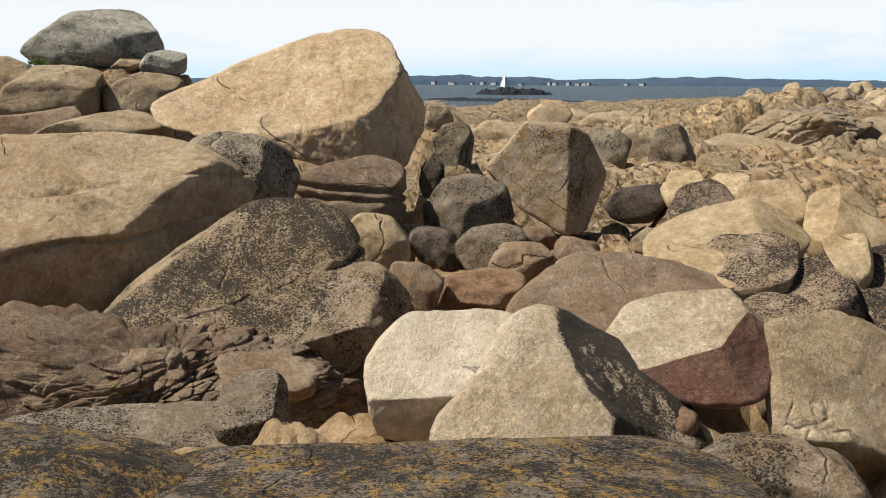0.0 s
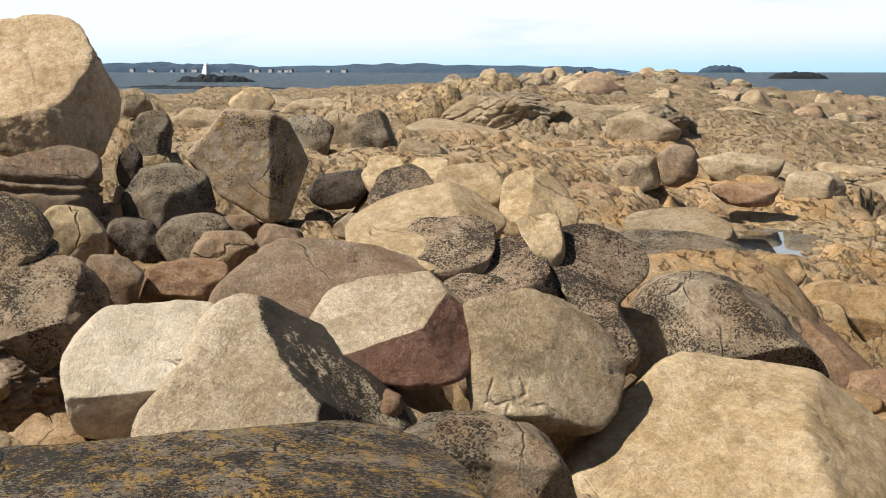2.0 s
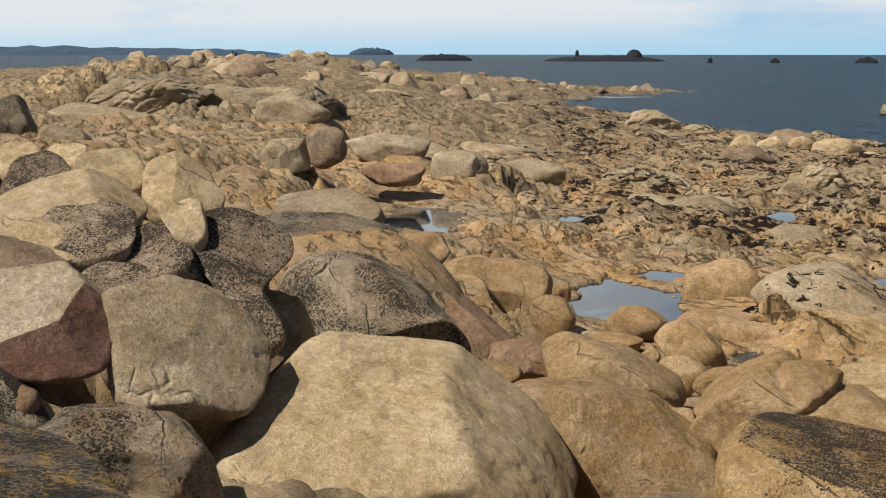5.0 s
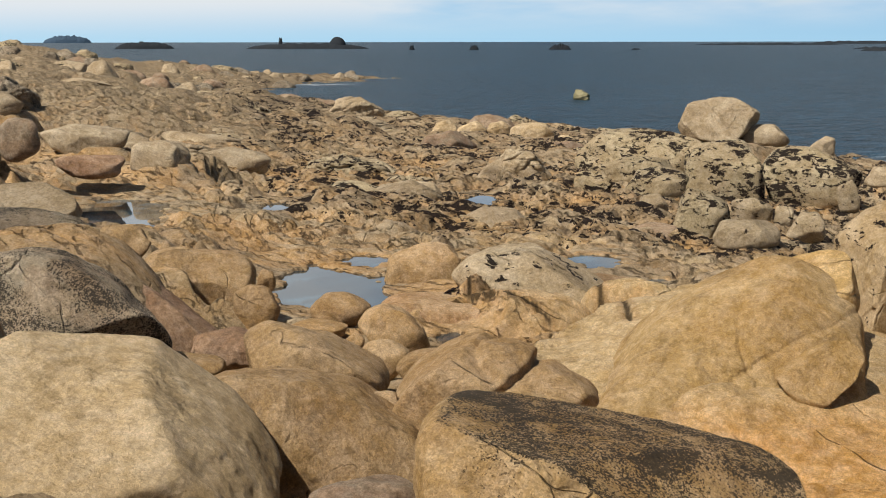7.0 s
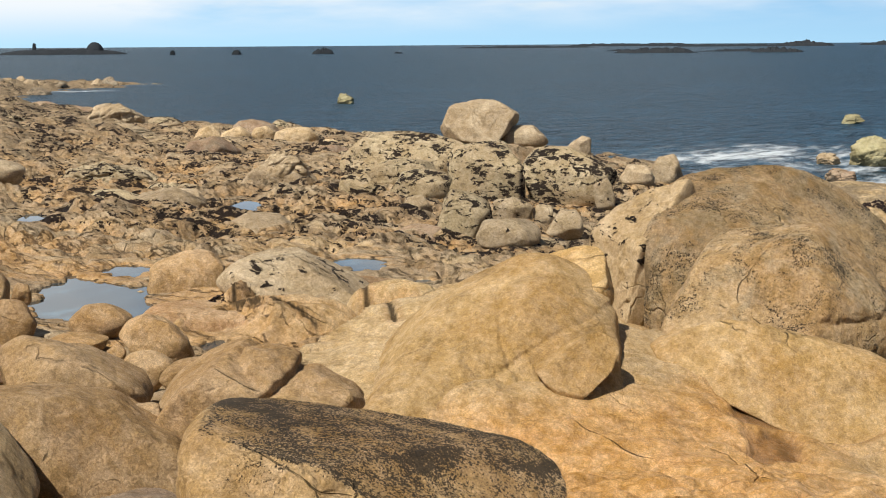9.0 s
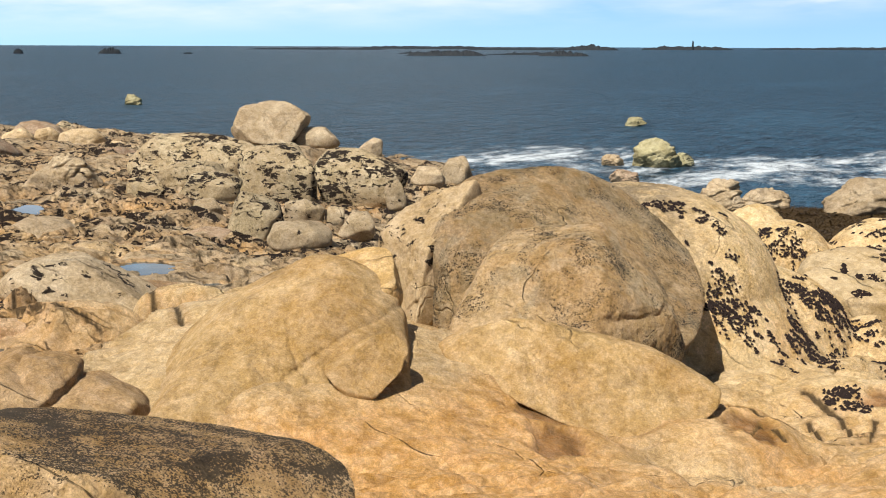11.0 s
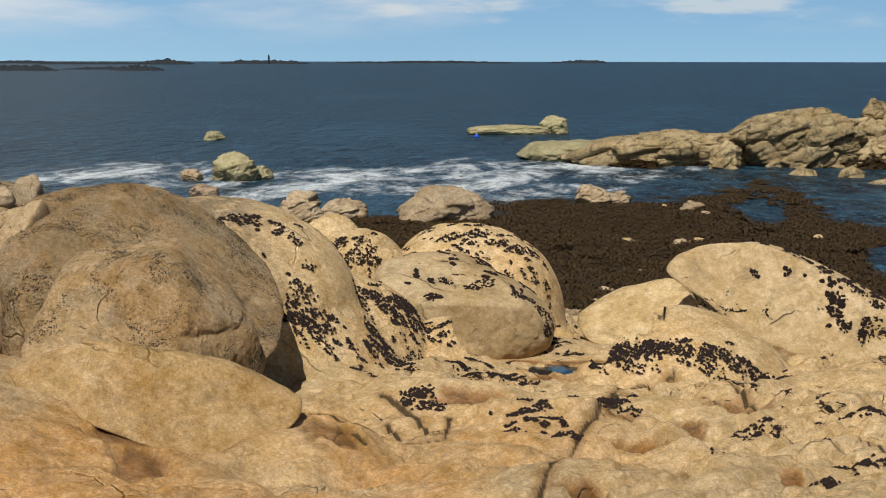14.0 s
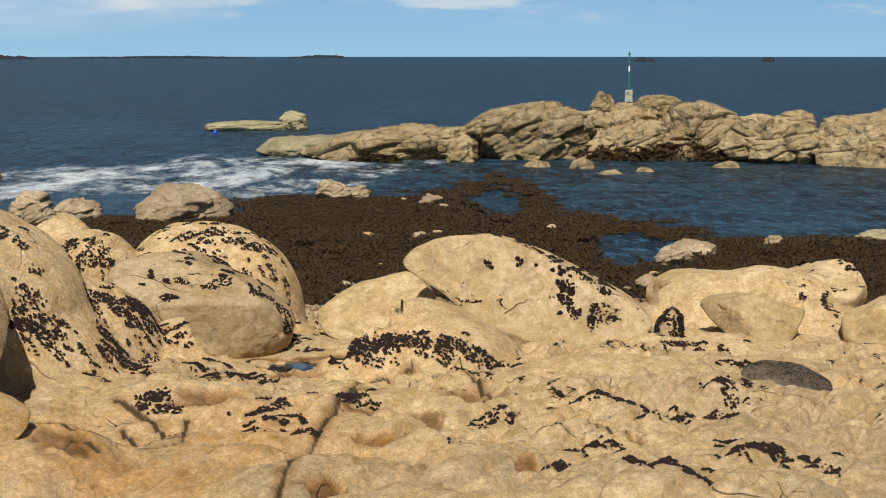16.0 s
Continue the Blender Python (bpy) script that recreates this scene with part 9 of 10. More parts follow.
rock("ledge", "low whaleback of tan bedrock", -33.99, 25.35, 3.59, (0.85, 0.68, 0.41), 53.3, "tan", 236, 16, group="whalebacks of the plain", category="rock", cuts=((-0.62, 0, 0.79, 1.03), (0.22, 0, 0.97, 0.89), (0.97, 0, 0.25, 0.95), (-0.95, 0, -0.32, 0.78), (0.1, -0.66, 0.75, 0.84), (-0.25, -0.95, 0.15, 0.86)), foot=3.47, facets=4, rough=0.05, taper=0, sharp=36, power=3.2)
rock("ledge", "low whaleback of tan bedrock", -30.38, 20.05, 3.87, (0.51, 0.41, 0.28), 56.7, "tan", 237, 12, group="whalebacks of the plain", category="rock", cuts=((-0.89, 0, 0.47, 0.84), (0.09, 0, 1.0, 0.96), (0.97, 0, 0.23, 0.9), (0.1, -0.66, 0.75, 0.84), (-0.25, -0.95, 0.15, 0.86)), foot=3.78, facets=4, rough=0.05, taper=0, sharp=36, power=3.2)
rock("ledge", "low whaleback of tan bedrock", -24.65, 14.08, 4.28, (0.45, 0.36, 0.21), 60.4, "rusty", 238, 13, group="whalebacks of the plain", category="rock", cuts=((-0.83, 0, 0.56, 0.97), (0.19, 0, 0.98, 0.88), (0.97, 0, 0.25, 0.91), (-0.92, 0, -0.39, 0.82), (0.1, -0.66, 0.75, 0.84), (-0.25, -0.95, 0.15, 0.86)), foot=4.22, facets=4, rough=0.05, taper=0, sharp=36, power=3.2)
rock("ledge", "low whaleback of tan bedrock", -34.99, 28.93, 3.22, (1.18, 0.95, 0.45), 50.4, "tan", 239, 21, group="whalebacks of the plain", category="rock", cuts=((-0.6, 0, 0.8, 0.94), (0.42, 0, 0.91, 0.81), (0.98, 0, -0.2, 0.9), (-0.93, 0, -0.37, 0.77), (0.1, -0.66, 0.75, 0.84), (-0.25, -0.95, 0.15, 0.86)), foot=3.09, facets=4, rough=0.05, taper=0, sharp=36, power=3.2)
rock("ledge", "low whaleback of tan bedrock", -30.47, 32.29, 2.25, (0.98, 0.78, 0.34), 43.3, "dotted", 240, 18, group="whalebacks of the plain", category="rock", cuts=((-0.96, 0, 0.26, 0.88), (0.11, 0, 0.99, 0.92), (0.96, 0, 0.29, 0.86), (0.1, -0.66, 0.75, 0.84), (-0.25, -0.95, 0.15, 0.86)), foot=2.16, facets=4, rough=0.05, taper=0, sharp=36, power=3.2)
rock("ledge", "low whaleback of tan bedrock", -31.13, 30.24, 2.16, (1.31, 1.05, 0.54), 45.8, "tufted", 241, 25, group="whalebacks of the plain", category="rock", cuts=((-0.74, 0, 0.67, 0.82), (-0.0, 0, 1.0, 1.0), (0.96, 0, 0.29, 0.99), (0.1, -0.66, 0.75, 0.84), (-0.25, -0.95, 0.15, 0.86)), foot=2.01, facets=4, rough=0.05, taper=0, sharp=36, power=3.2)
rock("ledge", "low whaleback of tan bedrock", -31.87, 39.04, 2.22, (1.42, 1.13, 0.78), 39.1, "tan", 242, 23, group="whalebacks of the plain", category="rock", cuts=((-0.7, 0, 0.71, 0.81), (0.21, 0, 0.98, 0.95), (0.83, 0, 0.56, 0.85), (0.1, -0.66, 0.75, 0.84), (-0.25, -0.95, 0.15, 0.86)), foot=1.99, facets=4, rough=0.05, taper=0, sharp=36, power=3.2)
rock("ledge", "low whaleback of tan bedrock", -40.30, 39.45, 1.71, (2.15, 1.72, 0.65), 45.6, "tufted", 243, 31, group="whalebacks of the plain", category="rock", cuts=((-0.74, 0, 0.67, 0.94), (0.26, 0, 0.97, 0.87), (0.83, 0, 0.55, 0.82), (0.1, -0.66, 0.75, 0.84), (-0.25, -0.95, 0.15, 0.86)), foot=1.53, facets=4, rough=0.05, taper=0, sharp=36, power=3.2)
rock("ledge", "low whaleback of tan bedrock", -21.55, 25.51, 2.59, (1.01, 0.81, 0.51), 40.1, "tan", 244, 25, group="whalebacks of the plain", category="rock", cuts=((-0.82, 0, 0.57, 0.84), (0.25, 0, 0.97, 0.88), (0.88, 0, 0.48, 0.89), (0.1, -0.66, 0.75, 0.84), (-0.25, -0.95, 0.15, 0.86)), foot=2.44, facets=4, rough=0.05, taper=0, sharp=36, power=3.2)
rock("ledge", "low whaleback of tan bedrock", -20.76, 19.38, 2.85, (0.63, 0.50, 0.32), 46.9, "tan", 245, 18, group="whalebacks of the plain", category="rock", cuts=((-0.75, 0, 0.66, 0.75), (-0.15, 0, 0.99, 0.86), (0.98, 0, 0.21, 1.01), (0.1, -0.66, 0.75, 0.84), (-0.25, -0.95, 0.15, 0.86)), foot=2.76, facets=4, rough=0.05, taper=0, sharp=36, power=3.2)
rock("ledge", "low whaleback of tan bedrock", -23.42, 20.92, 2.67, (0.76, 0.61, 0.40), 48.2, "tufted", 246, 20, group="whalebacks of the plain", category="rock", cuts=((-0.74, 0, 0.67, 0.92), (0.13, 0, 0.99, 0.95), (0.98, 0, 0.22, 1.0), (0.1, -0.66, 0.75, 0.84), (-0.25, -0.95, 0.15, 0.86)), foot=2.56, facets=4, rough=0.05, taper=0, sharp=36, power=3.2)
rock("outcrop", "weathered ridge along the water", -80.27, 78.68, 1.29, (1.92, 1.54, 1.06), 45.5, "tan", 247, 14, group="ridges along the water", category="outcrop", cuts=((-0.96, 0, 0.28, 1.01), (0.22, 0, 0.98, 0.81), (0.89, 0, 0.45, 0.79), (0.1, -0.66, 0.75, 0.84), (-0.25, -0.95, 0.15, 0.86)), foot=0.84, facets=5, rough=0.07, taper=0, sharp=36, power=3.2)
rock("outcrop", "weathered ridge along the water", -87.61, 76.64, 0.93, (1.17, 0.94, 0.89), 48.8, "tan", 248, 12, group="ridges along the water", category="outcrop", cuts=((-0.95, 0, 0.3, 0.83), (-0.13, 0, 0.99, 0.92), (0.96, 0, 0.27, 0.85), (0.1, -0.66, 0.75, 0.84), (-0.25, -0.95, 0.15, 0.86)), foot=0.56, facets=5, rough=0.07, taper=0, sharp=36, power=3.2)
rock("outcrop", "weathered ridge along the water", -91.27, 75.42, 0.11, (2.14, 1.72, 1.95), 50.4, "tufted", 249, 15, group="ridges along the water", category="outcrop", cuts=((-0.73, 0, 0.68, 0.76), (0.47, 0, 0.88, 0.83), (1.0, 0, 0.0, 1.0), (0.1, -0.66, 0.75, 0.84), (-0.25, -0.95, 0.15, 0.86)), foot=-0.7, facets=5, rough=0.07, taper=0, sharp=36, power=3.2)
rock("outcrop", "weathered ridge along the water", -77.66, 72.73, 0.45, (2.57, 2.05, 1.29), 46.9, "tufted", 250, 20, group="ridges along the water", category="outcrop", cuts=((-0.89, 0, 0.46, 0.83), (-0.13, 0, 0.99, 0.9), (0.92, 0, 0.39, 1.0), (0.1, -0.66, 0.75, 0.84), (-0.25, -0.95, 0.15, 0.86)), foot=-0.08, facets=5, rough=0.07, taper=0, sharp=36, power=3.2)
rock("outcrop", "weathered ridge along the water", -70.06, 71.91, 0.54, (2.63, 2.10, 0.92), 44.2, "tan", 251, 21, group="ridges along the water", category="outcrop", cuts=((-0.82, 0, 0.57, 0.88), (0.49, 0, 0.87, 0.68), (0.94, 0, 0.35, 0.78), (0.1, -0.66, 0.75, 0.84), (-0.25, -0.95, 0.15, 0.86)), foot=0.17, facets=5, rough=0.07, taper=0, sharp=36, power=3.2)
rock("boulder", "rounded boulder at the edge of the sea", -55.20, 61.17, 1.73, (0.83, 0.67, 0.73), 42.0, "blond", 252, 30, group="boulders at the edge of the sea", category="boulder", cuts=((0.77, 0, 0.64, 1.01), (-0.32, 0, 0.95, 0.79), (-0.88, 0, 0.47, 0.74),), foot=1.22, facets=4, sharp=18, rough=0.035, taper=0, power=3.2, wrinkle=0.4, broken=0.02, pace=1.1)
rock("boulder", "rounded boulder at the edge of the sea", -52.71, 60.71, 1.76, (0.96, 0.77, 0.71), 40.9, "blond", 253, 30, group="boulders at the edge of the sea", category="boulder", cuts=((0.72, 0, 0.7, 0.89), (-0.32, 0, 0.95, 0.86), (-0.97, 0, 0.25, 0.84),), foot=1.26, facets=4, sharp=18, rough=0.035, taper=0, power=3.2, wrinkle=0.4, broken=0.02, pace=1.1)
rock("boulder", "rounded boulder at the edge of the sea", -52.75, 63.29, 1.75, (0.79, 0.63, 0.62), 39.8, "blond", 254, 30, group="boulders at the edge of the sea", category="boulder", cuts=((0.67, 0, 0.74, 0.92), (-0.28, 0, 0.96, 0.89), (-0.97, 0, 0.25, 0.86),), foot=1.31, facets=4, sharp=18, rough=0.035, taper=0, power=3.2, wrinkle=0.4, broken=0.02, pace=1.1)
rock("boulder", "rounded boulder at the edge of the sea", -49.40, 62.15, 1.46, (1.36, 1.09, 1.00), 38.4, "blond", 255, 36, group="boulders at the edge of the sea", category="boulder", cuts=((0.99, 0, -0.13, 0.97), (0.86, 0, 0.51, 0.96), (0.14, 0, 0.99, 0.96), (-0.45, 0, 0.89, 0.98), (-0.99, 0, 0.15, 0.93),), foot=0.76, facets=4, sharp=18, rough=0.035, taper=0, power=3.2, wrinkle=0.4, broken=0.02, pace=1.1)
rock("boulder", "rounded boulder at the edge of the sea", -47.32, 62.49, 1.22, (0.83, 0.67, 0.67), 37.1, "blond", 256, 30, group="boulders at the edge of the sea", category="boulder", cuts=((0.99, 0, 0.17, 0.88), (0.61, 0, 0.79, 0.81), (-0.53, 0, 0.85, 0.84), (-0.97, 0, 0.23, 0.84),), foot=0.75, facets=4, sharp=18, rough=0.035, taper=0, power=3.2, wrinkle=0.4, broken=0.02, pace=1.1)
rock("boulder", "rounded boulder at the edge of the sea", -75.92, 65.69, 0.72, (1.49, 1.34, 1.37), 49.2, "blond", 257, 30, group="boulders at the edge of the sea", category="boulder", foot=0.48, rough=0.08, broken=0.08, pace=1.0)
rock("boulder", "rounded boulder at the edge of the sea", -76.96, 70.54, 0.33, (1.78, 1.61, 1.17), 47.5, "blond", 258, 30, group="boulders at the edge of the sea", category="boulder", foot=0.12, rough=0.08, broken=0.08, pace=1.0)
rock("boulder", "rounded boulder at the edge of the sea", -96.73, 79.79, 0.66, (1.26, 1.14, 1.02), 50.5, "blond", 259, 30, group="boulders at the edge of the sea", category="boulder", foot=0.49, rough=0.08, broken=0.08, pace=1.0)
rock("boulder", "rounded boulder at the edge of the sea", -78.02, 80.91, -0.50, (1.47, 1.32, 1.09), 44.0, "blond", 260, 30, group="boulders at the edge of the sea", category="boulder", foot=-0.69, rough=0.08, broken=0.08, pace=1.0)

# rocks in the sea
rock("sea_rock", "sea-worn rock standing in the shallows", -22.20, 80.27, 0.61, (1.32, 1.19, 1.04), 15.5, "olive", 261, 26, group="rocks in the shallows", category="rock", rough=0.09, broken=0.08, pace=0.8, power=3.0, sharp=24)
rock("sea_rock", "sea-worn rock standing in the shallows", -21.18, 81.67, 0.32, (0.76, 0.69, 0.43), 14.5, "olive", 262, 26, group="rocks in the shallows", category="rock", rough=0.09, broken=0.08, pace=0.8, power=3.0, sharp=24)
rock("sea_rock", "sea-worn rock standing in the shallows", -24.64, 79.39, 0.30, (0.64, 0.57, 0.38), 17.3, "tan", 263, 26, group="rocks in the shallows", category="rock", rough=0.09, broken=0.08, pace=0.8, power=3.0, sharp=24)
rock("sea_rock", "sea-worn rock standing in the shallows", -21.19, 70.21, 0.30, (0.74, 0.66, 0.41), 16.8, "brown", 264, 26, group="rocks in the shallows", category="rock", rough=0.09, broken=0.08, pace=0.8, power=3.0, sharp=24)
rock("sea_rock", "sea-worn rock standing in the shallows", -35.07, 119.69, 0.37, (0.90, 0.81, 0.52), 16.3, "olive", 265, 26, group="rocks in the shallows", category="rock", rough=0.09, broken=0.08, pace=0.8, power=3.0, sharp=24)
rock("sea_rock", "sea-worn rock standing in the shallows", -99.48, 134.62, 0.49, (1.18, 1.06, 0.74), 36.5, "olive", 266, 26, group="rocks in the shallows", category="rock", rough=0.09, broken=0.08, pace=0.8, power=3.0, sharp=24)
rock("sea_rock", "sea-worn rock standing in the shallows", -14.56, 63.73, 0.40, (0.86, 0.77, 0.62), 12.8, "tan", 267, 26, group="rocks in the shallows", category="rock", rough=0.09, broken=0.08, pace=0.8, power=3.0, sharp=24)
rock("sea_rock", "sea-worn rock standing in the shallows", -13.39, 60.17, 0.33, (0.79, 0.72, 0.48), 12.5, "tan", 268, 26, group="rocks in the shallows", category="rock", rough=0.09, broken=0.08, pace=0.8, power=3.0, sharp=24)
rock("sea_rock", "sea-worn rock standing in the shallows", -12.03, 61.07, 0.37, (1.08, 0.97, 0.56), 11.1, "tan", 269, 26, group="rocks in the shallows", category="rock", rough=0.09, broken=0.08, pace=0.8, power=3.0, sharp=24)
rock("sea_rock", "sea-worn rock standing in the shallows", -7.46, 60.77, 0.57, (1.90, 1.71, 0.98), 6.9, "tan", 270, 26, group="rocks in the shallows", category="rock", rough=0.09, broken=0.08, pace=0.8, power=3.0, sharp=24)
rock("sea_rock", "sea-worn rock standing in the shallows", -1.28, 68.79, 0.39, (0.90, 0.81, 0.60), 1.1, "tan", 271, 26, group="rocks in the shallows", category="rock", rough=0.09, broken=0.08, pace=0.8, power=3.0, sharp=24)
rock("sea_rock", "sea-worn rock standing in the shallows", -0.04, 69.26, 0.27, (0.91, 0.82, 0.34), 0.1, "tan", 272, 26, group="rocks in the shallows", category="rock", rough=0.09, broken=0.08, pace=0.8, power=3.0, sharp=24)
rock("sea_rock", "sea-worn rock standing in the shallows", 3.33, 64.31, 0.29, (0.65, 0.58, 0.39), -3.0, "tan", 273, 26, group="rocks in the shallows", category="rock", rough=0.09, broken=0.08, pace=0.8, power=3.0, sharp=24)
rock("sea_rock", "sea-worn rock standing in the shallows", -6.11, 134.19, 0.66, (1.57, 1.41, 1.12), 2.6, "olive", 274, 26, group="rocks in the shallows", category="rock", rough=0.09, broken=0.08, pace=0.8, power=3.0, sharp=24)
rock("sea_rock", "sea-worn rock standing in the shallows", -10.16, 134.17, 0.38, (4.17, 3.75, 0.55), 4.4, "olive", 275, 26, group="rocks in the shallows", category="rock", rough=0.09, broken=0.08, pace=0.8, power=3.0, sharp=24)
rock("sea_rock", "sea-worn rock standing in the shallows", 11.30, 47.53, 0.31, (1.04, 0.93, 0.47), -13.4, "tan", 276, 26, group="rocks in the shallows", category="rock", rough=0.09, broken=0.08, pace=0.8, power=3.0, sharp=24)
rock("sea_rock", "sea-worn rock standing in the shallows", 15.05, 50.02, 0.25, (0.53, 0.47, 0.32), -16.8, "tan", 277, 26, group="rocks in the shallows", category="rock", rough=0.09, broken=0.08, pace=0.8, power=3.0, sharp=24)
rock("sea_rock", "sea-worn rock standing in the shallows", 19.88, 52.27, 0.19, (0.90, 0.81, 0.20), -20.9, "olive", 278, 26, group="rocks in the shallows", category="rock", rough=0.09, broken=0.08, pace=0.8, power=3.0, sharp=24)

# the islet with the beacon pole

ground = build_ground()
mussel_beds(ground, ((-2.65, 25.14, 0.41, 0.35, 6, 9),))
mussel_beds(ground, ((-2.10, 25.24, 0.51, 0.25, 5, 8),))
mussel_beds(ground, ((-1.54, 24.98, 0.30, 0.48, 4, 9),))
mussel_beds(ground, ((-3.24, 19.60, 0.24, 0.15, 9, 8),))
mussel_beds(ground, ((-2.95, 19.85, 0.12, 0.19, 8, 6),))
mussel_beds(ground, ((-3.80, 18.17, 0.30, 0.15, 12, 8),))
mussel_beds(ground, ((-4.05, 18.01, 0.11, 0.05, 13, 3),))
mussel_beds(ground, ((-3.22, 18.99, 0.09, 0.10, 10, 3),))
mussel_beds(ground, ((-3.03, 18.72, 0.19, 0.15, 9, 4),))
mussel_beds(ground, ((-4.93, 24.53, 0.30, 0.05, 11, 6),))
mussel_beds(ground, ((-4.42, 24.38, 0.20, 0.05, 10, 4),))
mussel_beds(ground, ((-2.52, 20.06, 0.33, 0.20, 7, 7),))
mussel_beds(ground, ((-2.12, 19.25, 0.12, 0.05, 6, 3),))
mussel_beds(ground, ((-1.47, 18.96, 0.15, 0.10, 4, 4),))
mussel_beds(ground, ((-0.71, 27.67, 0.61, 0.79, 1, 12),))
mussel_beds(ground, ((-1.04, 22.85, 0.18, 0.30, 3, 5),))
mussel_beds(ground, ((0.45, 19.72, 0.36, 0.05, -1, 9),))
mussel_beds(ground, ((-0.06, 19.67, 0.16, 0.05, 0, 4),))
mussel_beds(ground, ((1.65, 19.70, 0.28, 0.10, -5, 7),))
mussel_beds(ground, ((2.05, 19.76, 0.12, 0.05, -6, 3),))
mussel_beds(ground, ((-2.30, 16.25, 0.08, 0.10, 8, 3),))
mussel_beds(ground, ((-0.89, 15.54, 0.19, 0.30, 3, 8),))
mussel_beds(ground, ((-0.09, 16.72, 0.12, 0.10, 0, 5),))
mussel_beds(ground, ((1.59, 15.94, 0.16, 0.17, -6, 4),))
mussel_beds(ground, ((2.01, 15.64, 0.08, 0.10, -7, 2),))
mussel_beds(ground, ((3.10, 16.42, 0.30, 0.05, -11, 6),))
mussel_beds(ground, ((3.75, 16.03, 0.27, 0.20, -13, 6),))
mussel_beds(ground, ((5.32, 21.67, 0.36, 0.20, -14, 6),))
mussel_beds(ground, ((7.20, 24.48, 0.31, 0.10, -16, 5),))
mussel_beds(ground, ((5.39, 19.37, 0.20, 0.21, -16, 4),))
mussel_beds(ground, ((4.38, 16.74, 0.10, 0.11, -15, 2),))
mussel_beds(ground, ((2.86, 12.89, 0.19, 0.05, -12, 5),))
mussel_beds(ground, ((3.94, 14.58, 0.07, 0.12, -15, 2),))
mussel_beds(ground, ((4.04, 13.35, 0.28, 0.10, -17, 6),))
mussel_beds(ground, ((1.17, 14.67, 0.06, 0.08, -5, 1),))
mussel_beds(ground, ((2.51, 14.54, 0.18, 0.15, -10, 3),))
mussel_beds(ground, ((2.00, 13.46, 0.04, 0.05, -8, 1),))
mussel_beds(ground, ((0.85, 19.75, 0.32, 0.10, -2, 6),))
mussel_beds(ground, ((-4.94, 18.58, 0.31, 0.10, 15, 5),))
mussel_beds(ground, ((-21.14, 45.14, 0.80, 0.40, 25, 7),))
mussel_beds(ground, ((-14.51, 17.16, 0.11, 0.17, 40, 4),))
mussel_beds(ground, ((-13.23, 14.75, 0.08, 0.05, 42, 1),))
mussel_beds(ground, ((-14.08, 18.34, 0.11, 0.05, 38, 2),))
build_sea()
for p in POOLS:
    if p[5] > 0.1:
        build_pool(*p)
for r in ROCKS:
    build_rock(*r)
build_wrack()


# ---- reefs, islands and the far coast ----
def part(name, bm, material, parent, label=""):
    me = bpy.data.meshes.new(name)
    bm.to_mesh(me)
    bm.free()
    me.materials.append(material)
    ob = new(name, me)
    ob.parent = parent
    if label:
        ob["label"] = label
    return ob


def reef(name, label, x, y, length, depth, height, seed, mat="reef", group="reefs far out", base=-0.4, kind="", jagged=1.0):
    """A low ridge of rock rising from the sea, lying across the line from the viewer."""
    u = np.linspace(-1, 1, 90)
    v = np.linspace(-1, 1, 14)
    a, b = np.meshgrid(u, v, indexing="ij")
    px, py = a * length / 2, b * depth / 2
    body = np.clip(1 - np.abs(a) ** 2.5 - np.abs(b) ** 2, 0, 1) ** 0.6
    jag = 0.55 + 0.5 * np.abs(fractal(np.stack([a * 4 + seed, b * 1.2, 0 * a], -1), 4, seed)) + 0.22 * fractal(np.stack([a * 14, b * 2, 0 * a + seed], -1), 3, seed + 3)
    jag = 0.75 + jagged * (jag - 0.75)
    pz = base + height * body * jag * (1.3 if mat == "land" else 1.0)
    n, rows = a.shape
    i, j = np.meshgrid(np.arange(n - 1), np.arange(rows - 1), indexing="ij")
    faces = np.stack([i * rows + j, (i + 1) * rows + j, (i + 1) * rows + j + 1, i * rows + j + 1], -1).reshape(-1, 4)
    ob = new(name, mesh_of(name, np.stack([px, py, pz], -1).reshape(-1, 3), faces, MAT[mat], smooth=False))
    ob.matrix_world = pose(x, y, 0, 0, 0, math.degrees(math.atan2(-x, y)))
    return tagged(ob, label, "island" if height > 5 else "reef", group, kind)


def scatter(count, seed, where, sizes, mats, kind, label, group, flatness=(0.45, 0.8), n=12, sunk=0.1, category="boulder"):
    """Loose boulders on the bedrock: where(draw) gives a bearing and a distance."""
    draw = random.Random(seed)
    models = []
    for k in range(10):
        tall = draw.uniform(*flatness)
        models.append((tall, rock_mesh(kind, (1, draw.uniform(0.6, 0.95), tall), MAT[mats[k % len(mats)]], seed * 31 + k, n, power=2.9, rough=0.10, sharp=26, facets=12, taper=0.15)))
    spots = [where(draw) for _ in range(count)]
    x = np.array([-math.sin(radians(b)) * d for b, d in spots])
    y = np.array([math.cos(radians(b)) * d for b, d in spots])
    z = shore_height(x.copy(), y.copy())[0]
    for k in range(count):
        if z[k] < 0.2 or any(math.hypot(x[k] - p[0], y[k] - p[1]) < 2.2 * p[2] + 1 for p in POOLS):
            continue
        size = draw.uniform(*sizes) * draw.uniform(0.5, 1.0) * (min(1.0, math.hypot(x[k], y[k]) / 75) if sizes[1] > 0.6 else 1.0)
        tall, me = models[k % 10]
        ob = new(kind, me)
        ob.matrix_world = pose(x[k], y[k], z[k] - sunk * tall * size, draw.uniform(-9, 9), draw.uniform(-9, 9), math.degrees(0.8) + draw.uniform(-40, 40) + 180 * draw.randint(0, 1)) @ Matrix.Diagonal((size, size, size, 1))
        tagged(ob, label, category, group)


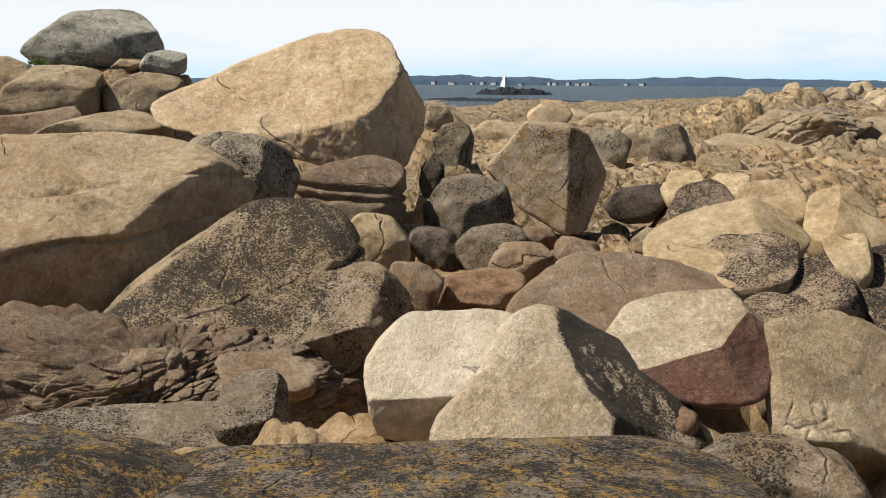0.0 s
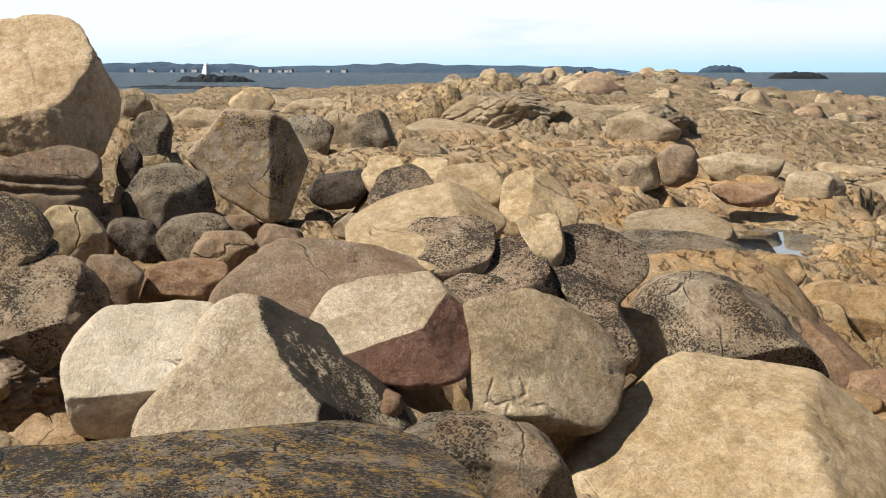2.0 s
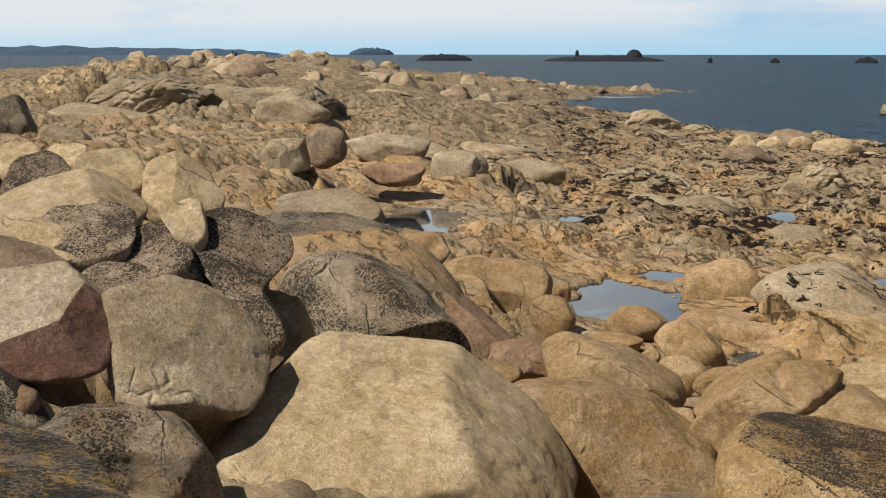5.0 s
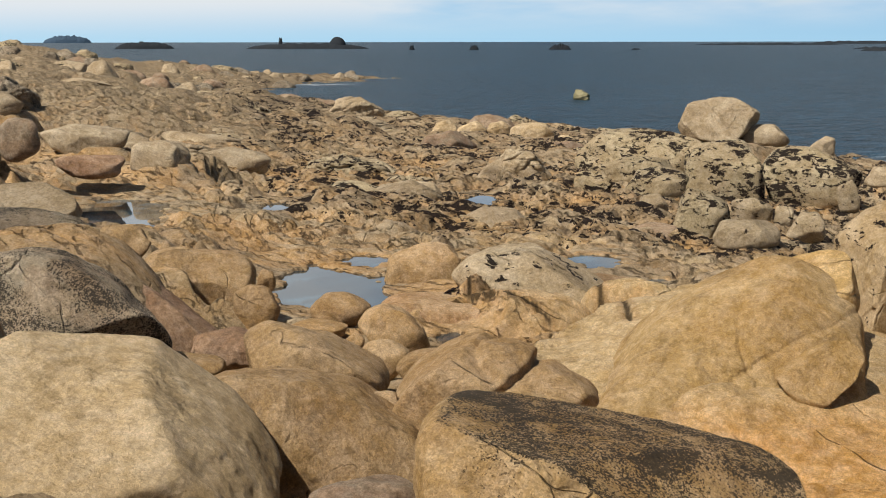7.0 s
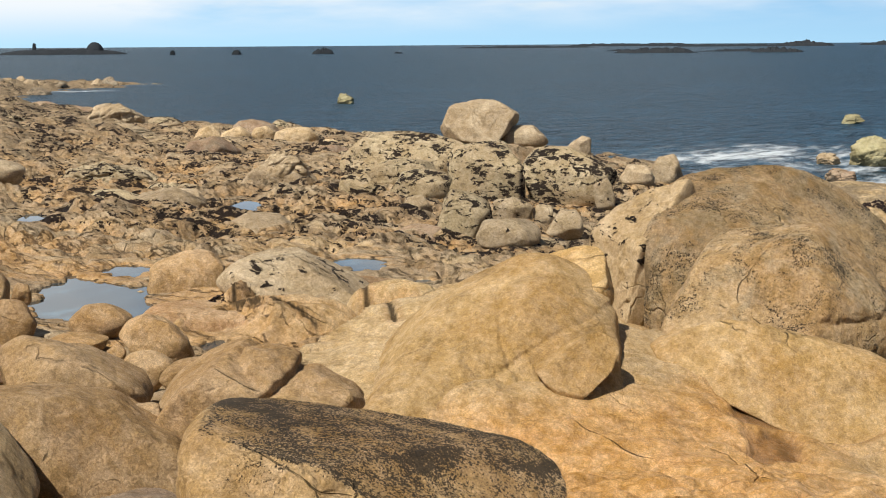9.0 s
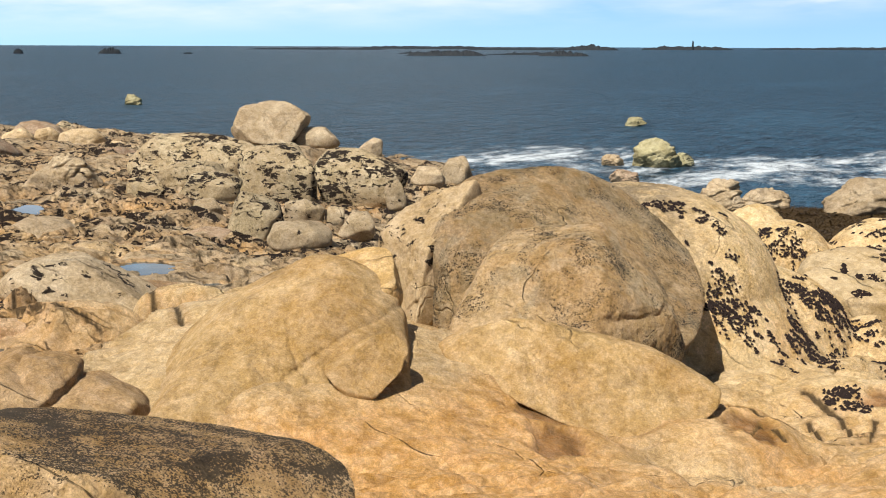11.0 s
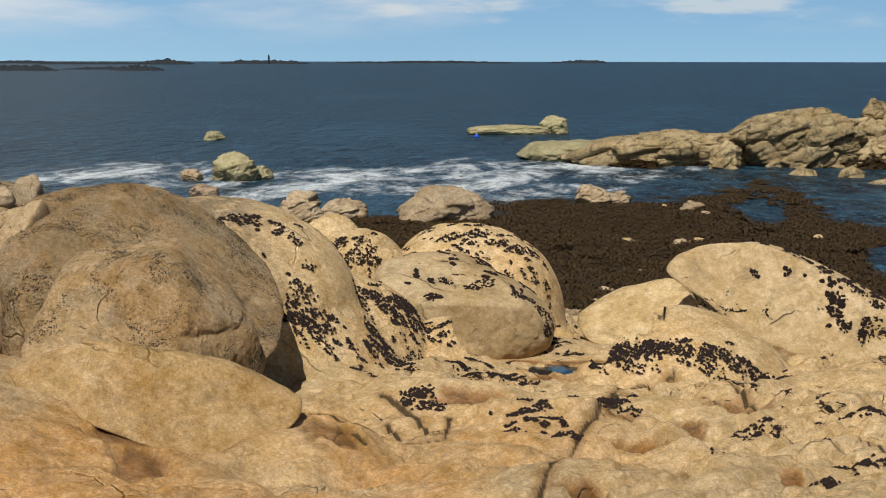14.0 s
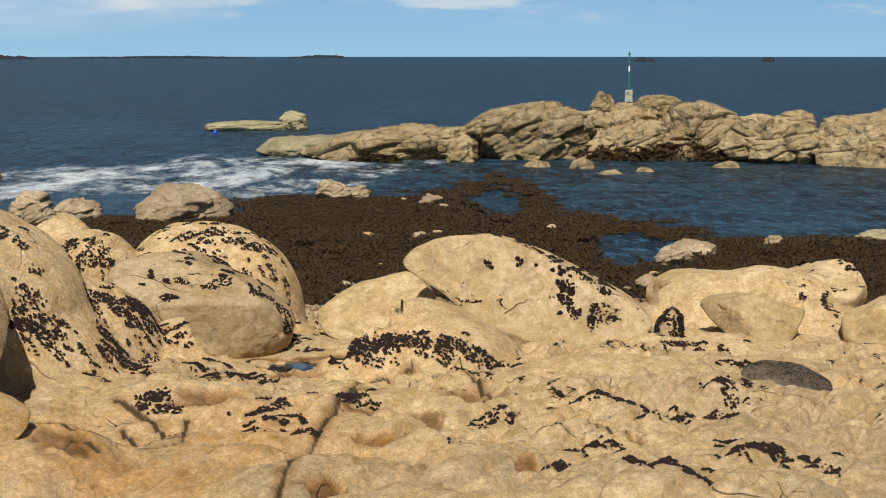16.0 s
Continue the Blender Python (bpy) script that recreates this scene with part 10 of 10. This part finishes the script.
def solid(bm, *shape):
    """Adds a closed body of rings (z, half width, half depth) to bm."""
    rings = [[bm.verts.new((sx * w, sy * d, z)) for sx, sy in ((-1, -1), (1, -1), (1, 1), (-1, 1))] for z, w, d in shape]
    bm.faces.new(rings[0][::-1])
    bm.faces.new(rings[-1])
    for low, high in zip(rings, rings[1:]):
        for i in range(4):
            bm.faces.new((low[i], low[(i + 1) % 4], high[(i + 1) % 4], high[i]))
    return bm


def tube(bm, x, y, rings, sides=12):
    rows = [[bm.verts.new((x + r * math.cos(2 * math.pi * k / sides), y + r * math.sin(2 * math.pi * k / sides), z)) for k in range(sides)] for z, r in rings]
    bm.faces.new(rows[0][::-1])
    bm.faces.new(rows[-1])
    for low, high in zip(rows, rows[1:]):
        for i in range(sides):
            bm.faces.new((low[i], low[(i + 1) % sides], high[(i + 1) % sides], high[i]))
    return bm


def standing(name, label, category, x, y, z, group=""):
    ob = tagged(new(name), label, category, group)
    ob.matrix_world = pose(x, y, z, 0, 0, math.degrees(math.atan2(-x, y)))
    return ob


def seamark(x, y, z, height):
    m = standing("seamark", "white stone seamark tapering to a point on a dark islet", "tower", x, y, z)
    m.matrix_world = m.matrix_world @ pose(0, 0, 0, 0, 0, -45)
    part("tower", solid(bmesh.new(), (-1.5, 1.9, 1.9), (0, 1.8, 1.8), (height * 0.72, 0.95, 0.95)), MAT["white"], m)
    part("cap", solid(bmesh.new(), (height * 0.72, 1.1, 1.1), (height * 0.76, 1.1, 1.1), (height, 0.15, 0.15)), MAT["white"], m)
    return m


def pole_mark(x, y, z, height):
    m = standing("beacon_pole", "slim pale green beacon pole on a concrete block", "beacon", x, y, z)
    part("concrete_base", solid(bmesh.new(), (-0.6, 0.27, 0.27), (0.22, 0.27, 0.27), (0.27, 0.23, 0.23)), MAT["stack"], m, "grey concrete block")
    part("pole", tube(bmesh.new(), 0, 0, [(0.3, 0.055), (height * 0.55, 0.05), (height, 0.04)]), MAT["green"], m)
    part("band", tube(bmesh.new(), 0, 0, [(height * 0.58, 0.062), (height * 0.72, 0.060)]), MAT["white"], m, "white painted band")
    part("topmark", tube(bmesh.new(), 0, 0, [(height, 0.04), (height + 0.05, 0.11), (height + 0.30, 0.02)]), MAT["green"], m)
    return m


def far_mark(x, y, z, height, label):
    m = standing("beacon_tower", label, "beacon", x, y, z)
    part("tower", tube(bmesh.new(), 0, 0, [(-2, height * 0.12), (height * 0.75, height * 0.09)]), MAT["reef"], m)
    part("topmark", tube(bmesh.new(), 0, 0, [(height * 0.75, height * 0.03), (height * 0.8, height * 0.10), (height, height * 0.01)]), MAT["reef"], m)
    return m


def house(x, y, z, w, d, h):
    m = standing("house", "small white house with a slate roof on the far coast", "house", x, y, z, "houses on the far coast")
    m.matrix_world = m.matrix_world @ pose(0, 0, 0, 0, 0, -48)
    part("wall", solid(bmesh.new(), (-6, w / 2, d / 2), (h, w / 2, d / 2)), MAT["facade"], m)
    part("roof", solid(bmesh.new(), (h, w / 2 + 0.3, d / 2 + 0.3), (h * 1.55, w / 2, 0.1)), MAT["slate"], m)
    return m


def buoy(x, y):
    m = standing("buoy", "bright blue plastic mooring buoy on the water", "buoy", x, y, 0.0)
    part("float", tube(bmesh.new(), 0, 0, [(-0.10, 0.02), (-0.02, 0.15), (0.10, 0.22), (0.22, 0.20), (0.32, 0.12), (0.36, 0.03)], 16), MAT["blue"], m)
    part("ring", tube(bmesh.new(), 0, 0, [(0.35, 0.035), (0.45, 0.03)], 10), MAT["white"], m)
    return m




def shrub(x, y, z, size):
    """A small tuft of leaves in a cleft."""
    draw, bm = random.Random(31), bmesh.new()
    for _ in range(170):
        a, r, h = draw.uniform(0, 6.28), size * math.sqrt(draw.random()), size * draw.uniform(0.1, 1.3)
        p = Vector((r * math.cos(a), r * math.sin(a), h * (1 - 0.5 * r / size)))
        u = Vector((draw.gauss(0, 1), draw.gauss(0, 1), draw.gauss(0.6, 0.6))).normalized() * size * 0.22
        v = u.orthogonal().normalized() * size * 0.07
        bm.faces.new([bm.verts.new(q) for q in (p - u, p + v, p + u, p - v)])
    m = standing("shrub", "small yellow-green shrub growing in a rock cleft", "shrub", x, y, z)
    part("crown", bm, MAT["leaf"], m)
    part("stem", tube(bmesh.new(), 0, 0, [(-0.15, size * 0.10), (size * 0.8, size * 0.04)], 6), MAT["weed"], m)
    return m
reef("islet", "islet of dark rock below a white seamark", -781, 177, 45, 14, 6.0, 1, "reef")
reef("reef", "long low reef off the shore", -507, 115, 63, 19, 1.6, 2, "reef")
reef("reef", "long low reef off the shore", -550, 109, 52, 16, 1.6, 3, "reef")
reef("reef", "long low reef off the shore", -409, 136, 49, 15, 2.2, 4, "reef")
reef("reef", "long low reef off the shore", -386, 168, 19, 6, 3.0, 5, "reef")
reef("island", "low rocky island on the horizon", -971, 706, 49, 15, 8.5, 6, "reef", jagged=0.4)
reef("island", "rocky island with a square crag", -849, 777, 100, 30, 6.9, 7, "reef", jagged=0.4)
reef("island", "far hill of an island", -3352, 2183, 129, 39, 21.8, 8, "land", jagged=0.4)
reef("island", "square crag on an island", -832, 794, 15, 15, 13.3, 9, "reef", jagged=0.05)
reef("reef", "low dark reef breaking the horizon", -687, 728, 4, 6, 5.5, 1112, "reef")
reef("reef", "low dark reef breaking the horizon", -654, 757, 7, 6, 5.2, 1220, "reef")
reef("reef", "low dark reef breaking the horizon", -607, 795, 16, 6, 6.2, 1368, "reef")
reef("reef", "low dark reef breaking the horizon", -564, 826, 7, 6, 2.1, 1520, "reef")
reef("reef", "low dark reef breaking the horizon", -927, 1659, 199, 60, 4.0, 20, "reef")
reef("reef", "low dark reef breaking the horizon", -1010, 2177, 232, 70, 7.6, 21, "reef")
reef("reef", "low dark reef breaking the horizon", -469, 995, 31, 9, 2.3, 22, "reef")
reef("reef", "low dark reef breaking the horizon", -706, 1871, 177, 53, 5.0, 23, "reef")
reef("reef", "low dark reef breaking the horizon", -695, 2088, 62, 19, 7.6, 24, "reef")
reef("reef", "low dark reef breaking the horizon", -351, 937, 69, 21, 2.7, 28, "reef")
reef("reef", "low dark reef breaking the horizon", -625, 1900, 81, 24, 10.2, 25, "reef")
reef("reef", "low dark reef breaking the horizon", -569, 2229, 148, 45, 9.3, 26, "reef")
reef("reef", "low dark reef breaking the horizon", -382, 2774, 372, 112, 7.0, 27, "reef")
reef("reef", "low dark reef breaking the horizon", -98, 2999, 109, 33, 6.6, 29, "reef")
reef("reef", "low dark reef breaking the horizon", -366, 823, 54, 16, 5.1, 30, "reef")
reef("reef", "low dark reef breaking the horizon", -297, 850, 33, 10, 4.5, 31, "reef")
reef("reef", "low dark reef breaking the horizon", 300, 1470, 24, 7, 5.6, 32, "reef")
reef("reef", "low dark reef breaking the horizon", 423, 1439, 15, 6, 6.8, 33, "reef")
reef("reef", "low dark reef breaking the horizon", -71, 3000, 93, 28, 9.8, 34, "reef")
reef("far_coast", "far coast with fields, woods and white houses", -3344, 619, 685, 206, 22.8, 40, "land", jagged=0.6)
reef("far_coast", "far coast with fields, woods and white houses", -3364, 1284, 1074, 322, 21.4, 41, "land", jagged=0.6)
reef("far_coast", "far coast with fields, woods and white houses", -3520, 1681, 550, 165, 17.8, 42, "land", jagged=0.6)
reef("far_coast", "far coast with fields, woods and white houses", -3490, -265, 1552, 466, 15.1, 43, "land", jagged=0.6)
reef("beach", "pale far beach", -3379, 1738, 337, 101, 2.5, 44, "sand", jagged=0.6)
scatter(300, 5, lambda r: (r.uniform(45, 68), r.uniform(125, 265)), (0.8, 2.9), ("tan", "grey", "brown", "tufted"), "boulder", "weathered granite block on the far point", "blocks on the far point", n=9)
scatter(34, 6, lambda r: (r.uniform(48, 90), r.uniform(28, 170)), (0.9, 4.6), ("tan", "brown", "tan", "grey", "tan"), "ledge", "low tan ledge on the rocky plain", "ledges on the plain", flatness=(0.2, 0.36), n=20, sunk=0.2, category="rock")
scatter(70, 7, lambda r: (r.uniform(60, 92), r.uniform(9, 17)), (0.12, 0.45), ("brown", "rusty", "tan"), "stone", "brown stone lodged between boulders", "stones in the gully", n=14, category="stone")
scatter(35, 8, lambda r: (r.uniform(30, 57), r.uniform(26, 125)), (0.5, 2.4), ("tufted", "tan", "tufted", "brown"), "ledge", "tan ledge tufted with black weed", "ledges by the sea", flatness=(0.3, 0.55), n=16, sunk=0.2, category="rock")
scatter(130, 10, lambda r: (r.uniform(-17, 12), r.uniform(36, 72)), (0.12, 0.58), ("tan", "pale"), "stone", "bare stone poking through the wrack", "stones in the wrack", flatness=(0.25, 0.45), n=9, category="stone")
seamark(-782, 172, 5.6, 5.2)
pole_mark(19.6, 101.5, 4.23, 2.74)
buoy(-12.7, 126.3)
far_mark(-537, 2134, -0.5, 15.4, "dark beacon tower standing far out at sea")
far_mark(-1331, 693, -0.5, 9.5, "dark beacon tower standing far out at sea")
far_mark(-901, 793, -0.5, 10.0, "dark beacon tower standing far out at sea")
far_mark(-798, 418, -0.5, 8.1, "dark beacon tower standing far out at sea")
far_mark(-863, 761, -0.5, 9.8, "dark beacon tower standing far out at sea")
draw = random.Random(12)
for k in range(24):  # white houses strung along the far coast
    b, d = draw.choice((draw.uniform(70.5, 84), draw.uniform(73, 79))), draw.uniform(3250, 3400)
    house(-math.sin(radians(b)) * d, math.cos(radians(b)) * d, draw.uniform(2, 6), draw.uniform(6, 18), 7, draw.uniform(1.6, 2.6))
rock_stone = build_rock("stone", "small bright white stone on the gully floor", -12.80, 2.21, 5.11, (0.045, 0.03, 0.04), 78, "shell", 900, 10, (0, 0), "", "stone", None, dict(whole="", rough=0.05))
shrub(-24.45, -2.48, 7.21, 0.16)
